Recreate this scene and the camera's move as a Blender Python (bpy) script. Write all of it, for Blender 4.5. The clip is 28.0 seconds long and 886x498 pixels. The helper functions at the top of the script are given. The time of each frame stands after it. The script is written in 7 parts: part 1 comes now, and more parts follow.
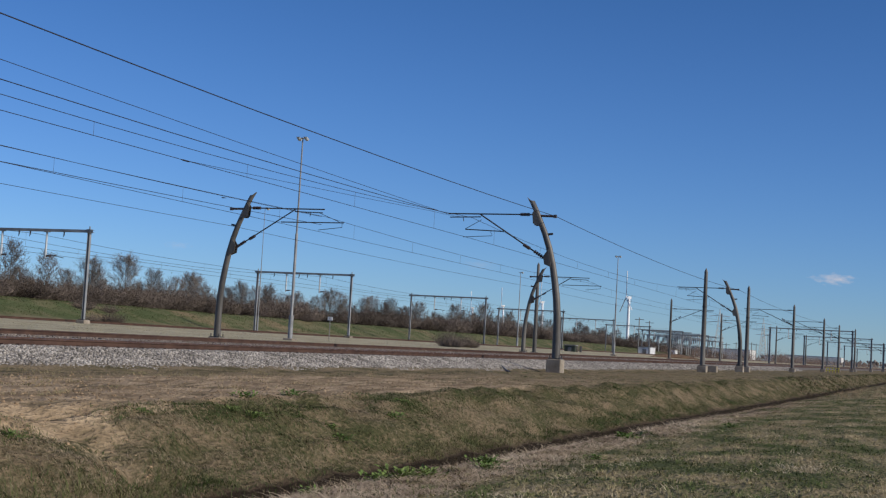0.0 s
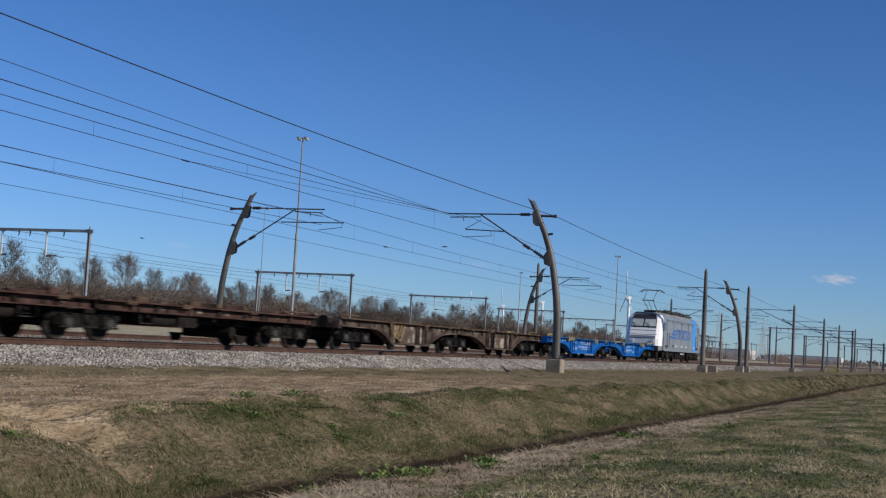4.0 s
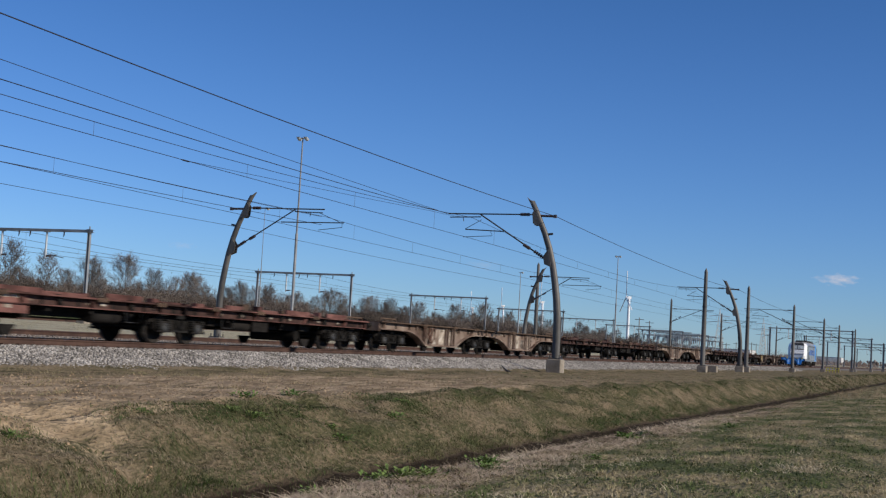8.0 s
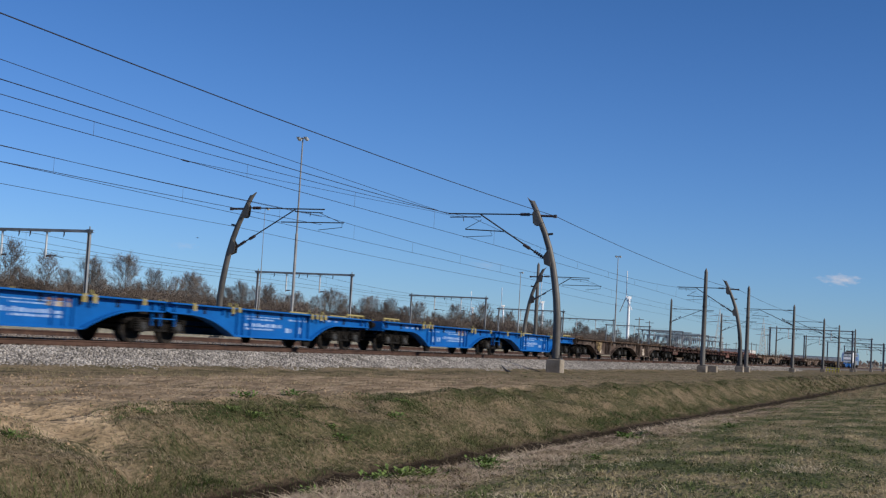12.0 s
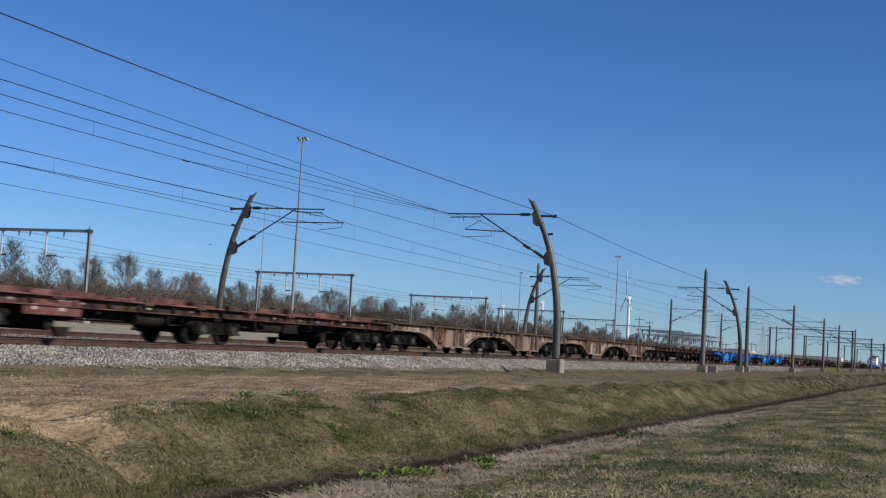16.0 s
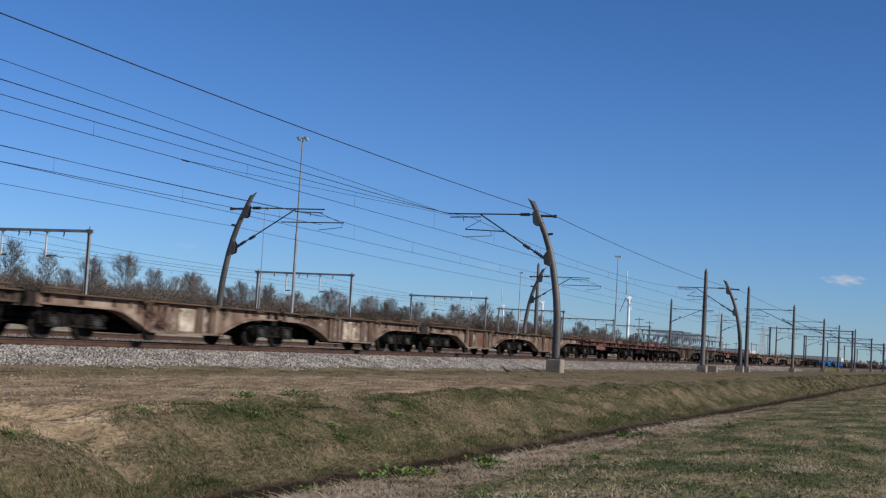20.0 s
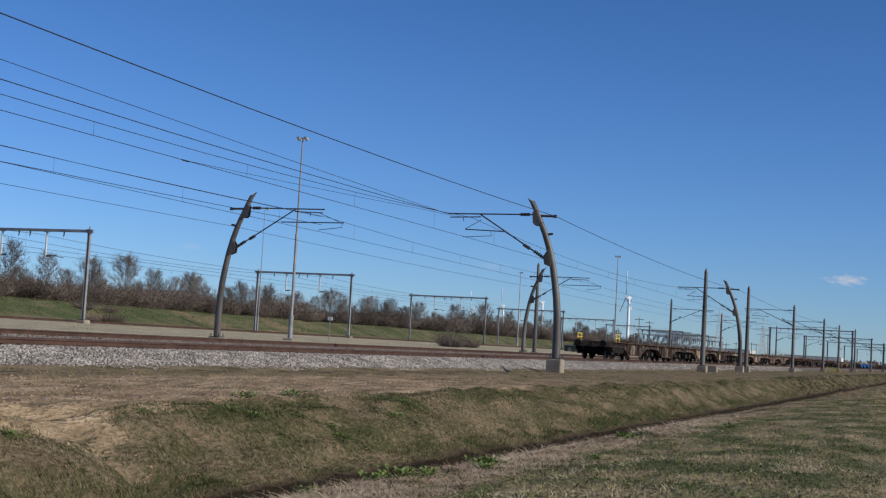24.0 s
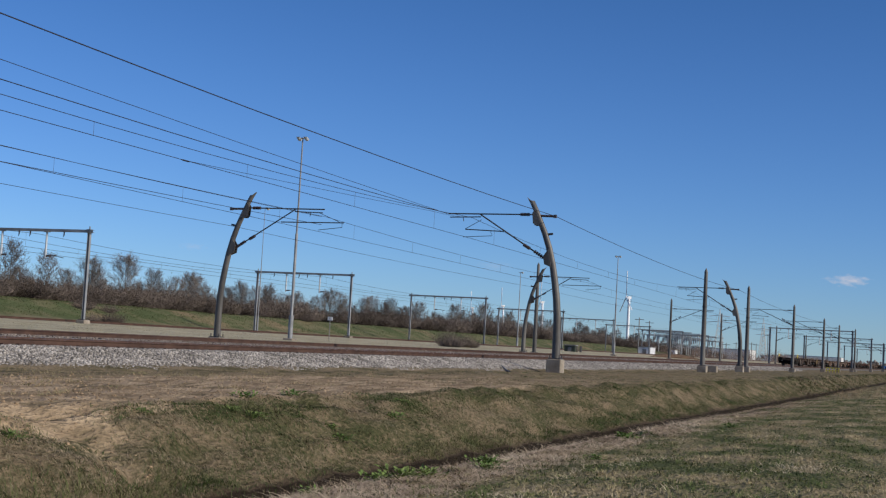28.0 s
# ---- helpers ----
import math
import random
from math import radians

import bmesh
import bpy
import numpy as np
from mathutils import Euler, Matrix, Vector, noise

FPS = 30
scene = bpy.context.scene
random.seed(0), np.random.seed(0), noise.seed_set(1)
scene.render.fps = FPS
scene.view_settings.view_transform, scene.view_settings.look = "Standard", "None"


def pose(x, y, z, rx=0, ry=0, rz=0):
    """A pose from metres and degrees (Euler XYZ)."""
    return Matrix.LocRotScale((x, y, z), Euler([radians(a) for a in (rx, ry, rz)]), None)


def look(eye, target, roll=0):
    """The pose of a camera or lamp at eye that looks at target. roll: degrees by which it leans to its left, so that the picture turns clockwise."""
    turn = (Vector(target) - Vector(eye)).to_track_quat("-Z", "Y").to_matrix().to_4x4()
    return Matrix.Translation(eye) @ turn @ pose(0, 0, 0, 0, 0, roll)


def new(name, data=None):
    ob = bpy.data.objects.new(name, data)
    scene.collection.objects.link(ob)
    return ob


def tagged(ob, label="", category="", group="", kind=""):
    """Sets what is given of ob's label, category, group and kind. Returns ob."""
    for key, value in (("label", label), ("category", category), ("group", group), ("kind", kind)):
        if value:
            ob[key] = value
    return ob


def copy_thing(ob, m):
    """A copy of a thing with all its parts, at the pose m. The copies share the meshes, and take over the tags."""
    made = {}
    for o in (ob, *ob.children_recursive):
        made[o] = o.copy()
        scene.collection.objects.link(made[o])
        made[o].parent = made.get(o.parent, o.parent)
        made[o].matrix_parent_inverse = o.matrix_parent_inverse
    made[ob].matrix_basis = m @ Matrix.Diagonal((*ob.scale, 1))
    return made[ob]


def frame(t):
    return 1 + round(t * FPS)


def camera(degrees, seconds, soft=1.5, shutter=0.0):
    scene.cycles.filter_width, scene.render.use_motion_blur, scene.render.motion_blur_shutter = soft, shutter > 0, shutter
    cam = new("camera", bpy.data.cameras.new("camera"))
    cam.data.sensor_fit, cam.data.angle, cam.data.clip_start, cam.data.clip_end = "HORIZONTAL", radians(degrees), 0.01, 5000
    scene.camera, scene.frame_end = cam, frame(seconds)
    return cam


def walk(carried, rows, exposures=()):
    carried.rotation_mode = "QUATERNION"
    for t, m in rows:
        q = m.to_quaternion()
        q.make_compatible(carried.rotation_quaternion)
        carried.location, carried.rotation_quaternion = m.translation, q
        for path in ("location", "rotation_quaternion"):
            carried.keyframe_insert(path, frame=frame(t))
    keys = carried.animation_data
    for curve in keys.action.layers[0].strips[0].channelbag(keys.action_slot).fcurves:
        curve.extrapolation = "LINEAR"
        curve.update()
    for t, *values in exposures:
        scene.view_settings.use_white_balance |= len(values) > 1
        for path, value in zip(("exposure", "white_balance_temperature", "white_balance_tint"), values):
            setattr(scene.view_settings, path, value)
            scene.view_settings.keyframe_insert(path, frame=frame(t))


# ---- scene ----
cam = camera(37.6, 28.0, soft=1.25, shutter=0.25)
EYE = Vector((0.0, 0.0, 0.471))
AIM = EYE + 100 * Vector((0.92832, 0.36473, 0.07202))
VIEW = look(EYE, AIM, 3.23)
walk(cam, [(0.0, VIEW), (28.0, VIEW)], exposures=[(0.0, -0.02), (3.5, -0.02), (5.5, 0.06), (28.0, 0.06)])

# ---- sky and sun ----
SUN_ELEVATION, SUN_AZIMUTH = radians(28), radians(187)
world = bpy.data.worlds.new("sky")
scene.world = world
world.use_nodes = True
wn = world.node_tree.nodes
sky = wn.new("ShaderNodeTexSky")
sky.sky_type, sky.sun_disc = "NISHITA", False
sky.sun_elevation, sky.sun_rotation = SUN_ELEVATION, SUN_AZIMUTH
sky.air_density, sky.dust_density, sky.ozone_density = 1.0, 0.0, 1.0
clear = wn.new("ShaderNodeMix")                       # very clear, deep blue air, paler towards the horizon
clear.data_type, clear.blend_type = "RGBA", "MULTIPLY"
clear.inputs[0].default_value = 1.0
where, height, tint = wn.new("ShaderNodeTexCoord"), wn.new("ShaderNodeSeparateXYZ"), wn.new("ShaderNodeValToRGB")
tint.color_ramp.elements[0].color, tint.color_ramp.elements[1].color = (0.70, 1.14, 2.14, 1.0), (0.425, 0.90, 1.635, 1.0)
tint.color_ramp.elements[1].position = 0.34
wl = world.node_tree.links
wl.new(where.outputs["Generated"], height.inputs[0])
wl.new(height.outputs[2], tint.inputs[0])
wl.new(tint.outputs[0], clear.inputs[7])
side, paler, scaled_sky = wn.new("ShaderNodeVectorMath"), wn.new("ShaderNodeMapRange"), wn.new("ShaderNodeVectorMath")   # sky brightness scaled by direction, slightly paler in the north-western half
side.operation, scaled_sky.operation, paler.interpolation_type = "DOT_PRODUCT", "SCALE", "SMOOTHSTEP"
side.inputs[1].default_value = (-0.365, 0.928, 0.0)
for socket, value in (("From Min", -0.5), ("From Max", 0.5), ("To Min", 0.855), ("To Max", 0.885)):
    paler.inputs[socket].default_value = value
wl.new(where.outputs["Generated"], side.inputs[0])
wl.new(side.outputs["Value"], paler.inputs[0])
wl.new(clear.outputs[2], scaled_sky.inputs[0])
wl.new(paler.outputs[0], scaled_sky.inputs["Scale"])
wl.new(sky.outputs[0], clear.inputs[6])
wl.new(scaled_sky.outputs[0], wn["Background"].inputs[0])
wn["Background"].inputs[1].default_value = 0.06
sun = new("sun", bpy.data.lights.new("sun", "SUN"))
sun.data.energy, sun.data.angle, sun.data.color = 4.45, radians(0.6), (1.0, 0.915, 0.79)
toward = Vector((math.sin(SUN_AZIMUTH) * math.cos(SUN_ELEVATION), math.cos(SUN_AZIMUTH) * math.cos(SUN_ELEVATION), math.sin(SUN_ELEVATION)))
sun.matrix_world = look(toward * 50, (0, 0, 0))

# ---- plan: x along the railway, y away from the viewer, z = 0 at the near rails ----
NEAR, FAR = 22.54, 31.2           # track axes
FAR_Z = 0.11                      # the far track lies a little higher
MAST_NEAR, MAST_FAR = 17.85, 36.85
YARD_Z = 0.45
rng = random.Random(7)


# ---- materials ----
def material(name, colors, rough=0.8, metal=0.0, scale=3.0, fine=30.0, bump=0.3, depth=0.01, spread=0.25, per_object=0.0, island=0.0, stretch=(1, 1, 1), contrast=(0.3, 0.7), gloss=None):
    """Colours mixed by coarse noise, darkened and lightened by fine noise, with fine relief."""
    m = bpy.data.materials.new(name)
    m.use_nodes = True
    n, l = m.node_tree.nodes, m.node_tree.links
    b = n["Principled BSDF"]
    co = n.new("ShaderNodeTexCoord")
    mp = n.new("ShaderNodeMapping")
    mp.inputs["Scale"].default_value = stretch
    l.new(co.outputs["Object"], mp.inputs[0])
    vec = mp.outputs[0]
    if per_object:
        oi = n.new("ShaderNodeObjectInfo")
        add = n.new("ShaderNodeVectorMath")
        sc = n.new("ShaderNodeMath")
        sc.operation = "MULTIPLY"
        sc.inputs[1].default_value = 37.0
        l.new(oi.outputs["Random"], sc.inputs[0])
        l.new(vec, add.inputs[0])
        l.new(sc.outputs[0], add.inputs[1])
        vec = add.outputs[0]
    n1, n2 = n.new("ShaderNodeTexNoise"), n.new("ShaderNodeTexNoise")
    n1.inputs["Scale"].default_value, n1.inputs["Detail"].default_value = scale, 5
    n2.inputs["Scale"].default_value, n2.inputs["Detail"].default_value = fine, 4
    l.new(vec, n1.inputs["Vector"])
    l.new(vec, n2.inputs["Vector"])
    ramp = n.new("ShaderNodeValToRGB")
    e = ramp.color_ramp.elements
    lo, hi = contrast
    while len(e) < len(colors):
        e.new(0.5)
    for i, c in enumerate(colors):
        e[i].position = lo + (hi - lo) * i / max(1, len(colors) - 1)
        e[i].color = (*c, 1)
    l.new(n1.outputs[0], ramp.inputs[0])
    value = n.new("ShaderNodeMapRange")
    value.inputs["To Min"].default_value, value.inputs["To Max"].default_value = 1 - spread, 1 + spread
    value.inputs["From Min"].default_value, value.inputs["From Max"].default_value = 0.25, 0.75
    l.new(n2.outputs[0], value.inputs[0])
    out = value.outputs[0]
    for amount, node, socket in ((per_object, "ShaderNodeObjectInfo", "Random"), (island, "ShaderNodeNewGeometry", "Random Per Island")):
        if amount:
            r = n.new(node)
            mr = n.new("ShaderNodeMapRange")
            mr.inputs["To Min"].default_value, mr.inputs["To Max"].default_value = 1 - amount, 1 + amount
            l.new(r.outputs[socket], mr.inputs[0])
            mu = n.new("ShaderNodeMath")
            mu.operation = "MULTIPLY"
            l.new(out, mu.inputs[0])
            l.new(mr.outputs[0], mu.inputs[1])
            out = mu.outputs[0]
    mix = n.new("ShaderNodeVectorMath")
    mix.operation = "SCALE"
    l.new(ramp.outputs[0], mix.inputs[0])
    l.new(out, mix.inputs["Scale"])
    l.new(mix.outputs[0], b.inputs["Base Color"])
    b.inputs["Roughness"].default_value, b.inputs["Metallic"].default_value = rough, metal
    b.inputs["Specular IOR Level"].default_value = (0.1 if rough > 0.78 else 0.5) if gloss is None else gloss
    if bump:
        bp = n.new("ShaderNodeBump")
        bp.inputs["Strength"].default_value, bp.inputs["Distance"].default_value = bump, depth
        l.new(n2.outputs[0], bp.inputs["Height"])
        l.new(bp.outputs[0], b.inputs["Normal"])
    return m


STEEL = material("weathered_galvanised_steel", [(0.14, 0.138, 0.13), (0.26, 0.258, 0.245)], 0.6, 0.25, 1.5, 20, 0.15, spread=0.15)
PALESTEEL = material("pale_switchyard_steel", [(0.36, 0.355, 0.33), (0.48, 0.47, 0.44)], 0.6, 0.0, 1.5, 20, 0.1, spread=0.1)
GALVANISED = material("pale_galvanised_steel", [(0.42, 0.44, 0.45), (0.55, 0.57, 0.58)], 0.5, 0.3, 1.5, 20, 0.1, spread=0.1)
MASTPAINT = material("weathered_mast_steel", [(0.046, 0.043, 0.039), (0.145, 0.135, 0.120)], 0.55, 0.1, 1.2, 14, 0.2, spread=0.2, stretch=(1, 1, 0.25), per_object=0.1)
POSTGALV = material("galvanised_portal_steel", [(0.17, 0.175, 0.18), (0.29, 0.295, 0.30)], 0.55, 0.2, 1.2, 16, 0.1, spread=0.15, per_object=0.1)
DARKSTEEL = material("dark_steel", [(0.035, 0.035, 0.035), (0.07, 0.065, 0.06)], 0.55, 0.4, 4, 30, 0.1)
WIRE = material("copper_wire_dark", [(0.03, 0.028, 0.028), (0.05, 0.045, 0.045)], 0.5, 0.5, 4, 30, 0)
CONCRETE = material("weathered_concrete", [(0.17, 0.142, 0.11), (0.31, 0.27, 0.22)], 0.9, 0, 1.8, 40, 0.4, spread=0.25, per_object=0.1)
RAILSIDE = material("rusty_rail", [(0.055, 0.034, 0.028), (0.10, 0.06, 0.046)], 0.8, 0.2, 2, 40, 0.2)
RAILTOP = material("polished_rail_head", [(0.45, 0.44, 0.42), (0.55, 0.54, 0.52)], 0.28, 0.9, 3, 40, 0)
SLEEPER = material("concrete_sleeper", [(0.17, 0.145, 0.125), (0.27, 0.24, 0.21)], 0.9, 0, 3, 40, 0.3, per_object=0.15)
BALLAST = material("ballast_bed", [(0.11, 0.10, 0.085), (0.20, 0.18, 0.16)], 0.9, 0, 9, 26, 1.0, 0.03, spread=0.5)
STONE = material("ballast_stones", [(0.18, 0.164, 0.148), (0.345, 0.32, 0.292)], 0.9, 0, 1.2, 30, 0.4, spread=0.2, island=0.6)
RUSTSTONE = material("rust_stained_stone", [(0.12, 0.098, 0.082), (0.26, 0.225, 0.20)], 0.9, 0, 2.0, 30, 0.2, spread=0.2, island=0.3)
BARK = material("winter_bark", [(0.09, 0.072, 0.055), (0.17, 0.14, 0.11)], 0.95, 0, 3, 30, 0.3, island=0.3, per_object=0.15)
SHRUBTWIGS = material("shrub_twigs", [(0.096, 0.077, 0.066), (0.168, 0.136, 0.113)], 0.95, 0, 0.6, 8, 0, island=0.35, per_object=0.45)
TWIGS = material("bare_twigs", [(0.122, 0.109, 0.101), (0.205, 0.183, 0.166)], 0.95, 0, 0.6, 8, 0, island=0.35, per_object=0.25)
WHITE = material("white_paint", [(0.55, 0.56, 0.57), (0.66, 0.66, 0.66)], 0.5, 0, 1, 10, 0)


# ---- building blocks ----
class Shape:
    """Points and faces of one mesh, gathered piece by piece."""

    def __init__(self):
        self.v, self.f, self.smooth, self.mats = [], [], [], []
        self.slot = 0

    def add(self, points, faces, smooth=False):
        k = len(self.v)
        self.v.extend(tuple(q) for q in points)
        for q in faces:
            self.f.append(tuple(i + k for i in q))
            self.smooth.append(smooth)
            self.mats.append(self.slot)
        return self

    def box(self, x0, x1, y0, y1, z0, z1, chamfer=0.0):
        if chamfer <= 0:
            pts = [(x, y, z) for z in (z0, z1) for x, y in ((x0, y0), (x1, y0), (x1, y1), (x0, y1))]
            return self.add(pts, [(3, 2, 1, 0), (4, 5, 6, 7), (0, 1, 5, 4), (1, 2, 6, 5), (2, 3, 7, 6), (3, 0, 4, 7)])
        c = chamfer
        ring = lambda a: [(x0 + a, y0 + c + a * 0), (x0 + c, y0 + a), (x1 - c, y0 + a), (x1 - a, y0 + c), (x1 - a, y1 - c), (x1 - c, y1 - a), (x0 + c, y1 - a), (x0 + a, y1 - c)]
        pts = [(x, y, z0) for x, y in ring(0)] + [(x, y, z1 - c) for x, y in ring(0)] + [(x, y, z1) for x, y in ring(c)]
        faces = [tuple(range(7, -1, -1)), tuple(range(16, 24))]
        for r in (0, 8):
            faces += [(r + i, r + (i + 1) % 8, r + 8 + (i + 1) % 8, r + 8 + i) for i in range(8)]
        return self.add(pts, faces)

    def prism(self, poly, y0, y1):
        """A polygon in x and z, pushed along y."""
        n = len(poly)
        pts = [(x, y0, z) for x, z in poly] + [(x, y1, z) for x, z in poly]
        faces = [tuple(range(n)), tuple(range(2 * n - 1, n - 1, -1))]
        faces += [(i, i + n, (i + 1) % n + n, (i + 1) % n) for i in range(n)]
        return self.add(pts, faces)

    def extrude_x(self, poly, x0, x1):
        """A polygon in y and z, pushed along x."""
        n = len(poly)
        pts = [(x0, y, z) for y, z in poly] + [(x1, y, z) for y, z in poly]
        faces = [tuple(range(n - 1, -1, -1)), tuple(range(n, 2 * n))]
        faces += [(i, (i + 1) % n, (i + 1) % n + n, i + n) for i in range(n)]
        return self.add(pts, faces)

    def tube(self, points, radius, n=8, caps=True):
        """A round bar along points; radius is one number or one for each point."""
        pts = [Vector(q) for q in points]
        rad = radius if isinstance(radius, (list, tuple)) else [radius] * len(pts)
        k, out, faces = len(pts), [], []
        for i, q in enumerate(pts):
            d = (pts[min(i + 1, k - 1)] - pts[max(i - 1, 0)]).normalized()
            side = d.cross(Vector((0, 0, 1)) if abs(d.z) < 0.95 else Vector((1, 0, 0))).normalized()
            up = side.cross(d)
            for j in range(n):
                a = 2 * math.pi * j / n
                out.append(q + rad[i] * (side * math.cos(a) + up * math.sin(a)))
        for i in range(k - 1):
            for j in range(n):
                faces.append((i * n + j, i * n + (j + 1) % n, (i + 1) * n + (j + 1) % n, (i + 1) * n + j))
        self.add(out, faces, n > 4)
        if caps:
            self.add(out[:n], [tuple(range(n - 1, -1, -1))])
            self.add(out[-n:], [tuple(range(n))])
        return self

    def mesh(self, name, materials):
        me = bpy.data.meshes.new(name)
        me.from_pydata(self.v, [], self.f)
        for m in materials:
            me.materials.append(m)
        me.polygons.foreach_set("use_smooth", self.smooth)
        me.polygons.foreach_set("material_index", self.mats)
        me.update()
        return me


def part(name, shape, mat, parent=None, label=""):
    mats = mat if isinstance(mat, (list, tuple)) else [mat]
    ob = new(name, shape.mesh(name, mats) if isinstance(shape, Shape) else shape)
    if parent is not None:
        ob.parent = parent
    return tagged(ob, label)


def thing(name, label, category, group="", kind="", m=None):
    ob = new(name)
    ob.empty_display_size = 0.2
    if m is not None:
        ob.matrix_basis = m
    return tagged(ob, label, category, group, kind)


def wheel_shape(r, width, y):
    s = Shape()
    ring = [(0.0, -0.02), (0.13, -0.02), (0.16, 0.02), (r - 0.12, 0.03), (r - 0.08, -0.02), (r, -0.02), (r, width * 0.7), (r + 0.03, width * 0.75), (r + 0.03, width), (r - 0.08, width), (0.1, width)]
    n, pts, faces = 24, [], []
    for i in range(n):
        a = 2 * math.pi * i / n
        pts += [(q * math.cos(a), y + (t if y < 0 else -t), q * math.sin(a)) for q, t in ring]
    k = len(ring)
    for i in range(n):
        for j in range(k - 1):
            a, b = i * k, (i + 1) % n * k
            faces.append((a + j, b + j, b + j + 1, a + j + 1))
    s.add(pts, faces, False)
    return s


# ---- ground: one sheet out to the horizon ----
PROFILE = [(-3000, -1.15), (2.5, -1.15), (5.3, -1.30), (7.0, -1.45), (7.4, -1.53), (7.62, -1.66), (7.85, -1.98), (8.1, -2.14), (8.57, -2.12), (8.69, -1.68), (9.1, -1.52), (10.3, -0.80), (10.7, -0.66), (11.2, -0.62), (17.0, -0.66), (18.6, -0.64), (20.7, -0.3), (25.0, -0.35), (27.5, -0.25), (29.0, -0.12), (33.6, -0.1), (35.2, -0.05),
           (37, -0.02), (42, 0.12), (52, 0.30), (57, YARD_Z), (72, YARD_Z), (76.5, 0.55), (82.5, 2.5), (98, 2.6), (125, 0.2), (400, 0.0), (6000, 0.0)]
PY, PZ = [a for a, _ in PROFILE], [b for _, b in PROFILE]


def ground_height(x, y):
    z = float(np.interp(y, PY, PZ))
    near = max(0.0, 1 - x / 160.0) if x > 0 else 0.0
    if 76 < y < 125 and x > 330:                       # the bank runs out to the flat land
        k = min(1.0, (x - 330) / 160)
        z = z * (1 - k) + 0.45 * k
    if y < 19 and near > 0:
        z += 0.05 * near * noise.noise((x * 0.35, y * 0.5, 0)) + 0.03 * near * noise.noise((x * 1.7, y * 2.1, 3))
        if 11.0 < y < 18.4:
            z += near * min(1.0, (y - 11.0) / 0.6) * (0.045 * noise.noise((x * 1.3, y * 1.6, 31)) + 0.03 * noise.noise((x * 3.2, y * 3.6, 33)))
        if 8.72 < y < 11.4:
            k = near * min(1.0, (11.4 - y) / 0.5, (y - 8.72) / 0.25)
            z += k * (0.15 * noise.noise((x * 0.4, y * 1.1, 7)) + 0.12 * noise.noise((x * 1.0, y * 2.4, 11)) + 0.03 * noise.noise((x * 5.5, y * 5.5, 13)))
            gully = math.exp(-((x - 13.9) / (0.45 + 0.5 * max(0.0, y - 9.6))) ** 2)      # worn track straight down the bank
            z -= k * gully * (0.20 + 0.09 * noise.noise((x * 1.9, y * 2.3, 21)) + 0.07 * noise.noise((x * 4.5, y * 4.5, 23)))
        if 6.6 < y < 8.9:                             # crumbled edges of the ditch
            z += near * (0.07 * noise.noise((x * 0.9, y * 0.8, 61)) + 0.045 * noise.noise((x * 3.1, y * 2.2, 63)))
    elif 33 < y < 100:
        z += 0.05 * noise.noise((x * 0.1, y * 0.2, 1)) if y < 76 else 0.0
    return z


def steps(spans):
    out = []
    for a, b, d in spans:
        out += list(np.arange(a, b, d))
    return out + [spans[-1][1]]


def ground_sheet():
    xs = steps([(-900, -50, 50), (-50, 5, 2), (5, 40, 0.2), (40, 80, 0.5), (80, 160, 2), (160, 500, 10), (500, 1000, 50), (1000, 4500, 500)])
    ys = steps([(-2500, -100, 300), (-100, -10, 10), (-10, -2, 0.8), (-2, 7, 0.25), (7, 7.6, 0.12), (7.6, 9.1, 0.05), (9.1, 11.4, 0.08), (11.4, 20, 0.2), (20, 60, 2), (60, 130, 2.2), (130, 400, 30), (400, 4400, 400)])
    nx, ny = len(xs), len(ys)
    pts = [(x, y, ground_height(x, y)) for y in ys for x in xs]
    idx = np.arange(nx * ny).reshape(ny, nx)
    quads = np.stack([idx[:-1, :-1], idx[:-1, 1:], idx[1:, 1:], idx[1:, :-1]], -1).reshape(-1, 4)
    me = bpy.data.meshes.new("ground")
    me.from_pydata(pts, [], quads.tolist())
    me.polygons.foreach_set("use_smooth", [True] * len(quads))
    me.materials.append(ground_material())
    return tagged(new("ground", me), "grass field, ditch bank and bare earth strip beside the railway", "ground", kind="structure")


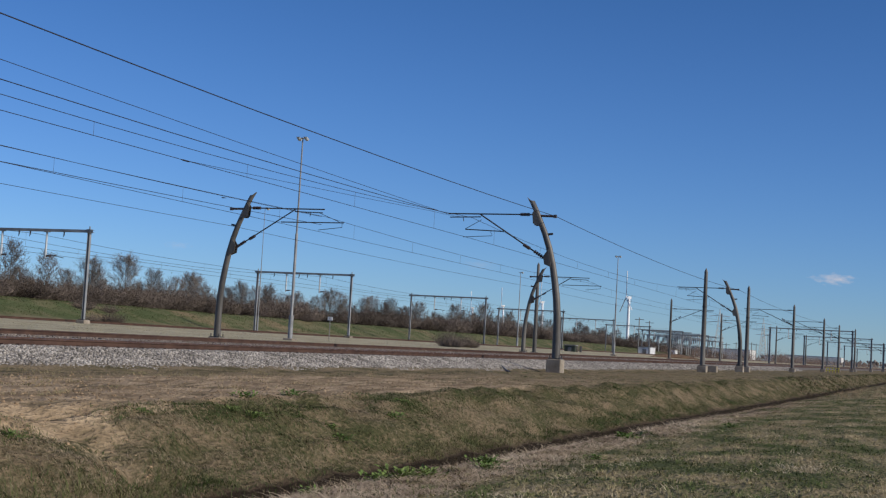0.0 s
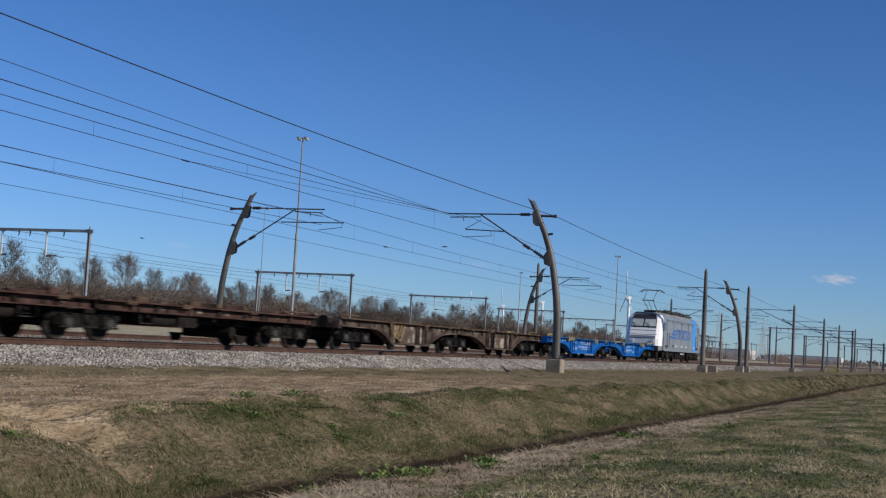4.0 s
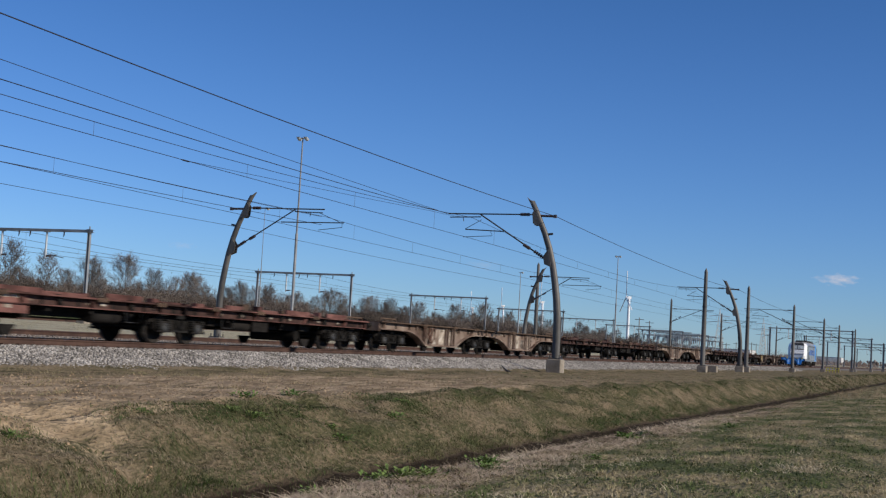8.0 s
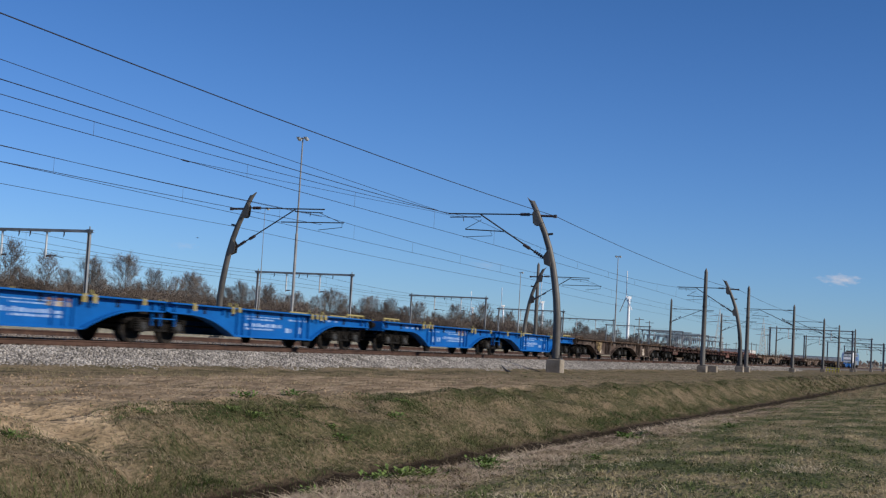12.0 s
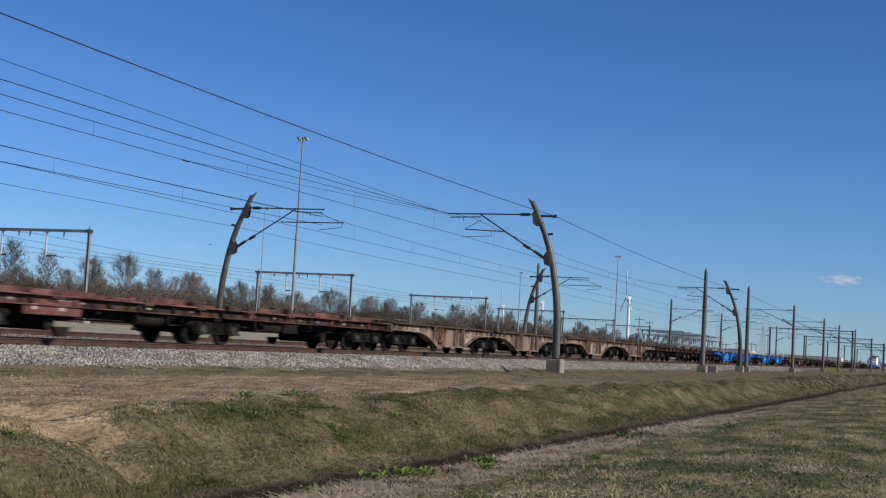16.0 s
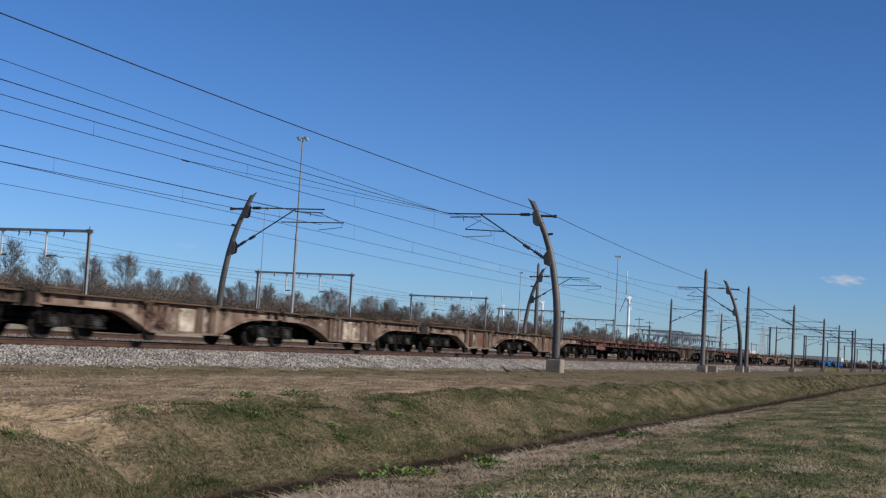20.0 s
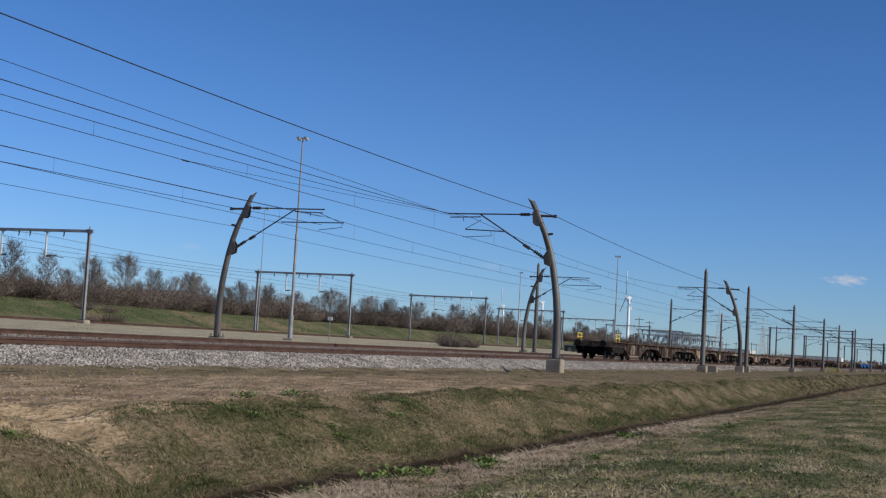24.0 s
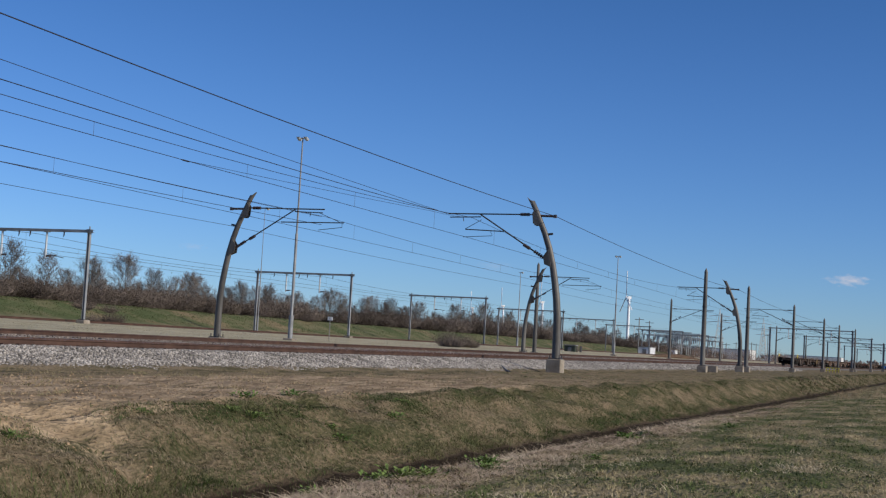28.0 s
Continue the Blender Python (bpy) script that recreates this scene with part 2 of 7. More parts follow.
def ground_material():
    """Zones across the railway, with uneven borders: field, bank, bare strip, dry grass, green bank."""
    m = bpy.data.materials.new("ground_cover")
    m.use_nodes = True
    n, l = m.node_tree.nodes, m.node_tree.links
    b = n["Principled BSDF"]
    b.inputs["Roughness"].default_value, b.inputs["Specular IOR Level"].default_value = 0.95, 0.05
    geo = n.new("ShaderNodeNewGeometry")
    sep = n.new("ShaderNodeSeparateXYZ")
    l.new(geo.outputs["Position"], sep.inputs[0])

    def noise_at(scale, detail=5, stretch=(1, 1, 1)):
        mp = n.new("ShaderNodeMapping")
        mp.inputs["Scale"].default_value = stretch
        l.new(geo.outputs["Position"], mp.inputs[0])
        t = n.new("ShaderNodeTexNoise")
        t.inputs["Scale"].default_value, t.inputs["Detail"].default_value = scale, detail
        l.new(mp.outputs[0], t.inputs["Vector"])
        return t.outputs[0]

    def math_node(op, a, c):
        t = n.new("ShaderNodeMath")
        t.operation = op
        for i, q in enumerate((a, c)):
            if isinstance(q, (int, float)):
                t.inputs[i].default_value = q
            else:
                l.new(q, t.inputs[i])
        return t.outputs[0]

    def ramp(value, lo, hi):
        t = n.new("ShaderNodeMapRange")
        t.inputs["From Min"].default_value, t.inputs["From Max"].default_value = lo, hi
        t.clamp = True
        l.new(value, t.inputs[0])
        return t.outputs[0]

    def mix(fac, a, c):
        t = n.new("ShaderNodeMix")
        t.data_type = "RGBA"
        if isinstance(fac, (int, float)):
            t.inputs[0].default_value = fac
        else:
            l.new(fac, t.inputs[0])
        for i, q in ((6, a), (7, c)):
            if isinstance(q, tuple):
                t.inputs[i].default_value = (*q, 1)
            else:
                l.new(q, t.inputs[i])
        return t.outputs[2]

    big, mid, fine = noise_at(0.28), noise_at(1.6, 5, (0.4, 1, 1)), noise_at(14, 6, (0.6, 1, 1))
    patch = noise_at(0.85, 8, (0.5, 1, 1))
    wobble = math_node("MULTIPLY", math_node("SUBTRACT", noise_at(0.9, 6), 0.5), 2.2)
    y = math_node("ADD", sep.outputs[1], wobble)
    yb = math_node("ADD", sep.outputs[1], math_node("MULTIPLY", wobble, 0.35))
    green, dry = (0.080, 0.090, 0.037), (0.275, 0.217, 0.127)
    field = mix(ramp(math_node("ADD", math_node("MULTIPLY", patch, 0.6), math_node("MULTIPLY", fine, 0.4)), 0.43, 0.60), green, dry)
    # bank ground coloured dark so that gaps between the blades look shaded
    bank = mix(ramp(math_node("ADD", math_node("MULTIPLY", mid, 0.6), math_node("MULTIPLY", fine, 0.4)), 0.42, 0.60), (0.062, 0.062, 0.029), (0.19, 0.145, 0.092))
    # lowest earth of the bank darkened, carrying on the ditch's painted shade
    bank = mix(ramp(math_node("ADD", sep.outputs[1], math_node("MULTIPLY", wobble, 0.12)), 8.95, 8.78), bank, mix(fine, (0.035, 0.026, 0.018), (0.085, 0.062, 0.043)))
    soil = mix(ramp(noise_at(1.2, 7, (0.7, 1.2, 1)), 0.36, 0.62), (0.22, 0.160, 0.098), (0.43, 0.325, 0.21))
    soil = mix(math_node("MULTIPLY", ramp(noise_at(2.2, 6, (0.25, 1.2, 1)), 0.56, 0.66), 0.8), soil, (0.125, 0.10, 0.06))
    soil = mix(math_node("MULTIPLY", ramp(noise_at(4.5, 5, (0.8, 1.1, 1)), 0.52, 0.64), 0.35), soil, (0.16, 0.11, 0.07))
    sward = mix(ramp(math_node("ADD", math_node("MULTIPLY", mid, 0.5), math_node("MULTIPLY", fine, 0.5)), 0.40, 0.60), (0.085, 0.085, 0.040), (0.20, 0.158, 0.095))
    soil = mix(math_node("MULTIPLY", ramp(math_node("ADD", sep.outputs[0], math_node("MULTIPLY", wobble, 8.0)), 32, 52), 0.75), soil, sward)
    verge = mix(ramp(mid, 0.36, 0.6), (0.10, 0.086, 0.046), (0.215, 0.166, 0.103))
    # ditch mud, near black: shade under the undercut edge is in the colour
    shaded_mud = mix(fine, (0.010, 0.008, 0.006), (0.028, 0.021, 0.015))
    dirt = mix(fine, (0.07, 0.055, 0.04), (0.16, 0.13, 0.095))
    tan = mix(ramp(noise_at(0.5, 6), 0.35, 0.65), (0.33, 0.292, 0.195), (0.45, 0.405, 0.285))
    lawn = mix(ramp(noise_at(0.35, 7), 0.40, 0.64), (0.085, 0.105, 0.048), (0.155, 0.145, 0.082))
    lawn = mix(ramp(noise_at(0.16, 6), 0.54, 0.66), lawn, (0.21, 0.165, 0.10))
    wood = mix(big, (0.10, 0.085, 0.055), (0.15, 0.13, 0.08))
    trodden = mix(fine, (0.06, 0.044, 0.030), (0.19, 0.142, 0.098))
    edge = math_node("MULTIPLY", ramp(math_node("ADD", sep.outputs[1], math_node("MULTIPLY", wobble, 0.7)), 6.1, 6.8), ramp(noise_at(1.1, 5), 0.38, 0.5))
    c = mix(edge, field, trodden)
    c = mix(ramp(sep.outputs[1], 7.62, 7.78), c, shaded_mud)
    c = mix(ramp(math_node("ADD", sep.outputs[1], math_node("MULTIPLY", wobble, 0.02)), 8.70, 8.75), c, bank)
    # the bare strip is wider where the ground is worn, to the west
    worn = math_node("MULTIPLY", ramp(sep.outputs[0], 19, 13), 0.55)
    wide = math_node("ADD", math_node("MULTIPLY", math_node("MAXIMUM", math_node("SUBTRACT", yb, 9.5), 0.0), 0.75), 0.24)
    path = ramp(math_node("DIVIDE", math_node("ABSOLUTE", math_node("SUBTRACT", math_node("ADD", sep.outputs[0], math_node("MULTIPLY", wobble, 0.4)), 13.9), 0.0), wide), 1.35, 0.75)
    path = math_node("MULTIPLY", path, math_node("MULTIPLY", ramp(yb, 9.1, 9.9), ramp(noise_at(3.0, 6), 0.43, 0.57)))
    c = mix(math_node("MULTIPLY", path, 0.65), c, soil)
    c = mix(ramp(math_node("ADD", yb, worn), 10.75, 11.0), c, soil)
    c = mix(ramp(y, 16.3, 17.3), c, verge)
    c = mix(ramp(sep.outputs[1], 19.0, 19.6), c, dirt)
    c = mix(ramp(sep.outputs[1], 33.5, 35.0), c, tan)
    c = mix(ramp(y, 74.0, 77.0), c, lawn)
    c = mix(ramp(y, 82.5, 86.0), c, wood)
    c = mix(ramp(sep.outputs[1], 120, 200), c, mix(big, (0.10, 0.11, 0.05), (0.16, 0.14, 0.08)))
    shade = n.new("ShaderNodeVectorMath")
    shade.operation = "SCALE"
    l.new(c, shade.inputs[0])
    l.new(math_node("ADD", math_node("MULTIPLY", fine, 0.80), 0.59), shade.inputs["Scale"])
    l.new(shade.outputs[0], b.inputs["Base Color"])
    bump = n.new("ShaderNodeBump")
    bump.inputs["Strength"].default_value, bump.inputs["Distance"].default_value = 0.8, 0.12
    l.new(math_node("ADD", fine, mid), bump.inputs["Height"])
    l.new(bump.outputs[0], b.inputs["Normal"])
    return m


ground_sheet()


# ---- railway ----
def ballast_bed(y, z, x0, x1):
    s = Shape()
    top, shoulder, foot = z - 0.2, 1.75, 3.6
    s.extrude_x([(y - foot - 0.35, z - 0.72), (y - shoulder, top), (y + shoulder, top), (y + foot - 0.6, z - 0.62), (y, z - 1.2)], x0, x1)
    return tagged(part("ballast", s, BALLAST), "grey crushed stone ballast bed under the track", "ballast", kind="structure")


RAIL = [(-0.07, -0.172), (0.07, -0.172), (0.07, -0.16), (0.012, -0.13), (0.012, -0.05), (0.036, -0.035), (0.036, -0.006), (0.028, 0.0), (-0.028, 0.0), (-0.036, -0.006), (-0.036, -0.035), (-0.012, -0.05), (-0.012, -0.13), (-0.07, -0.16)]


def rail(y, z, x0, x1):
    s = Shape()
    s.extrude_x([(y + a, z + b) for a, b in RAIL], x0, x1)
    for i in range(len(s.mats)):
        s.mats[i] = 0
    s.mats[2 + 7] = 1
    ob = part("rail", s, [RAILSIDE, RAILTOP])
    return tagged(ob, "rusty steel rail with a polished head", "rail", "rails", kind="structure")


ballast_bed(NEAR, 0.0, -720, 900)
ballast_bed(FAR, FAR_Z, -720, 900)
for axis, z in ((NEAR, 0.0), (FAR, FAR_Z)):
    for side in (-0.7535, 0.7535):
        rail(axis + side, z, -720, 900)
for yy in (59.2, 60.7, 64.2, 65.7, 69.2, 70.7):
    rail(yy, YARD_Z + 0.2, -100, 600)

sleeper_shape = Shape().box(-0.13, 0.13, -1.3, 1.3, -0.36, -0.19, 0.03)
SLEEPER_MESH = sleeper_shape.mesh("sleeper", [SLEEPER])
clip_shape = Shape()
for yy in (-0.7535, 0.7535):
    clip_shape.box(-0.09, 0.09, yy - 0.19, yy - 0.075, -0.19, -0.135, 0.015).box(-0.09, 0.09, yy + 0.075, yy + 0.19, -0.19, -0.135, 0.015)
CLIP_MESH = clip_shape.mesh("clip", [RAILSIDE])


def sleepers(axis, z, x0, count):
    track = thing("track_sleepers", "row of concrete sleepers with rusty rail clips", "sleepers", kind="structure")
    for i in range(count):
        ob = part("sleeper", SLEEPER_MESH, SLEEPER, track)
        ob.location = (x0 + 0.6 * i, axis, z)
        cl = part("clip", CLIP_MESH, RAILSIDE, ob)


sleepers(NEAR, 0.0, 20.0, 150)


# ---- masts ----
def arm_parts(m, s, z_top=7.05, reach=6.0, mast_y=1.45, foot_y=0.6, foot_z=4.76, far_arm=False):
    """A cantilever that reaches over the track: top tube, strut, registration arm, insulators. It grows along +y (s = 1) or -y (s = -1)."""
    q = lambda y, z: (0.0, s * y, z)
    part("top_tube", Shape().tube([q(mast_y, z_top), q(reach, z_top - 0.02)], 0.034, 8), DARKSTEEL, m)
    part("bracket_tube", Shape().tube([q(4.25, z_top - 0.16), q(reach - 0.1, z_top - 0.2)], 0.03, 6).tube([q(5.2, z_top - 0.2), q(5.15, z_top - 0.4)], 0.02, 5), DARKSTEEL, m)
    part("strut", Shape().tube([q(foot_y, foot_z), q(4.3, z_top - 0.02)], 0.036, 8), DARKSTEEL, m)
    reg = Shape().tube([q(3.0, 6.18), q(5.05, 6.25)], 0.03, 6).tube([q(3.7, 6.2), q(3.6, 5.95), q(5.15, 5.86)], 0.016, 5).tube([q(4.2, z_top - 0.3), q(5.05, 6.27)], 0.015, 5)
    if far_arm:
        reg = Shape().tube([q(3.44, 6.32), q(7.15, 6.34)], 0.032, 6).tube([q(7.06, 6.33), q(7.06, 6.1), q(5.69, 5.94)], 0.018, 5).tube([q(5.69, z_top - 0.2), q(7.0, 6.34)], 0.014, 5)
    part("registration_arm", reg, DARKSTEEL, m)
    for a, b in (((mast_y + 0.25, z_top), (mast_y + 0.75, z_top)), ((foot_y + 0.15, foot_z + 0.1), (foot_y + 0.8, foot_z + 0.5)), ((foot_y + 1.0, foot_z + 0.6), (foot_y + 1.35, foot_z + 0.8))):
        ins = Shape()
        for k in range(6):
            u, w = k / 6, (k + 0.55) / 6
            pa = q(a[0] + (b[0] - a[0]) * u, a[1] + (b[1] - a[1]) * u)
            pb = q(a[0] + (b[0] - a[0]) * w, a[1] + (b[1] - a[1]) * w)
            ins.tube([pa, pb], 0.085, 8)
        part("insulator", ins, INSULATOR, m)


INSULATOR = material("brown_porcelain", [(0.05, 0.035, 0.03), (0.09, 0.06, 0.05)], 0.25, 0, 3, 20, 0)


def concrete_foot(m, z_top, z_bottom, half=0.36):
    part("concrete_foot", Shape().box(-half, half, -half, half, z_bottom, z_top, 0.03), CONCRETE, m, "weathered concrete foundation block")


def curved_mast(x, y, z, s, lean=1.0):
    """The bowed mast: a tapered box section that bends over the track, with its cantilever."""
    m = thing("curved_mast", "bowed grey-brown steel catenary mast with cantilever arm on a concrete foot", "catenary mast", "curved masts", m=pose(x, y, z))
    curve = [(0.0, 0.0), (0.0, 1.0), (0.03, 2.1), (0.10, 2.9), (0.22, 3.7), (0.38, 4.55), (0.60, 5.4), (0.85, 6.1), (1.07, 6.6), (1.34, 7.2), (1.58, 7.68), (1.76, 7.97)]
    shaft, faces, pts = Shape(), [], []
    n = len(curve)
    ring = 14
    for i, (yy, zz) in enumerate(curve):
        k = i / (n - 1)
        hw, hd = 0.165 - 0.06 * k, 0.20 - 0.08 * k
        d = Vector((curve[min(i + 1, n - 1)][0] - curve[max(i - 1, 0)][0], curve[min(i + 1, n - 1)][1] - curve[max(i - 1, 0)][1])).normalized()
        for j in range(ring):
            t = 2 * math.pi * j / ring
            a, b = -hw * math.cos(t), -hd * math.sin(t)
            tip = 0.0 if i < n - 1 else -0.15 * (1 - b / hd)
            pts.append((a, s * (yy + b * d.y), zz - b * d.x + tip))
    for i in range(n - 1):
        for j in range(ring):
            faces.append((ring * i + j, ring * i + (j + 1) % ring, ring * i + ring + (j + 1) % ring, ring * i + ring + j))
    shaft.add(pts, faces, True)
    shaft.add(pts[:ring], [tuple(range(ring - 1, -1, -1))])
    shaft.add(pts[-ring:], [tuple(range(ring))])
    part("shaft", shaft, MASTPAINT, m)
    part("base_plate", Shape().box(-0.3, 0.3, -0.3, 0.3, 0.0, 0.05, 0.01), DARKSTEEL, m)
    for a in (-0.22, 0.22):
        for b in (-0.24, 0.24):
            part("bolt", Shape().tube([(a, b, 0.04), (a, b, 0.2)], 0.03, 6), DARKSTEEL, m)
    gus = Shape()
    prof = [(0.98, 6.5), (1.36, 6.5), (1.47, 6.62), (1.52, 7.12), (1.42, 7.26), (1.28, 7.05)]
    for dx in (-0.14, 0.11):
        gus.extrude_x([(s * a, b) for a, b in prof], dx, dx + 0.03)
    part("gusset", gus, MASTPAINT, m)
    gus = Shape()
    for dx in (-0.16, 0.13):
        gus.extrude_x([(s * a, b) for a, b in [(0.4, 4.45), (0.78, 4.6), (0.85, 5.0), (0.6, 5.35)]], dx, dx + 0.03)
    part("lower_gusset", gus, MASTPAINT, m)
    part("outer_arm", Shape().tube([(0, s * 1.3, 7.0), (0, s * 0.35, 6.98)], 0.06, 8).box(-0.06, 0.06, *sorted((s * 0.3, s * 0.45)), 6.9, 7.06), INSULATOR, m)
    part("stub_bracket", Shape().tube([(0, s * 0.9, 6.05), (0, s * 0.45, 6.12)], 0.06, 6), DARKSTEEL, m)
    arm_parts(m, s, far_arm=s < 0)
    concrete_foot(m, 0.0, -0.78)
    return m


def straight_mast(x, y, z, height, s, arm=True, foot=True):
    m = thing("straight_mast", "straight round tapered grey-brown catenary mast on a concrete foot", "catenary mast", "straight masts", m=pose(x, y, z))
    part("shaft", Shape().tube([(0, 0, 0), (0, 0, height * 0.5), (0, 0, height)], [0.2, 0.175, 0.135], 14), MASTPAINT, m)
    part("cap", Shape().tube([(0, 0, height), (0, 0, height + 0.12), (0, 0, height + 0.3)], [0.14, 0.1, 0.01], 14), MASTPAINT, m)
    part("mast_band", Shape().tube([(0, 0, height * 0.62), (0, 0, height * 0.62 + 0.12)], 0.185, 14), DARKSTEEL, m)
    part("base_plate", Shape().box(-0.3, 0.3, -0.3, 0.3, 0.0, 0.05, 0.01), DARKSTEEL, m)
    if arm:
        arm_parts(m, s, mast_y=0.1, foot_y=0.1, foot_z=5.2)
    if foot:
        concrete_foot(m, 0.0, -0.6)
    return m


curved_mast(61.2, MAST_NEAR, 0.0, 1)
curved_mast(121.0, MAST_NEAR, -0.1, 1)
curved_mast(1.2, MAST_NEAR, 0.0, 1)
curved_mast(61.2, MAST_FAR, 0.1, -1)
curved_mast(115.5, MAST_FAR, 0.1, -1)
curved_mast(1.2, MAST_FAR, 0.1, -1)
straight_mast(101.7, MAST_NEAR, -0.15, 7.3, 1, arm=False)
straight_mast(125.0, MAST_NEAR, -0.18, 7.4, 1, arm=False)
for mx, mh, arm in ((163.8, 7.5, True), (204.9, 7.4, True), (234, 7.4, True), (275, 7.9, True), (335, 7.6, True), (395, 7.6, True)):
    straight_mast(mx, MAST_NEAR, -0.2, mh, 1, arm)
for mx, mh, arm in ((119.0, 8.3, False), (183.2, 8.2, True), (227.0, 8.0, True), (304.0, 8.4, True), (370, 8.0, True)):
    straight_mast(mx, MAST_FAR, 0.08, mh, -1, arm)


# ---- portals over the main line, farther along ----
def portal(x, y0, y1, z, beam_z, hangers, post_half=0.10, foot=True):
    """Two posts and a beam across tracks, with hanging droppers for the wires. Posts stand at y0 and y1."""
    g = thing("portal", "galvanised grey steel catenary portal with hanging insulator arms over the tracks", "catenary portal", "portals", m=pose(x, y0, z))
    w, h = y1 - y0, beam_z - z
    p = post_half
    for yy in (0.0, w):
        sh = Shape()
        for a in (-p, p - 0.02):
            sh.box(-p, p, yy + a, yy + a + 0.02, 0, h + 0.1)
        sh.box(-0.01, 0.01, yy - p + 0.02, yy + p - 0.02, 0, h + 0.1)
        part("post", sh, POSTGALV, g)
        part("post_tip", Shape().tube([(0, yy, h + 0.1), (0, yy, h + 0.32)], 0.05, 6), STEEL, g)
        part("base_plate", Shape().box(-0.26, 0.26, yy - 0.26, yy + 0.26, 0.22, 0.26), DARKSTEEL, g)
        if foot:
            part("concrete_foot", Shape().box(-0.36, 0.36, yy - 0.36, yy + 0.36, -0.5, 0.22, 0.03), CONCRETE, g)
    bm = Shape()
    bm.box(-0.10, 0.10, -0.35, w + 0.35, h - 0.12, h - 0.095).box(-0.10, 0.10, -0.35, w + 0.35, h + 0.055, h + 0.08).box(-0.10, -0.08, -0.35, w + 0.35, h - 0.095, h + 0.055)
    part("beam", bm, POSTGALV, g)
    for yy in (0.0, w):
        part("beam_clamp", Shape().box(-0.16, 0.16, yy - 0.17, yy + 0.17, h - 0.15, h - 0.122).box(-0.16, 0.16, yy - 0.17, yy + 0.17, h + 0.082, h + 0.11), STEEL, g)
    for yy in hangers:
        part("hanger", Shape().tube([(0, yy, h - 2.05), (0, yy, h - 0.12)], 0.075, 8), GALVANISED, g, "pale galvanised hanger tube")
        part("hanger_flange", Shape().box(-0.15, 0.15, yy - 0.2, yy + 0.2, h - 0.16, h - 0.122), STEEL, g)
        part("registration_arm", Shape().tube([(0, yy, h - 1.9), (0, yy - 0.75, h - 1.85), (0, yy - 1.6, h - 2.0)], 0.025, 5), DARKSTEEL, g)
        part("insulator", Shape().tube([(0, yy - 0.08, h - 1.9), (0, yy - 0.5, h - 1.87)], 0.07, 6), INSULATOR, g)
        for d in (-1.5, 1.5):
            part("wire_support", Shape().tube([(0, yy + d, h - 0.12), (0, yy + d, h - 0.34), (0, yy + d + 0.06, h - 0.5)], [0.05, 0.05, 0.02], 6), INSULATOR, g)
    return g


for gx, ya, yb in ((77.3, 57.6, 69.0), (123.7, 58.7, 69.9), (171.5, 60.5, 71.8), (216, 62.0, 73.7), (260, 64.0, 75.0), (304, 66.0, 76.5), (350, 67, 78), (396, 68, 79)):
    portal(gx, ya, yb, YARD_Z, 7.05, (3.7, 7.7))
for gx in (262, 327, 392, 457, 522):
    portal(gx, 17.5, 33.0, -0.2, 7.1, (4.0, 12.0), 0.16)


# ---- overhead wires ----
def span(points, sag=0.0, n=12):
    """Points of wires hung from support to support with a parabolic sag."""
    out = []
    for a, b in zip(points[:-1], points[1:]):
        for i in range(n):
            k = i / n
            out.append((a[0] + (b[0] - a[0]) * k, a[1] + (b[1] - a[1]) * k, a[2] + (b[2] - a[2]) * k - sag * 4 * k * (1 - k)))
    return out + [points[-1]]


def wire(name, label, pts, r=0.011):
    return tagged(part(name, Shape().tube(pts, r, 5), WIRE), label, "overhead wire", "overhead wires")


def catenary(axis_a, axis_b, supports, zc, zm, sag, dropper=8.6, r=0.011):
    """Contact wire below and messenger wire above it, tied by droppers."""
    con = [(x, axis_b if i % 2 else axis_a, zc) for i, x in enumerate(supports)]
    mes = [(x, axis_b if i % 2 else axis_a, zm) for i, x in enumerate(supports)]
    mp = span(mes, sag)
    m = wire("messenger_wire", "dark messenger wire sagging between masts with droppers", mp, r)
    wire("contact_wire", "dark straight contact wire above the track", con, r)
    mx = [q[0] for q in mp]
    x = supports[0] + dropper * 0.5
    while x < supports[-1] and x < 330:
        k = np.interp(x, mx, [q[2] for q in mp])
        yy = np.interp(x, mx, [q[1] for q in mp])
        part("dropper", Shape().tube([(x, yy, zc), (x, yy, k)], 0.006, 4), WIRE, m)
        x += dropper
    return m


catenary(23.1, 22.6, [-120, -59, 1.2, 61.2, 121, 180, 240, 300, 360, 420, 480], 5.80, 6.85, 0.66)
catenary(31.2, 30.8, [-120, -59, 1.2, 61.2, 115.5, 183, 245, 304, 370, 440], 5.90, 6.75, 0.30)
wire("feeder_wire", "dark feeder cable on the outer side of the masts", span([(-120, 18.3, 6.98), (-59, 18.3, 6.98), (1.2, 18.3, 6.98), (61.2, 18.2, 6.98), (121, 18.2, 6.85), (205, 18.2, 6.8), (275, 18.2, 6.8)], 0.33), 0.016)
wire("feeder_wire", "dark feeder cable running to an anchor mast", span([(-59, 24.5, 9.8), (61.2, 23.9, 7.02)], 0.45), 0.011)
wire("feeder_wire", "dark feeder cable running to the cantilever tip", span([(1.2, 23.9, 7.25), (61.2, 23.9, 7.03)], 0.30), 0.015)
wire("auxiliary_wire", "thin dark auxiliary wire tied to the contact wire", span([(35.4, 22.9, 5.82), (56.6, 22.9, 6.64), (61.2, 22.9, 6.85)], 0.03), 0.008)
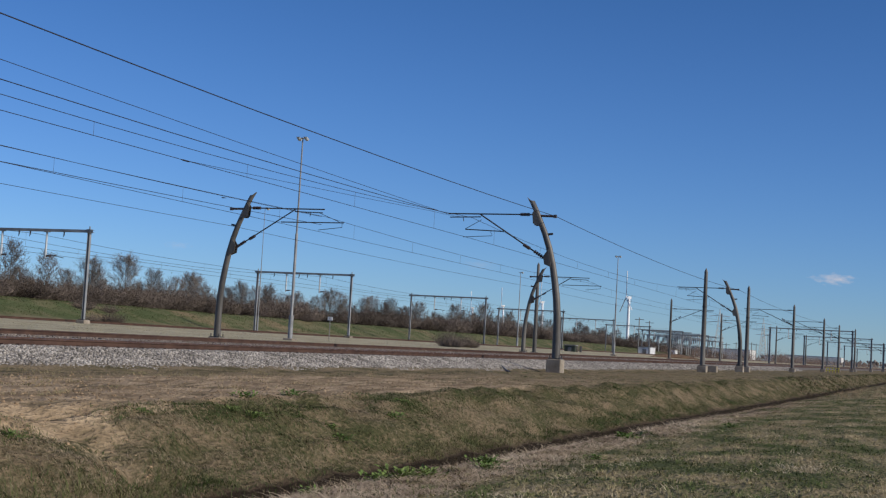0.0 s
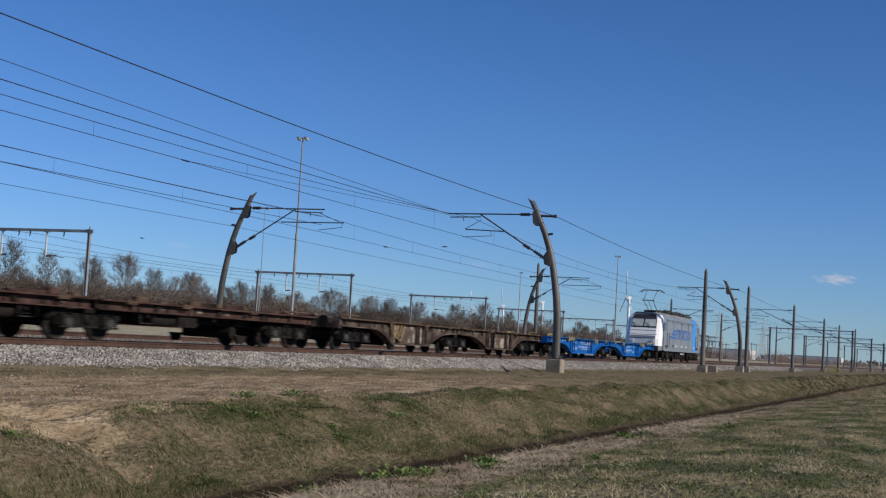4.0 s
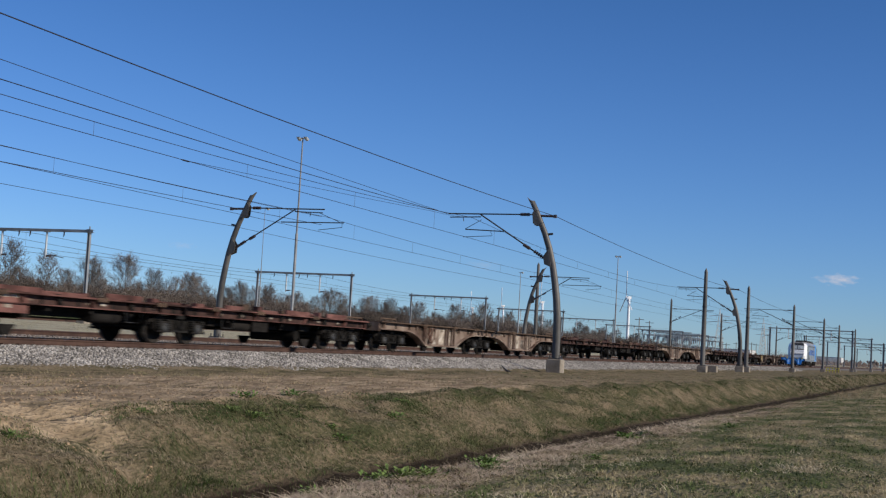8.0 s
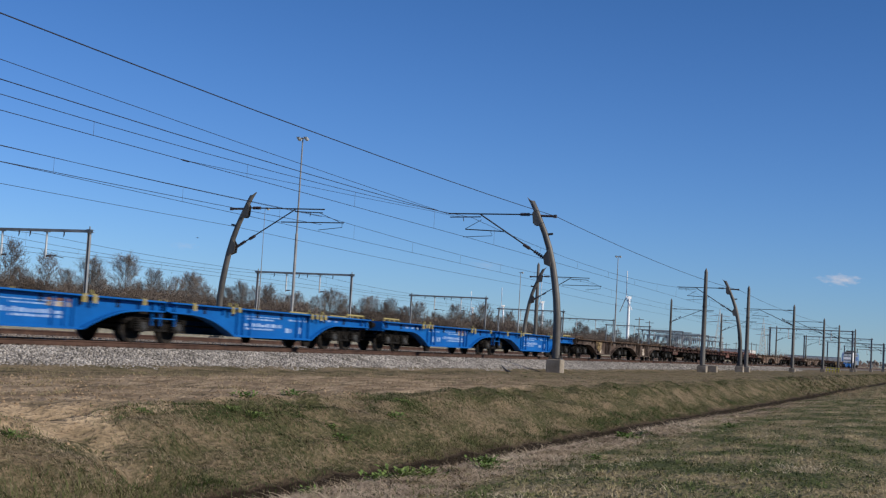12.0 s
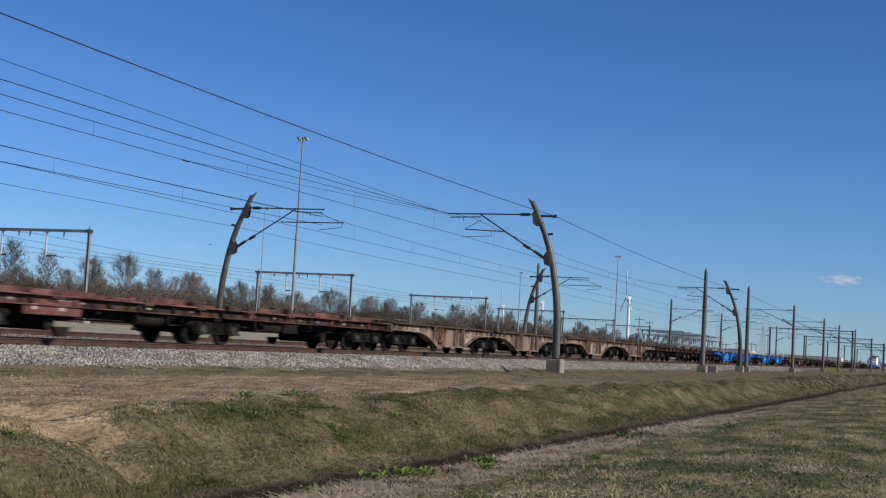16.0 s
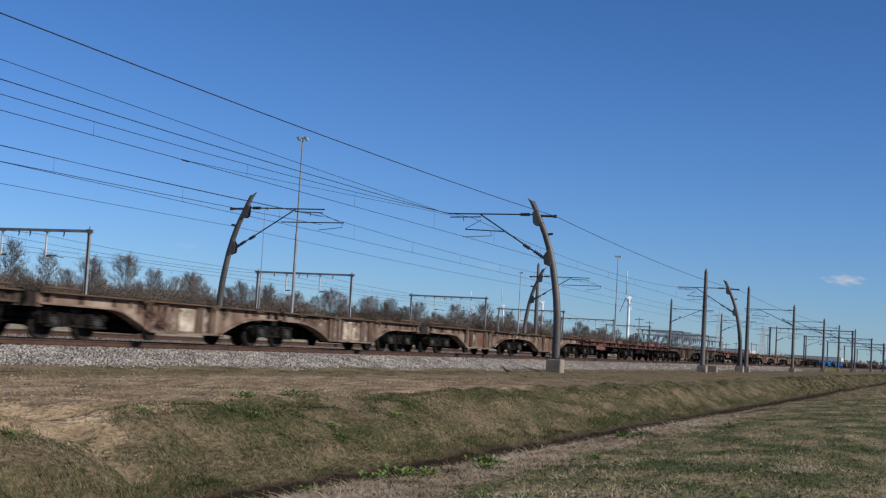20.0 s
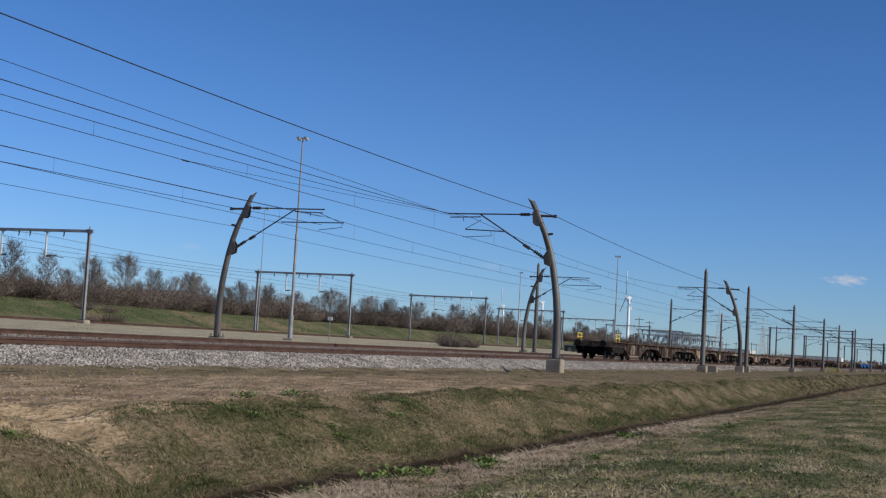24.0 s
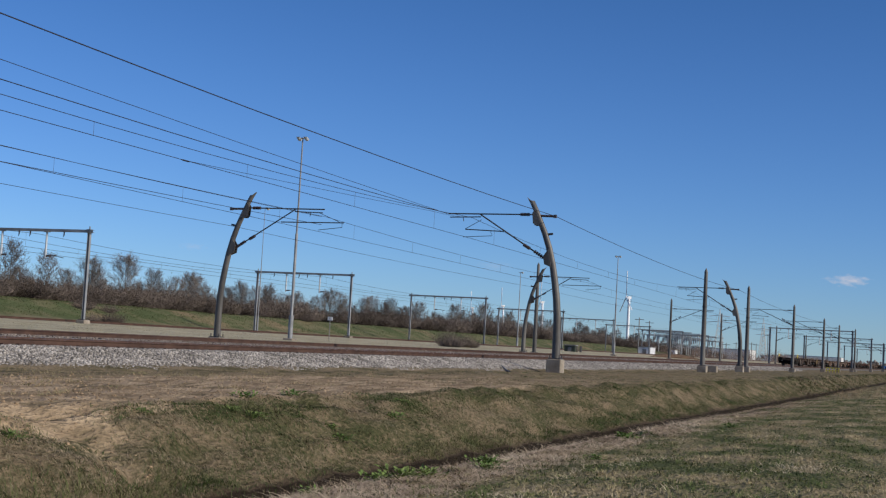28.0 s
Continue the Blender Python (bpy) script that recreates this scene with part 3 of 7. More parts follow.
tagged(part("wire_clamp", Shape().tube([(35.1, 22.88, 5.805), (35.22, 22.88, 5.81), (35.5, 22.88, 5.81), (35.62, 22.88, 5.81)], [0.012, 0.026, 0.026, 0.012], 8), DARKSTEEL), "dark splice clamp on the contact wire", "wire clamp", "wire clamps")
wire("return_wire", "dark return cable on the far masts", span([(1.2, 36.4, 5.9), (61.2, 36.4, 6.15), (115.5, 36.4, 6.15), (183, 36.4, 6.1), (245, 36.4, 6.1)], 0.12), 0.011)
wire("messenger_wire", "dark second messenger wire over the far track", span([(1.2, 31.3, 7.05), (61.2, 31.0, 6.75)], 0.38), 0.011)
wire("auxiliary_wire", "thin dark auxiliary wire rising to the far cantilever", span([(18.0, 31.05, 5.93), (36.0, 31.05, 5.92), (61.2, 31.0, 6.32)], 0.02), 0.013)
for yy in (61.8, 66.3):
    catenary(yy, yy + 0.3, [10, 77.3, 123.7, 171.5, 216, 260, 304, 350], 5.7, 6.75, 0.45, 12, 0.014)


# ---- lamp masts ----
def lamp_mast(x, y, z, h, heads=2, stout=1.0):
    m = thing("lamp_mast", "tall slender grey steel lighting mast with floodlights on top", "lamp mast", "lamp masts", m=pose(x, y, z))
    part("lower_shaft", Shape().tube([(0, 0, 0), (0, 0, 1.6)], 0.16 * stout, 10).tube([(0, 0, 1.6), (0, 0, h * 0.52)], 0.095 * stout, 10), POSTGALV, m)
    part("upper_shaft", Shape().tube([(0, 0, h * 0.52), (0, 0, h)], [0.065 * stout, 0.045 * stout], 10), POSTGALV, m)
    part("crossarm", Shape().tube([(0, -0.3, h - 0.05), (0, 0.3, h - 0.05)], 0.04, 6), STEEL, m)
    for k in range(heads):
        yy = -0.27 + 0.54 * k / max(1, heads - 1)
        part("floodlight", Shape().add([(-0.2, yy - 0.13, h + 0.02), (0.2, yy - 0.13, h - 0.1), (0.2, yy + 0.13, h - 0.1), (-0.2, yy + 0.13, h + 0.02), (-0.14, yy - 0.09, h - 0.12), (0.14, yy - 0.09, h - 0.22), (0.14, yy + 0.09, h - 0.22), (-0.14, yy + 0.09, h - 0.12)],
             [(0, 1, 2, 3), (7, 6, 5, 4), (0, 4, 5, 1), (1, 5, 6, 2), (2, 6, 7, 3), (3, 7, 4, 0)]), GALVANISED, m, "pale floodlight head")
    part("concrete_foot", Shape().box(-0.35, 0.35, -0.35, 0.35, -0.5, 0.06, 0.03), CONCRETE, m)
    return m


lamp_mast(77.4, 41.0, 0.15, 13.6)
lamp_mast(167.5, 41.0, 0.2, 13.0)
lamp_mast(185, 60.0, 0.4, 11.3, 1)
lamp_mast(106.7, 60.0, 0.45, 11.7, 1, 0.5)


# ---- the train ----
CABWHITE = material("cab_white", [(0.80, 0.79, 0.77), (0.86, 0.85, 0.83)], 0.3, 0.0, 0.8, 8, 0.02, spread=0.04)
SILVER = material("silver_paint", [(0.225, 0.245, 0.272), (0.272, 0.295, 0.325)], 0.36, 0.30, 0.8, 8, 0.03, spread=0.05)
ROOFGREY = material("grimy_roof", [(0.17, 0.155, 0.14), (0.30, 0.298, 0.29)], 0.5, 0.3, 0.9, 10, 0.1, spread=0.12, contrast=(0.35, 0.55))
BRIGHTBLUE = material("bright_blue_panel", [(0.02, 0.25, 0.72), (0.025, 0.28, 0.78)], 0.4, 0, 1, 10, 0, spread=0.03)
LOGOBLUE = material("logo_blue", [(0.035, 0.11, 0.36), (0.045, 0.135, 0.40)], 0.5, 0, 1, 10, 0, spread=0.03)
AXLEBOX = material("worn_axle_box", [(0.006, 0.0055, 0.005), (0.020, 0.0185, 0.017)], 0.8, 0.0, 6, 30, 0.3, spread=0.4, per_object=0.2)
# pale base colour stands in for daylight showing through the cab
WINDSCREEN = material("pale_lit_windscreen", [(0.42, 0.45, 0.43), (0.58, 0.61, 0.58)], 0.08, 0, 0.8, 6, 0)
GLASS = material("window_glass", [(0.06, 0.066, 0.068), (0.11, 0.12, 0.12)], 0.05, 0, 1.2, 10, 0)
BLACK = material("black_paint", [(0.015, 0.015, 0.016), (0.03, 0.03, 0.03)], 0.5, 0, 2, 20, 0.1)
# grime, taken down to near black to hold the shade under the floors
UNDER = material("grimy_shaded_gear", [(0.007, 0.0065, 0.006), (0.022, 0.019, 0.017)], 0.95, 0.0, 3, 25, 0.4, spread=0.45, per_object=0.2)
WORNGREY = material("worn_grey_steel", [(0.018, 0.018, 0.018), (0.055, 0.053, 0.05)], 0.6, 0.2, 5, 30, 0.2, spread=0.4, per_object=0.2)
TREAD = material("polished_tread", [(0.30, 0.29, 0.28), (0.42, 0.41, 0.40)], 0.35, 0.8, 4, 30, 0)
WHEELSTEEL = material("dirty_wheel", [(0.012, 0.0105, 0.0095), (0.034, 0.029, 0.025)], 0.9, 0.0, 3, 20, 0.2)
RED = material("red_insulator", [(0.35, 0.03, 0.02), (0.45, 0.05, 0.04)], 0.4, 0, 3, 20, 0)
YELLOW = material("yellow_paint", [(0.22, 0.185, 0.065), (0.38, 0.31, 0.11)], 0.7, 0, 4, 20, 0.1, spread=0.2)
WBLUE = material("wagon_blue", [(0.003, 0.078, 0.29), (0.005, 0.105, 0.36)], 0.5, 0, 0.7, 9, 0.05, spread=0.12, per_object=0.05, gloss=0.15)
PALEMARK = material("pale_blue_marking", [(0.14, 0.25, 0.48), (0.34, 0.44, 0.60)], 0.6, 0, 3, 20, 0, spread=0.2)
WBROWN = material("wagon_brown_rust", [(0.036, 0.026, 0.022), (0.082, 0.060, 0.050), (0.142, 0.112, 0.095)], 0.85, 0, 1.3, 11, 0.3, spread=0.3, per_object=0.12, stretch=(1, 1, 1.3), contrast=(0.36, 0.70))
WBEIGE = material("wagon_beige_rust", [(0.075, 0.046, 0.035), (0.18, 0.128, 0.10), (0.29, 0.232, 0.188)], 0.85, 0, 1.1, 10, 0.3, spread=0.25, per_object=0.15, stretch=(1.1, 1, 0.5), contrast=(0.34, 0.66))
WREDDARK = material("wagon_dark_oxide", [(0.022, 0.015, 0.013), (0.050, 0.028, 0.024), (0.082, 0.048, 0.040)], 0.85, 0, 0.9, 9, 0.3, spread=0.3, per_object=0.15, contrast=(0.34, 0.66))
WRED = material("wagon_red_oxide", [(0.036, 0.021, 0.018), (0.100, 0.046, 0.039), (0.172, 0.084, 0.071)], 0.85, 0, 0.8, 9, 0.3, spread=0.25, per_object=0.15, contrast=(0.36, 0.62))
DECKRUST = material("rusty_deck", [(0.06, 0.04, 0.03), (0.12, 0.08, 0.055)], 0.9, 0, 1.5, 12, 0.4, spread=0.3)
PATCHWHITE = material("faded_white_panel", [(0.12, 0.09, 0.07), (0.29, 0.24, 0.19), (0.43, 0.38, 0.32)], 0.8, 0, 2.8, 11, 0.1, spread=0.25, per_object=0.2, contrast=(0.36, 0.62))
PATCHRUST = material("red_brown_panel", [(0.10, 0.052, 0.038), (0.19, 0.105, 0.076)], 0.85, 0, 1.5, 9, 0.2, spread=0.2, per_object=0.15)
PATCHPEEL = material("peeling_panel", [(0.075, 0.058, 0.048), (0.12, 0.096, 0.08), (0.30, 0.26, 0.215)], 0.85, 0, 3.6, 14, 0.2, spread=0.25, per_object=0.15, contrast=(0.42, 0.60))


STRAPTAN = material("tan_strap", [(0.28, 0.20, 0.10), (0.40, 0.30, 0.16)], 0.8, 0, 3, 20, 0)


def coil(x, y, z0, z1, r, turns=5):
    """A nest of coils: rings one above the other."""
    step = (z1 - z0) / turns
    pts, rad = [], []
    for k in range(turns):
        pts += [(x, y, z0 + step * (k + 0.05)), (x, y, z0 + step * (k + 0.3)), (x, y, z0 + step * (k + 0.6)), (x, y, z0 + step * (k + 0.95))]
        rad += [r * 0.72, r, r, r * 0.72]
    return Shape().tube(pts, rad, 8)


def bogie(parent, x, base=1.8, r=0.46, half=1.0):
    """A two-axle bogie: cranked side frames, coil nests, round axle-box covers, brake gear; its wheelsets are parts of it."""
    f = Shape()
    b = base / 2
    prof = [(-b - 0.62, 0.60), (-b - 0.58, 0.70), (-b - 0.2, 0.80), (-b + 0.25, 0.78), (-b + 0.5, 0.66), (-0.35, 0.66), (-0.3, 0.72), (0.3, 0.72), (0.35, 0.66), (b - 0.5, 0.66), (b - 0.25, 0.78), (b + 0.2, 0.80), (b + 0.58, 0.70), (b + 0.62, 0.60),
            (b + 0.42, 0.62), (b + 0.38, 0.70), (b - 0.38, 0.70), (b - 0.42, 0.54), (0.45, 0.36), (-0.45, 0.36), (-b + 0.42, 0.54), (-b + 0.38, 0.70), (-b - 0.38, 0.70), (-b - 0.42, 0.62)]
    for y in (-half - 0.05, half - 0.05):
        f.prism(prof, y, y + 0.10)
        for xx in (-b - 0.37, -b + 0.37, b - 0.37, b + 0.37):
            f.box(xx - 0.035, xx + 0.035, y - 0.03, y + 0.13, 0.40, 0.72)
    f.box(-0.35, 0.35, -half, half, 0.45, 0.82, 0.05)
    for xx in (-b - 0.6, b + 0.6):
        f.box(xx - 0.05, xx + 0.05, -half, half, 0.55, 0.66)
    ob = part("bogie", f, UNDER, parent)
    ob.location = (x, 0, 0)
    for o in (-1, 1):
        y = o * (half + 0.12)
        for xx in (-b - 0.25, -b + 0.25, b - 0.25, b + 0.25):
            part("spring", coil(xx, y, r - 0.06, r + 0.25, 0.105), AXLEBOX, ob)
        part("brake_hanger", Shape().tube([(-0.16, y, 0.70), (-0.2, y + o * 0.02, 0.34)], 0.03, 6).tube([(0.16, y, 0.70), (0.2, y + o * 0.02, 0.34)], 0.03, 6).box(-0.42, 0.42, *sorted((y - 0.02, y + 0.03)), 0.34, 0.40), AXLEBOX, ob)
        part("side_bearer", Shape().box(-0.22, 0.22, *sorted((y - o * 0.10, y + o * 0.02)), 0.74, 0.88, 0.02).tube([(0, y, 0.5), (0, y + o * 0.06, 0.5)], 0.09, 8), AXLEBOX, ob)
    for xx in (-b, b):
        ws = wheel_shape(r, 0.135, -0.80)
        o2 = wheel_shape(r, 0.135, 0.80)
        ws.add(o2.v, o2.f)
        ws.tube([(0, -1.05, 0), (0, 1.05, 0)], 0.08, 8)
        for i, fc in enumerate(ws.f):
            if len(fc) == 4 and all(abs(math.hypot(ws.v[q][0], ws.v[q][2]) - r) < 0.005 for q in fc):
                ws.mats[i] = 1
        q = part("wheelset", ws, [WHEELSTEEL, TREAD], ob)
        q.location = (xx, 0, r)
        for o in (-1, 1):
            y = o * (half + 0.1)
            ax = Shape().box(-0.17, 0.17, *sorted((y - o * 0.12, y + o * 0.06)), -0.13, 0.20, 0.02)
            ax.box(-0.36, 0.36, *sorted((y - o * 0.05, y + o * 0.11)), -0.13, -0.07)
            a = part("axle_box", ax, UNDER, ob)
            a.location = (xx, 0, r)
            cover = Shape().tube([(0, y + o * 0.05, 0), (0, y + o * 0.11, 0), (0, y + o * 0.13, 0)], [0.145, 0.145, 0.11], 14)
            for k in range(4):
                t = math.pi * (0.25 + 0.5 * k)
                cover.tube([(0.1 * math.cos(t), y + o * 0.12, 0.1 * math.sin(t)), (0.1 * math.cos(t), y + o * 0.15, 0.1 * math.sin(t))], 0.018, 5)
            a = part("axle_cover", cover, WORNGREY, ob, "worn grey axle-box cover")
            a.location = (xx, 0, r)
        for s_ in (-1, 1):
            part("brake_beam", Shape().prism([(xx + s_ * (r + 0.02), r - 0.16), (xx + s_ * (r + 0.09), r - 0.16), (xx + s_ * (r + 0.09), r + 0.16), (xx + s_ * (r + 0.02), r + 0.16)][::s_], -0.80, -0.70).prism([(xx + s_ * (r + 0.02), r - 0.16), (xx + s_ * (r + 0.09), r - 0.16), (xx + s_ * (r + 0.09), r + 0.16), (xx + s_ * (r + 0.02), r + 0.16)][::s_], 0.70, 0.80).box(*sorted((xx + s_ * (r + 0.03), xx + s_ * (r + 0.085))), -0.705, 0.705, r - 0.05, r + 0.03), AXLEBOX, ob)
    return ob


def buffers(parent, x, s, mat):
    for y in (-0.875, 0.875):
        part("buffer", Shape().tube([(x, y, 1.04), (x + s * 0.35, y, 1.04)], 0.11, 10).tube([(x + s * 0.35, y, 1.04), (x + s * 0.55, y, 1.04)], 0.08, 10).tube([(x + s * 0.55, y, 1.04), (x + s * 0.6, y, 1.04)], 0.23, 12), mat, parent)
    part("coupling_hook", Shape().box(*sorted((x, x + s * 0.4)), -0.06, 0.06, 0.95, 1.08), UNDER, parent)


ZS = [0.86, 1.2, 1.72, 2.3, 2.9, 3.34, 3.64, 3.86]
HALF = [1.46, 1.485, 1.485, 1.485, 1.47, 1.44, 1.22, 0.92]


def nose(z):
    """How far the cab front stands back at a height."""
    return 0.0 if z < 1.72 else (z - 1.72) * 0.40 + max(0.0, z - 3.34) * 0.8


def hollow_mark(x0, x1, z0, z1, t, c, y0, y1):
    """A plain closed outline with cut corners."""
    c = min(c, (x1 - x0) * 0.45)
    def ring(d, k):
        return [(x0 + d, z0 + k), (x0 + k, z0 + d), (x1 - k, z0 + d), (x1 - d, z0 + k), (x1 - d, z1 - k), (x1 - k, z1 - d), (x0 + k, z1 - d), (x0 + d, z1 - k)]
    outer, inner = ring(0, c), ring(t, max(c, t * 1.1))
    pts = [(x, y, z) for y in (y0, y1) for x, z in outer + inner]
    faces = []
    for i in range(8):
        j = (i + 1) % 8
        faces += [(i, j, 8 + j, 8 + i), (16 + j, 16 + i, 24 + i, 24 + j), (j, i, 16 + i, 16 + j), (8 + i, 8 + j, 24 + j, 24 + i)]
    return Shape().add(pts, faces)


def locomotive():
    loco = thing("locomotive", "silver-grey electric locomotive with a bright blue stripe and blue lettering", "locomotive")
    length = 17.85
    stations = []

    def ring(offset, width):
        return [[(offset(z), -h * width, z) for z, h in zip(ZS, HALF)], [(offset(z), h * width, z) for z, h in zip(ZS, HALF)]]

    rear = [ring(lambda z: -length + nose(z), 0.70), ring(lambda z: -length + nose(z) * 0.97 + 0.16, 0.86), ring(lambda z: -length + nose(z) * 0.9 + 0.62, 0.99), ring(lambda z: -length + 1.6, 1.0)]
    front = [ring(lambda z: -1.6, 1.0), ring(lambda z: -nose(z) * 0.9 - 0.62, 0.99), ring(lambda z: -nose(z) * 0.97 - 0.16, 0.86), ring(lambda z: -nose(z), 0.70)]
    stations = rear + front
    k = len(ZS)
    body = Shape()
    pts = [q for st in stations for row in st for q in row]
    faces = []
    for i in range(len(stations) - 1):
        a, b = 2 * k * i, 2 * k * (i + 1)
        for j in range(k - 1):
            faces.append((a + j, b + j, b + j + 1, a + j + 1))
            faces.append((a + k + j + 1, b + k + j + 1, b + k + j, a + k + j))
        faces.append((a + k - 1, b + k - 1, b + 2 * k - 1, a + 2 * k - 1))
        faces.append((a + k, b + k, b, a))
    for st, flip in ((0, False), (len(stations) - 1, True)):
        a = 2 * k * st
        for j in range(k - 1):
            q = (a + k + j, a + j, a + j + 1, a + k + j + 1)
            faces.append(q[::-1] if flip else q)
    body.add(pts, faces)
    for i, fc in enumerate(body.f):
        if all(body.v[q][2] > 3.6 for q in fc):
            body.mats[i] = 1
        elif i >= 0 and (min(body.v[q][0] for q in fc) < -length + 1.0 or max(body.v[q][0] for q in fc) > -1.0) and any(body.v[q][2] > 1.25 for q in fc) and not all(abs(body.v[q][1]) > 1.42 for q in fc):
            body.mats[i] = 2
    part("body", body, [SILVER, ROOFGREY, CABWHITE], loco, "silver-grey painted body")
    # cab fronts: windscreen, dark upper band, lamps
    for s, x0 in ((1, 0.0), (-1, -length)):
        def front_patch(z0, z1, w0, w1, out):
            rows = []
            for z, w in ((z0, w0), (z1, w1)):
                x = x0 - s * nose(z) + s * out
                rows += [(x, -w, z), (x, w, z)]
            sh = Shape().add(rows + [(q[0] - s * 0.05, q[1], q[2]) for q in rows], [(0, 1, 3, 2), (4, 6, 7, 5), (0, 2, 6, 4), (1, 5, 7, 3), (2, 3, 7, 6), (0, 4, 5, 1)])
            return sh
        part("windscreen_band", front_patch(2.6, 3.335, 1.0, 0.99, 0.006), BLACK, loco, "black band round the windscreen")
        visor = Shape()
        va, vb = x0 - s * nose(3.345) + s * 0.01, x0 - s * nose(3.64) + s * 0.01
        visor.add([(va, -1.0, 3.345), (va, 1.0, 3.345), (vb, 0.85, 3.645), (vb, -0.85, 3.645), (va - s * 0.06, -1.0, 3.345), (va - s * 0.06, 1.0, 3.345), (vb - s * 0.06, 0.85, 3.645), (vb - s * 0.06, -0.85, 3.645)], [(0, 1, 2, 3), (7, 6, 5, 4), (0, 4, 5, 1), (2, 6, 7, 3), (1, 5, 6, 2), (0, 3, 7, 4)])
        part("visor", visor, BLACK, loco)
        for c in (-0.5, 0.5):
            w = front_patch(2.72, 3.28, 0.45, 0.43, 0.012)
            for i, q in enumerate(w.v):
                w.v[i] = (q[0], q[1] + c, q[2])
            part("windscreen", w, WINDSCREEN, loco)
        for y in (-0.8, 0.8):
            part("headlight", Shape().tube([(x0 - s * 0.02, y, 1.55), (x0 + s * 0.05, y, 1.55)], 0.13, 12), WHITE, loco)
        part("face_seam", front_patch(2.36, 2.40, 1.0, 1.0, 0.004), DARKSTEEL, loco)
        part("face_panel", front_patch(1.76, 1.98, 1.0, 1.0, 0.010), SILVER, loco, "grey panel on the cab face")
        part("face_seam", front_patch(1.735, 1.755, 1.0, 1.0, 0.006), DARKSTEEL, loco)
        for c in (-0.55, 0.55):
            part("wiper", Shape().tube([(x0 - s * nose(2.6) + s * 0.03, c, 2.6), (x0 - s * nose(3.0) + s * 0.04, c + 0.25, 3.05)], 0.015, 5), BLACK, loco)
        part("front_grille", Shape().box(*sorted((x0 - s * 0.05, x0 + s * 0.02)), -0.9, 0.9, 1.22, 1.34), BLACK, loco)
        part("buffer_beam", Shape().box(*sorted((x0 - s * 0.4, x0 + s * 0.06)), -1.28, 1.28, 0.78, 1.2), DARKSTEEL, loco)
        part("plough", Shape().box(*sorted((x0 - s * 0.5, x0 - s * 0.1)), -1.2, 1.2, 0.2, 0.72, 0.05), UNDER, loco)
        buffers(loco, x0, s, DARKSTEEL)
        part("handrail", Shape().tube([(x0 + s * 0.06, -1.15, 2.1), (x0 + s * 0.06, -0.4, 2.05), (x0 + s * 0.06, 0.4, 2.05), (x0 + s * 0.06, 1.15, 2.1)], 0.02, 5), DARKSTEEL, loco)
    for side in (-1, 1):
        y = side * 1.489

        def panel(x0, x1, z0, z1, t=0.008):
            return Shape().box(x0, x1, *sorted((y - side * 0.02, y + side * t)), z0, z1)
        for xa in (-1.62, -length + 1.62):
            d = 1 if xa > -9 else -1
            quarter = Shape().prism([(xa + d * 0.62, 2.44), (xa + d * 0.2, 2.44), (xa + d * 0.2, 3.06), (xa + d * 0.42, 3.06)][::-d], *sorted((y - side * 0.02, y + side * 0.008)))
            part("side_window", quarter, GLASS, loco)
            part("window_frame", panel(*sorted((xa + d * 0.08, xa - d * 0.52)), 2.38, 3.12, 0.006), SILVER, loco)
            part("side_window", panel(*sorted((xa + d * 0.03, xa - d * 0.46)), 2.44, 3.06, 0.012), GLASS, loco)
            part("cab_door", panel(*sorted((xa - d * 0.75, xa - d * 1.4)), 0.95, 3.2, 0.005), SILVER, loco)
            part("door_handrail", Shape().tube([(xa - d * 0.68, y + side * 0.05, 1.1), (xa - d * 0.68, y + side * 0.05, 2.3)], 0.018, 5), DARKSTEEL, loco)
            part("door_handrail", Shape().tube([(xa - d * 1.48, y + side * 0.05, 1.1), (xa - d * 1.48, y + side * 0.05, 2.3)], 0.018, 5), DARKSTEEL, loco)
            for q in range(3):
                part("step", Shape().box(*sorted((xa - d * 0.8, xa - d * 1.35)), *sorted((y - side * 0.25, y)), 0.32 + 0.2 * q, 0.35 + 0.2 * q), DARKSTEEL, loco)
            part("vent", panel(*sorted((xa - d * 0.1, xa - d * 0.6)), 1.12, 1.3), BLACK, loco)
            part("vent", panel(*sorted((xa - d * 0.7, xa - d * 1.2)), 1.12, 1.3), BLACK, loco)
        stripe = (-4.42, -2.62) if side < 0 else (-length + 2.62, -length + 4.42)
        part("blue_stripe", panel(*stripe, 0.9, 3.33, 0.004), BRIGHTBLUE, loco, "bright blue vertical stripe")
        a, b = stripe
        part("blue_stripe", Shape().add([(a, side * 1.446, 3.38), (b, side * 1.446, 3.38), (b, side * 1.23, 3.652), (a, side * 1.23, 3.652), (a, side * 1.40, 3.36), (b, side * 1.40, 3.36), (b, side * 1.19, 3.62), (a, side * 1.19, 3.62)],
             [(0, 1, 2, 3), (4, 7, 6, 5), (0, 4, 5, 1), (2, 6, 7, 3), (1, 5, 6, 2), (0, 3, 7, 4)]), BRIGHTBLUE, loco, "bright blue stripe on the roof shoulder")
        for a in (-12.9, -9.6, -6.4):
            part("panel_seam", panel(a, a + 0.025, 1.0, 3.3, 0.003), DARKSTEEL, loco)
        for i in range(12):
            part("rivet_plate", panel(-15.6 + 1.05 * i, -15.52 + 1.05 * i, 3.14, 3.22, 0.012), DARKSTEEL, loco)
        # logo bars and lettering, as plain bars
        left = -14.2
        for i, (a, b) in enumerate(((-13.1, -11.6), (-13.7, -11.6), (-14.4, -11.6))):
            part("logo_bar", panel(a, b, 2.42 - 0.27 * i, 2.6 - 0.27 * i, 0.004), LOGOBLUE, loco, "blue logo bar")
        x = -11.42
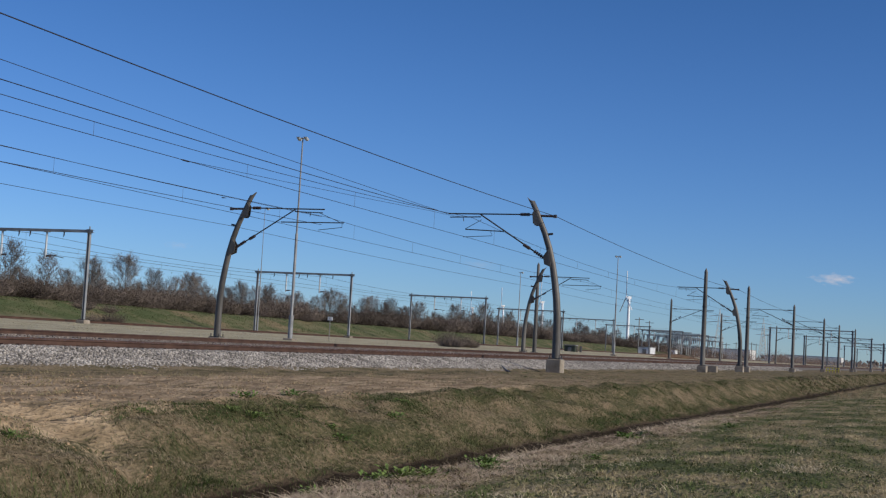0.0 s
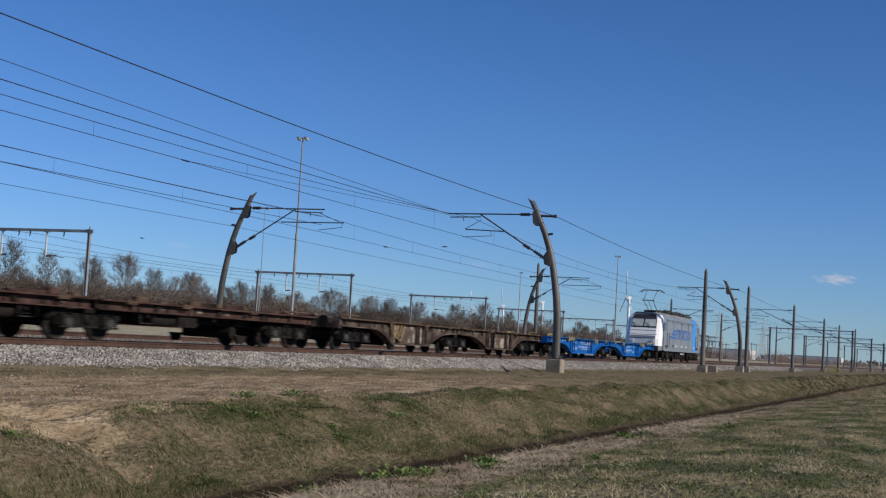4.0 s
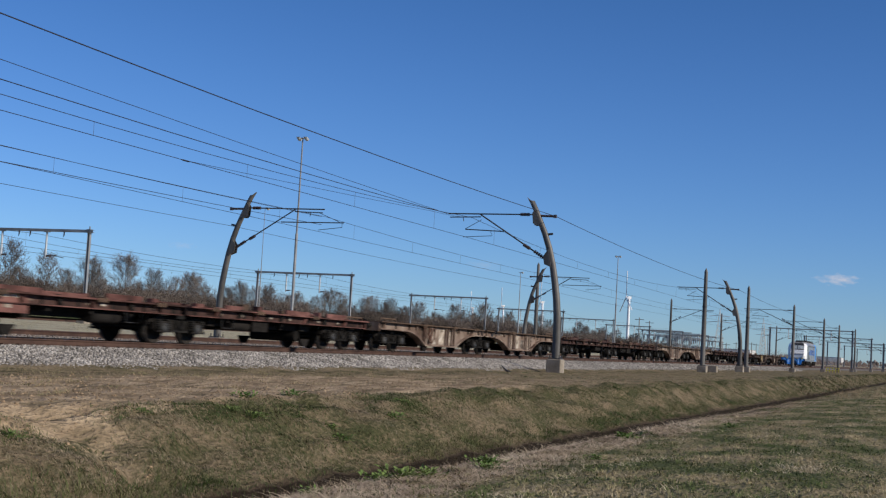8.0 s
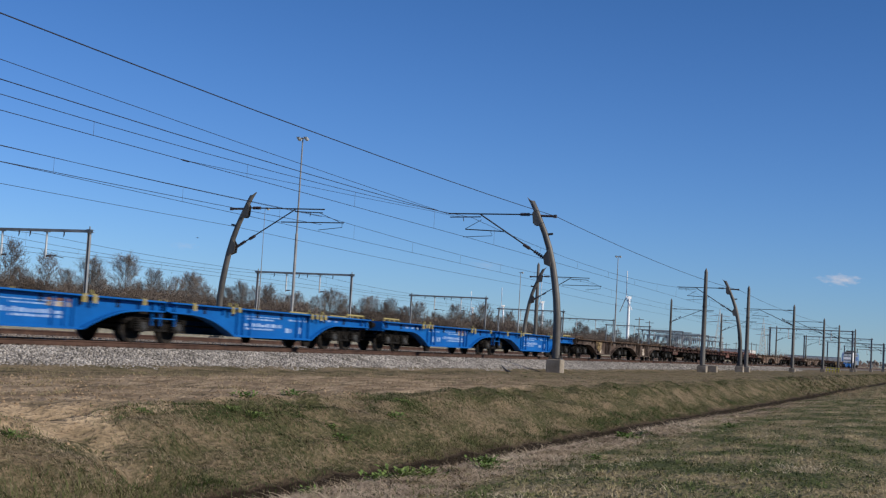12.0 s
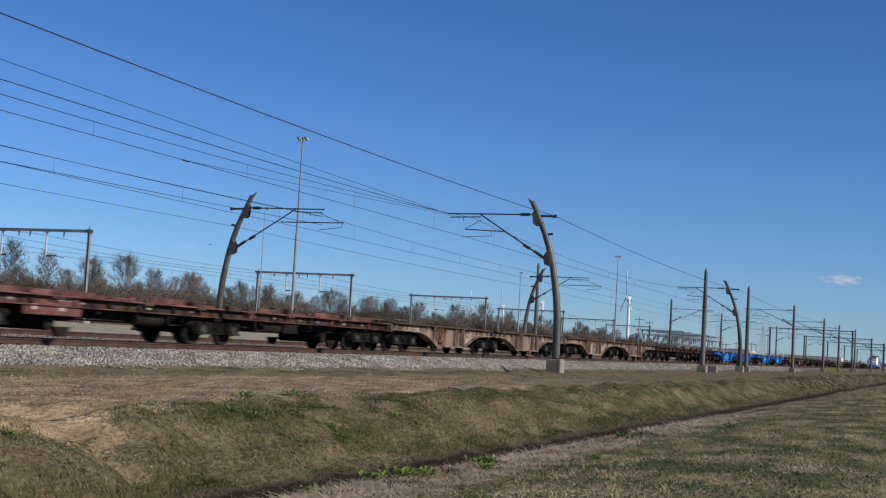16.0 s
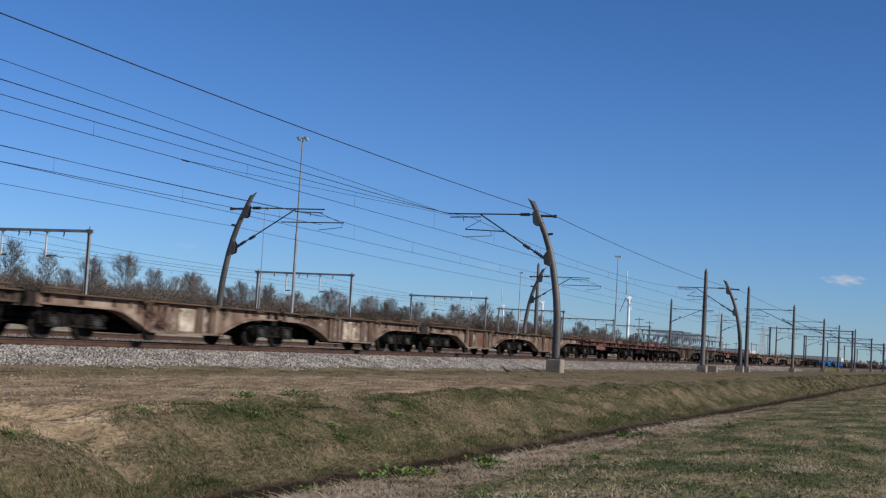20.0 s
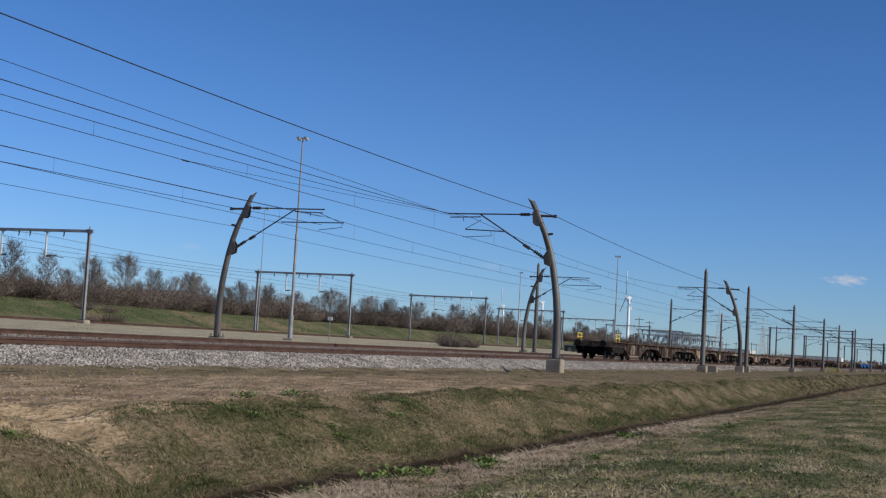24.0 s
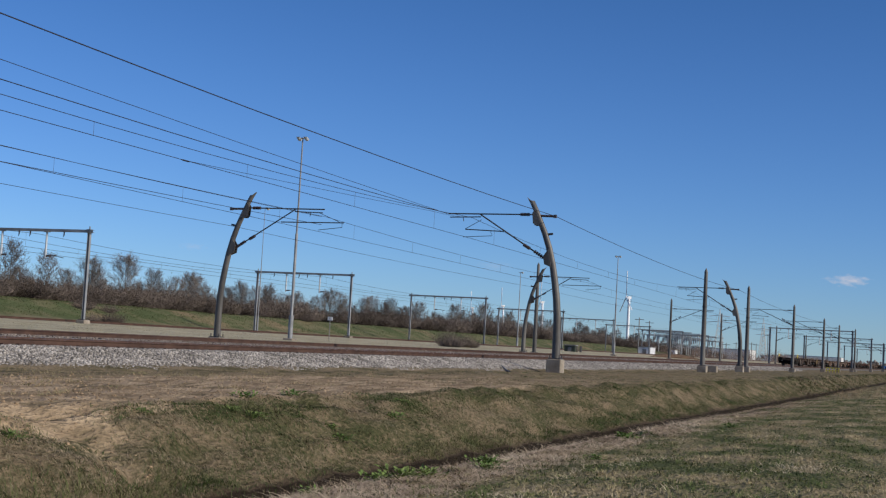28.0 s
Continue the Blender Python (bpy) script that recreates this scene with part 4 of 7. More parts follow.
        for i, (w, thick, cut) in enumerate(((0.42, 0.07, 0.05), (0.44, 0.07, 0.16), (0.16, 0.07, 0.02), (0.48, 0.07, 0.10), (0.46, 0.08, 0.14), (0.30, 0.08, 0.05), (0.72, 0.12, 0.28), (0.70, 0.12, 0.14), (0.62, 0.12, 0.18), (0.70, 0.12, 0.28), (0.76, 0.13, 0.30))):
            mark = hollow_mark(x, x + w, 1.84, 2.68, thick, cut, *sorted((y - side * 0.02, y + side * 0.005)))
            part("lettering_mark", mark, LOGOBLUE, loco, "plain hollow blue shape in place of lettering")
            x += w + (0.10 if i < 6 else -0.04)
        for a in (-13.2, -12.8, -12.0, -11.5, -9.7, -9.3, -7.6, -7.2, -4.1, -3.7):
            part("hatch", panel(a, a + 0.22, 1.2, 1.36), WHITE if a > -12.5 else BLACK, loco)
        part("side_sill", panel(-length + 1.3, -1.3, 0.84, 0.92, 0.02), SILVER, loco)
        part("roof_edge", panel(-length + 2.2, -2.2, 3.31, 3.37, 0.015), ROOFGREY, loco)
        for a in (-15.0, -13.2, -9.0, -5.5):
            part("roof_panel_seam", Shape().add([(a, side * 1.445, 3.38), (a + 0.05, side * 1.445, 3.38), (a + 0.05, side * 1.235, 3.66), (a, side * 1.235, 3.66), (a, side * 1.43, 3.35), (a + 0.05, side * 1.43, 3.35), (a + 0.05, side * 1.21, 3.63), (a, side * 1.21, 3.63)],
                 [(0, 1, 2, 3), (4, 7, 6, 5), (0, 4, 5, 1), (2, 6, 7, 3), (1, 5, 6, 2), (0, 3, 7, 4)]), WHITE, loco)
    # roof gear
    for a, b, w, h, m in ((-14.6, -13.0, 0.6, 0.22, BLACK), (-12.6, -11.6, 0.5, 0.30, BLACK), (-10.8, -9.6, 0.65, 0.2, DARKSTEEL), (-8.8, -7.8, 0.5, 0.28, BLACK), (-7.2, -6.4, 0.6, 0.2, DARKSTEEL)):
        part("roof_box", Shape().box(a, b, -w, w, 3.85, 3.86 + h, 0.03), m, loco)
    for i in range(9):
        x = -12.9 + i * 0.85
        ins = Shape()
        for kk in range(4):
            ins.tube([(x, -0.62, 3.86 + 0.08 * kk), (x, -0.62, 3.92 + 0.08 * kk)], 0.08, 8)
        part("roof_insulator", ins, RED if i > 6 else DARKSTEEL, loco)
    part("roof_cable", Shape().tube([(-13.0, -0.62, 4.2), (-9.5, -0.62, 4.16), (-5.6, -0.62, 4.2)], 0.03, 6), DARKSTEEL, loco)
    for k in range(3):
        clutter, x = Shape(), -13.6
        r = random.Random(40 + k)
        while x < -2.6:
            y = (-0.85, -0.3, 0.7)[k]
            h = r.uniform(0.1, 0.34)
            clutter.tube([(x, y, 3.8), (x, y, 3.86 + h)], 0.05, 6).tube([(x, y, 3.86 + h), (x + r.uniform(0.3, 0.8), y + r.uniform(-0.1, 0.2), 3.86 + r.uniform(0.08, 0.34))], 0.035, 5)
            x += r.uniform(0.25, 0.6)
        part("roof_conductor", clutter, DARKSTEEL, loco)
    # lowered pantograph at the front, raised one at the rear
    low = Shape()
    for y in (-0.55, 0.55):
        low.tube([(-3.0, y, 4.05), (-6.2, y, 4.12)], 0.035, 6)
    for xx in (-3.1, -3.5, -6.0):
        low.tube([(xx, -0.95, 4.15), (xx, 0.95, 4.15)], 0.035, 6)
    low.box(-5.0, -3.4, -0.4, 0.4, 3.98, 4.1)
    part("lowered_pantograph", low, DARKSTEEL, loco, "dark lowered pantograph")
    for xx in (-3.4, -4.9):
        for y in (-0.5, 0.5):
            part("roof_insulator", Shape().tube([(xx, y, 3.84), (xx, y, 4.0)], 0.09, 8), RED, loco)
    for y in (-0.72, 0.72):
        part("red_busbar", Shape().tube([(-6.6, y, 3.93), (-2.7, y, 3.93)], 0.035, 6), RED, loco, "red painted conductor bar")
    up = Shape()
    knee, head = (-16.25, 4.80), (-14.85, 5.62)
    for y in (-0.42, 0.42):
        up.tube([(-14.3, y * 0.8, 4.05), (knee[0], y * 0.9, knee[1])], 0.028, 6)
        up.tube([(knee[0], y * 0.9, knee[1]), (head[0], y, head[1])], 0.02, 6)
    up.tube([(-14.7, 0, 4.02), (knee[0] + 0.12, 0, knee[1] - 0.05)], 0.022, 6)
    up.tube([(knee[0], -0.5, knee[1]), (knee[0], 0.5, knee[1])], 0.04, 6)
    for dx in (-0.28, 0.28):
        up.tube([(head[0] + dx, -0.98, head[1] - 0.12), (head[0] + dx, -0.7, head[1] + 0.06), (head[0] + dx, 0.7, head[1] + 0.06), (head[0] + dx, 0.98, head[1] - 0.12)], 0.028, 6)
    up.tube([(head[0] - 0.28, -0.6, head[1] + 0.02), (head[0] + 0.28, -0.6, head[1] + 0.02)], 0.02, 5).tube([(head[0] - 0.28, 0.6, head[1] + 0.02), (head[0] + 0.28, 0.6, head[1] + 0.02)], 0.02, 5)
    part("raised_pantograph", up, DARKSTEEL, loco, "dark raised pantograph")
    base = Shape().box(-15.4, -13.4, -0.5, 0.5, 3.98, 4.06)
    for xx in (-15.2, -13.6):
        for y in (-0.45, 0.45):
            base.tube([(xx, y, 3.75), (xx, y, 4.0)], 0.08, 8)
    part("pantograph_base", base, DARKSTEEL, loco)
    # underneath
    for x in (-3.75, -14.1):
        bg = bogie(loco, x, 2.6, 0.61, 1.05)
        for y in (-1.24, 1.24):
            frame_side = Shape().prism([(-2.15, 0.82), (-2.15, 0.58), (-1.75, 0.5), (-0.75, 0.5), (-0.6, 0.36), (0.6, 0.36), (0.75, 0.5), (1.75, 0.5), (2.15, 0.58), (2.15, 0.82)], y - 0.05, y + 0.05)
            part("side_frame", frame_side, UNDER, bg)
            for xx in (-1.95, -0.62, 0.62, 1.95):
                part("sand_box", Shape().box(xx - 0.17, xx + 0.17, *sorted((y * 0.96, y * 1.09)), 0.3, 0.74, 0.04), UNDER, bg)
            for xx in (-1.3, 1.3):
                part("damper", Shape().tube([(xx - 0.45, y * 1.07, 0.5), (xx + 0.45, y * 1.07, 0.72)], 0.045, 6), AXLEBOX, bg)
            part("sand_pipe", Shape().tube([(-2.0, y, 0.4), (-2.05, y, 0.2), (-1.9, y * 0.75, 0.1)], 0.025, 5), AXLEBOX, bg)
    part("transformer", Shape().box(-11.0, -6.9, -1.15, 1.15, 0.24, 0.84, 0.08), UNDER, loco, "grimy transformer box")
    for x in (-10.8, -9.9, -9.0, -8.1, -7.3):
        part("cooling_box", Shape().box(x, x + 0.55, -1.27, -1.16, 0.34, 0.72, 0.03), UNDER, loco)
        part("cooling_box", Shape().box(x, x + 0.55, 1.16, 1.27, 0.34, 0.72, 0.03), UNDER, loco)
    for x in (-6.5, -5.9, -11.4, -12.0):
        part("air_pipe", Shape().tube([(x, -1.2, 0.82), (x + 0.1, -1.24, 0.5), (x + 0.35, -1.2, 0.36), (x + 0.6, -1.1, 0.6)], 0.03, 6), AXLEBOX, loco)
    part("floor_frame", Shape().box(-length + 0.5, -0.5, -1.2, 1.2, 0.7, 0.9), UNDER, loco)
    for x in (-8.6, -8.2, -7.8, -7.4):
        part("plug", Shape().box(x, x + 0.2, -1.3, -1.24, 0.62, 0.74), WHITE, loco)
    return loco


def sill_profile(half, shape, end):
    """Side sill of one platform in x and z; x runs from the hinge (0) to the outer end."""
    top = 1.17
    if shape == "flat":
        return [(0.15, 1.10), (0.15, 0.88), (half - 0.62, 0.88), (half - 0.62, 1.10)]
    a, b, c, d = 1.9, 3.9, half - 5.5, half - 3.5
    low = 0.33
    pts = [(0.15, top), (0.15, 0.93), (a - 0.6, 0.92)]
    for i in range(7):
        k = i / 6
        pts.append((a - 0.3 + (b - a + 0.3) * k, 0.90 + (low - 0.90) * (k ** 1.7)))
    for i in range(7):
        k = i / 6
        pts.append((c + (d - c) * k, low + (0.90 - low) * (1 - (1 - k) ** 1.7)))
    return pts + [(half - 0.62, 0.92), (half - 0.62, top)]


def wagon(name, label, half, shape, paint, style):
    """Two platforms joined over a middle bogie; origin at the hinge, on the rails."""
    w = thing(name, label, "container wagon", "freight wagons")
    prng = random.Random(style)
    dz = -0.07 if shape == "flat" else 0.0               # the flat wagons have a lower deck
    for s in (-1, 1):
        prof = [(s * x, z) for x, z in sill_profile(half, shape, s)]
        for y in (-1.22, 1.14):
            part("side_sill", Shape().prism(prof if s > 0 else prof[::-1], y, y + 0.08), WREDDARK if shape == "flat" else paint, w)
        if shape != "flat":
            low = [q for q in sill_profile(half, shape, s) if q[1] < 1.1]
            for y0, y1 in ((-1.37, -1.02), (1.02, 1.37)):
                rim = Shape()
                for (xa, za), (xb, zb) in zip(low[:-1], low[1:]):
                    rim.add([(s * xa, y0, za - 0.035), (s * xb, y0, zb - 0.035), (s * xb, y1, zb - 0.035), (s * xa, y1, za - 0.035), (s * xa, y0, za + 0.004), (s * xb, y0, zb + 0.004), (s * xb, y1, zb + 0.004), (s * xa, y1, za + 0.004)],
                            [(0, 1, 2, 3), (4, 7, 6, 5), (0, 4, 5, 1), (2, 6, 7, 3)])
                part("lower_flange", rim, paint, w)
        else:
            # near-black beams give the shadow below the deck by colour
            for y0, y1 in ((-0.80, -0.70), (0.70, 0.80)):
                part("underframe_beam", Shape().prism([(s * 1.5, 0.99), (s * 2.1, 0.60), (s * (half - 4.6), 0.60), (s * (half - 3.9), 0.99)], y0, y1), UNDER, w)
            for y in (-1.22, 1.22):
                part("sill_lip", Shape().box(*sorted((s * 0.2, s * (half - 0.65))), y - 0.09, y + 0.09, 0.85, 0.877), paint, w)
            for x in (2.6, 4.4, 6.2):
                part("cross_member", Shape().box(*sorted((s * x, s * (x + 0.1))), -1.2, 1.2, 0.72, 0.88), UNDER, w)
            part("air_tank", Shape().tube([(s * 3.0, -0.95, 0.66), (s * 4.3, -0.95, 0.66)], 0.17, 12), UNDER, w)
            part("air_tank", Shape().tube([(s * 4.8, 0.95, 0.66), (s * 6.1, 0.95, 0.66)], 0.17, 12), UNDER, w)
        deck = Shape().box(*sorted((s * 0.2, s * (half - 0.62))), -1.3, 1.3, 1.175 + dz, 1.20 + dz)
        for y in (-1.42, 1.2):
            deck.box(*sorted((s * 0.15, s * (half - 0.6))), y, y + 0.22, 1.172 + dz, 1.215 + dz)
        part("top_flange", deck, DECKRUST if style in (2, 3) else paint, w)
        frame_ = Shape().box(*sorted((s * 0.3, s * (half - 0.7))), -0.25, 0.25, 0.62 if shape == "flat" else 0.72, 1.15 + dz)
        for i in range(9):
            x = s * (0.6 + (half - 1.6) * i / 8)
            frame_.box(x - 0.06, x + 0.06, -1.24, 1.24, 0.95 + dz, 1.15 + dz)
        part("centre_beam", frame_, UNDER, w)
        part("headstock", Shape().box(*sorted((s * (half - 0.72), s * (half - 0.58))), -1.3, 1.3, 0.82, 1.18), paint, w)
        buffers(w, s * (half - 0.6), s, UNDER)
        # ribs, panels and fittings on both sides
        lo, hi = (0.36, 1.15) if shape != "flat" else (0.89, 1.08)
        c0, c1 = 4.0, half - 5.4
        for y, out in ((-1.22, -1), (1.22, 1)):
            side = lambda x0, x1, z0, z1, t: Shape().box(*sorted((s * x0, s * x1)), *sorted((y - out * 0.01, y + out * t)), z0, z1)
            if shape != "flat":
                wide = c1 - c0
                at = (0.0, 0.07, 0.20, 0.27, 0.74, 0.80, 0.93, 0.98) if style != 1 else (0.03, 0.10, 0.19, 0.80, 0.87, 0.96)
                for k in at:
                    x = c0 + k * wide
                    part("rib", side(x, x + 0.08, lo, hi, 0.10 if style != 1 else 0.07), paint, w)
                for x in (c0 - 0.75, c1 + 0.75, 0.5, half - 1.2):
                    part("bracket", side(x, x + 0.06, 0.96, hi, 0.08), paint, w)
                part("bottom_flange", side(c0 - 0.1, c1 + 0.1, 0.325, 0.36, 0.05), paint, w)
                if style == 1:
                    k = 0
                    for z, h, x0, x1 in ((0.93, 0.06, 0.7, 0.95), (0.66, 0.13, 0.12, 0.6), (0.56, 0.07, 0.12, 0.5), (0.52, 0.2, 0.66, 0.74), (0.50, 0.24, 0.8, 0.88), (0.97, 0.035, 0.1, 0.6), (0.88, 0.05, 0.16, 0.5)):
                        x, end = c0 + (c1 - c0) * x0, c0 + (c1 - c0) * x1
                        while x < end:
                            q = min(prng.uniform(0.1, 0.3), end - x)
                            part("marking_bar", side(x, x + q, z, z + h * prng.uniform(0.6, 1.0), 0.005), PALEMARK, w)
                            x += q + prng.uniform(0.04, 0.1)
                    if s < 0:
                        part("logo_panel", side(c0 + 0.3, c0 + 1.3, 0.86, 0.98, 0.012), PATCHWHITE, w)
                        part("logo_panel", side(c0 + 0.3, c0 + 1.3, 1.0, 1.07, 0.012), PATCHRUST, w)
                    for i in range(3):
                        x = half - 4.6 + 0.6 * i
                        part("marking_bar", side(x, x + 0.22, 1.0, 1.07, 0.005), PALEMARK, w)
            else:
                for i in range(7):                  # slanting plates: stanchions in the wagon's paint, near-black ones as bracket shadows
                    x = 1.0 + (half - 2.6) * (i + prng.random() * 0.5) / 7
                    part("stanchion", Shape().prism([(s * x, 0.89), (s * (x + 0.12), 0.89), (s * (x + 0.30), 1.17), (s * (x + 0.14), 1.17)][::s], *sorted((y, y + out * 0.09))), UNDER if i % 2 else paint, w)
                if s > 0:
                    part("equipment_box", side(4.2, 5.2, 0.50, 0.90, -0.25), UNDER, w, "black equipment box under the sill")
                elif style == 4:
                    part("side_board", side(7.1, 9.4, 0.62, 1.27, 0.03), paint, w, "deep red side board with faded white marks")
                    for zz in (0.74, 1.0):
                        x = 7.3
                        while x < 9.1:
                            q = prng.uniform(0.12, 0.4)
                            if prng.random() < 0.75:
                                part("marking_bar", side(x, x + q, zz, zz + prng.uniform(0.08, 0.17), 0.036), PATCHWHITE, w)
                            x += q + prng.uniform(0.06, 0.2)
                for i in range(7):
                    x = 0.9 + (half - 2.6) * (i + prng.random() * 0.8) / 7
                    hh = prng.uniform(0.03, 0.2)
                    part("deck_fitting", Shape().box(*sorted((s * x, s * (x + prng.uniform(0.12, 0.5)))), *sorted((y - out * 0.2, y + out * 0.04)), 1.135, 1.145 + hh, 0.01), YELLOW if prng.random() < 0.05 else (paint if prng.random() < 0.4 else DECKRUST), w)
                for i, k in enumerate((0.12, 0.36, 0.55, 0.80)):      # hinged flaps stand up on the deck edge
                    x = 0.8 + (half - 2.8) * k + prng.uniform(-0.3, 0.3)
                    part("deck_flap", Shape().box(*sorted((s * x, s * (x + prng.uniform(0.9, 1.8)))), *sorted((y - out * 0.02, y + out * 0.04)), 1.10, 1.145 + prng.uniform(0.08, 0.16), 0.01), paint, w, "hinged steel flap")
                for i in range(4):
                    x = 1.7 + (half - 6.2) * (i + prng.random() * 0.7) / 4
                    part("underframe_gear", Shape().box(*sorted((s * x, s * (x + prng.uniform(0.15, 0.5)))), *sorted((y - out * 0.55, y - out * 0.3)), prng.uniform(0.52, 0.66), 0.86, 0.03), AXLEBOX if i % 2 else UNDER, w)
                part("hand_rail", Shape().tube([(s * 2.2, y, 0.89), (s * 2.25, y, 0.55), (s * 2.9, y, 0.55), (s * 2.95, y, 0.89)], 0.02, 5), WORNGREY, w)
                for i in range(6):
                    x = 1.2 + (half - 3.4) * (i + prng.random() * 0.6) / 6
                    part("marking_bar", side(x, x + prng.uniform(0.1, 0.35), 0.95, 0.95 + prng.uniform(0.05, 0.09), 0.006), PATCHPEEL if style == 5 else PATCHWHITE, w)
            spots = [1.2, c0 - 0.5, c0 - 0.1, c1 - 0.35, c1 + 0.0, c1 + 0.35, c1 + 0.7] if style == 1 else [1.3, c0 + 0.1, c1]
            yl = out * 1.33
            for x in spots:
                if style == 1:
                    lean = prng.uniform(-0.03, 0.05)
                    clamp = Shape().box(*sorted((s * x, s * (x + 0.17))), *sorted((yl - out * 0.10, yl + out * 0.118)), 1.215, 1.245)
                    clamp.box(*sorted((s * (x + 0.02 + lean), s * (x + 0.17 + lean))), *sorted((yl + out * 0.09, yl + out * 0.125)), prng.uniform(1.0, 1.1), 1.215)
                    if prng.random() < 0.4:
                        clamp.box(*sorted((s * (x + 0.03), s * (x + 0.09))), *sorted((yl - out * 0.05, yl)), 1.24, 1.36)
                    part("container_lock", clamp, YELLOW, w)
                    continue
                pin = Shape().box(*sorted((s * x, s * (x + 0.16))), *sorted((yl - out * 0.12, yl + out * 0.125)), 1.12 + dz, 1.25 + dz).box(*sorted((s * (x + 0.24), s * (x + 0.4))), *sorted((yl - out * 0.12, yl + out * 0.125)), 1.12 + dz, 1.23 + dz)
                part("container_lock", pin, DECKRUST, w)
            part("end_rail", Shape().tube([(s * (half - 2.4), y, 1.2 + dz), (s * (half - 2.35), y, 1.33 + dz), (s * (half - 0.9), y, 1.33 + dz), (s * (half - 0.85), y, 1.2 + dz)], 0.035, 5).tube([(s * (half - 1.9), y, 1.2 + dz), (s * (half - 1.9), y, 1.33 + dz)], 0.035, 5).tube([(s * (half - 1.4), y, 1.2 + dz), (s * (half - 1.4), y, 1.33 + dz)], 0.035, 5), YELLOW if style == 1 else DECKRUST, w)
            part("foot_step", Shape().tube([(s * (half - 0.75), y, 0.9), (s * (half - 0.75), y, 0.42), (s * (half - 1.1), y, 0.42), (s * (half - 1.1), y, 0.9)], 0.022, 5), UNDER, w)
        # brake gear hanging under the sill
        part("brake_cylinder", Shape().tube([(s * (c1 - 0.2), -0.9, 0.42), (s * (c1 - 0.2), 0.9, 0.42)], 0.2, 10), UNDER, w)
        for y in (-1.2, 1.2):
            part("lifting_foot", Shape().add([(s * (c1 - 0.6), y - 0.06, 0.34), (s * (c1 + 0.1), y - 0.06, 0.34), (s * (c1 - 0.1), y - 0.06, 0.08), (s * (c1 - 0.4), y - 0.06, 0.08), (s * (c1 - 0.6), y + 0.06, 0.34), (s * (c1 + 0.1), y + 0.06, 0.34), (s * (c1 - 0.1), y + 0.06, 0.08), (s * (c1 - 0.4), y + 0.06, 0.08)],
                 [(0, 1, 2, 3), (7, 6, 5, 4), (0, 4, 5, 1), (1, 5, 6, 2), (2, 6, 7, 3), (3, 7, 4, 0)]), UNDER, w)
        part("brake_rod", Shape().tube([(s * 0.8, -0.3, 0.55), (s * (half - 1.5), -0.3, 0.55)], 0.025, 5), UNDER, w)
        bogie(w, s * (half - 2.35))
    if style == 1:
        for y in (-1.26, 1.26):
            for x in (-0.62, -0.2, 0.55):
                part("hinge_post", Shape().box(x - 0.022, x + 0.022, y - 0.03, y + 0.03, 0.50, 1.14), paint, w)
            part("hinge_step", Shape().box(-0.62, 0.58, y - 0.03, y + 0.03, 0.70, 0.73), paint, w)
    bogie(w, 0.0)
    part("hinge", Shape().box(-0.4, 0.4, -0.5, 0.5, 0.75, 1.12, 0.04), UNDER, w)
    return w


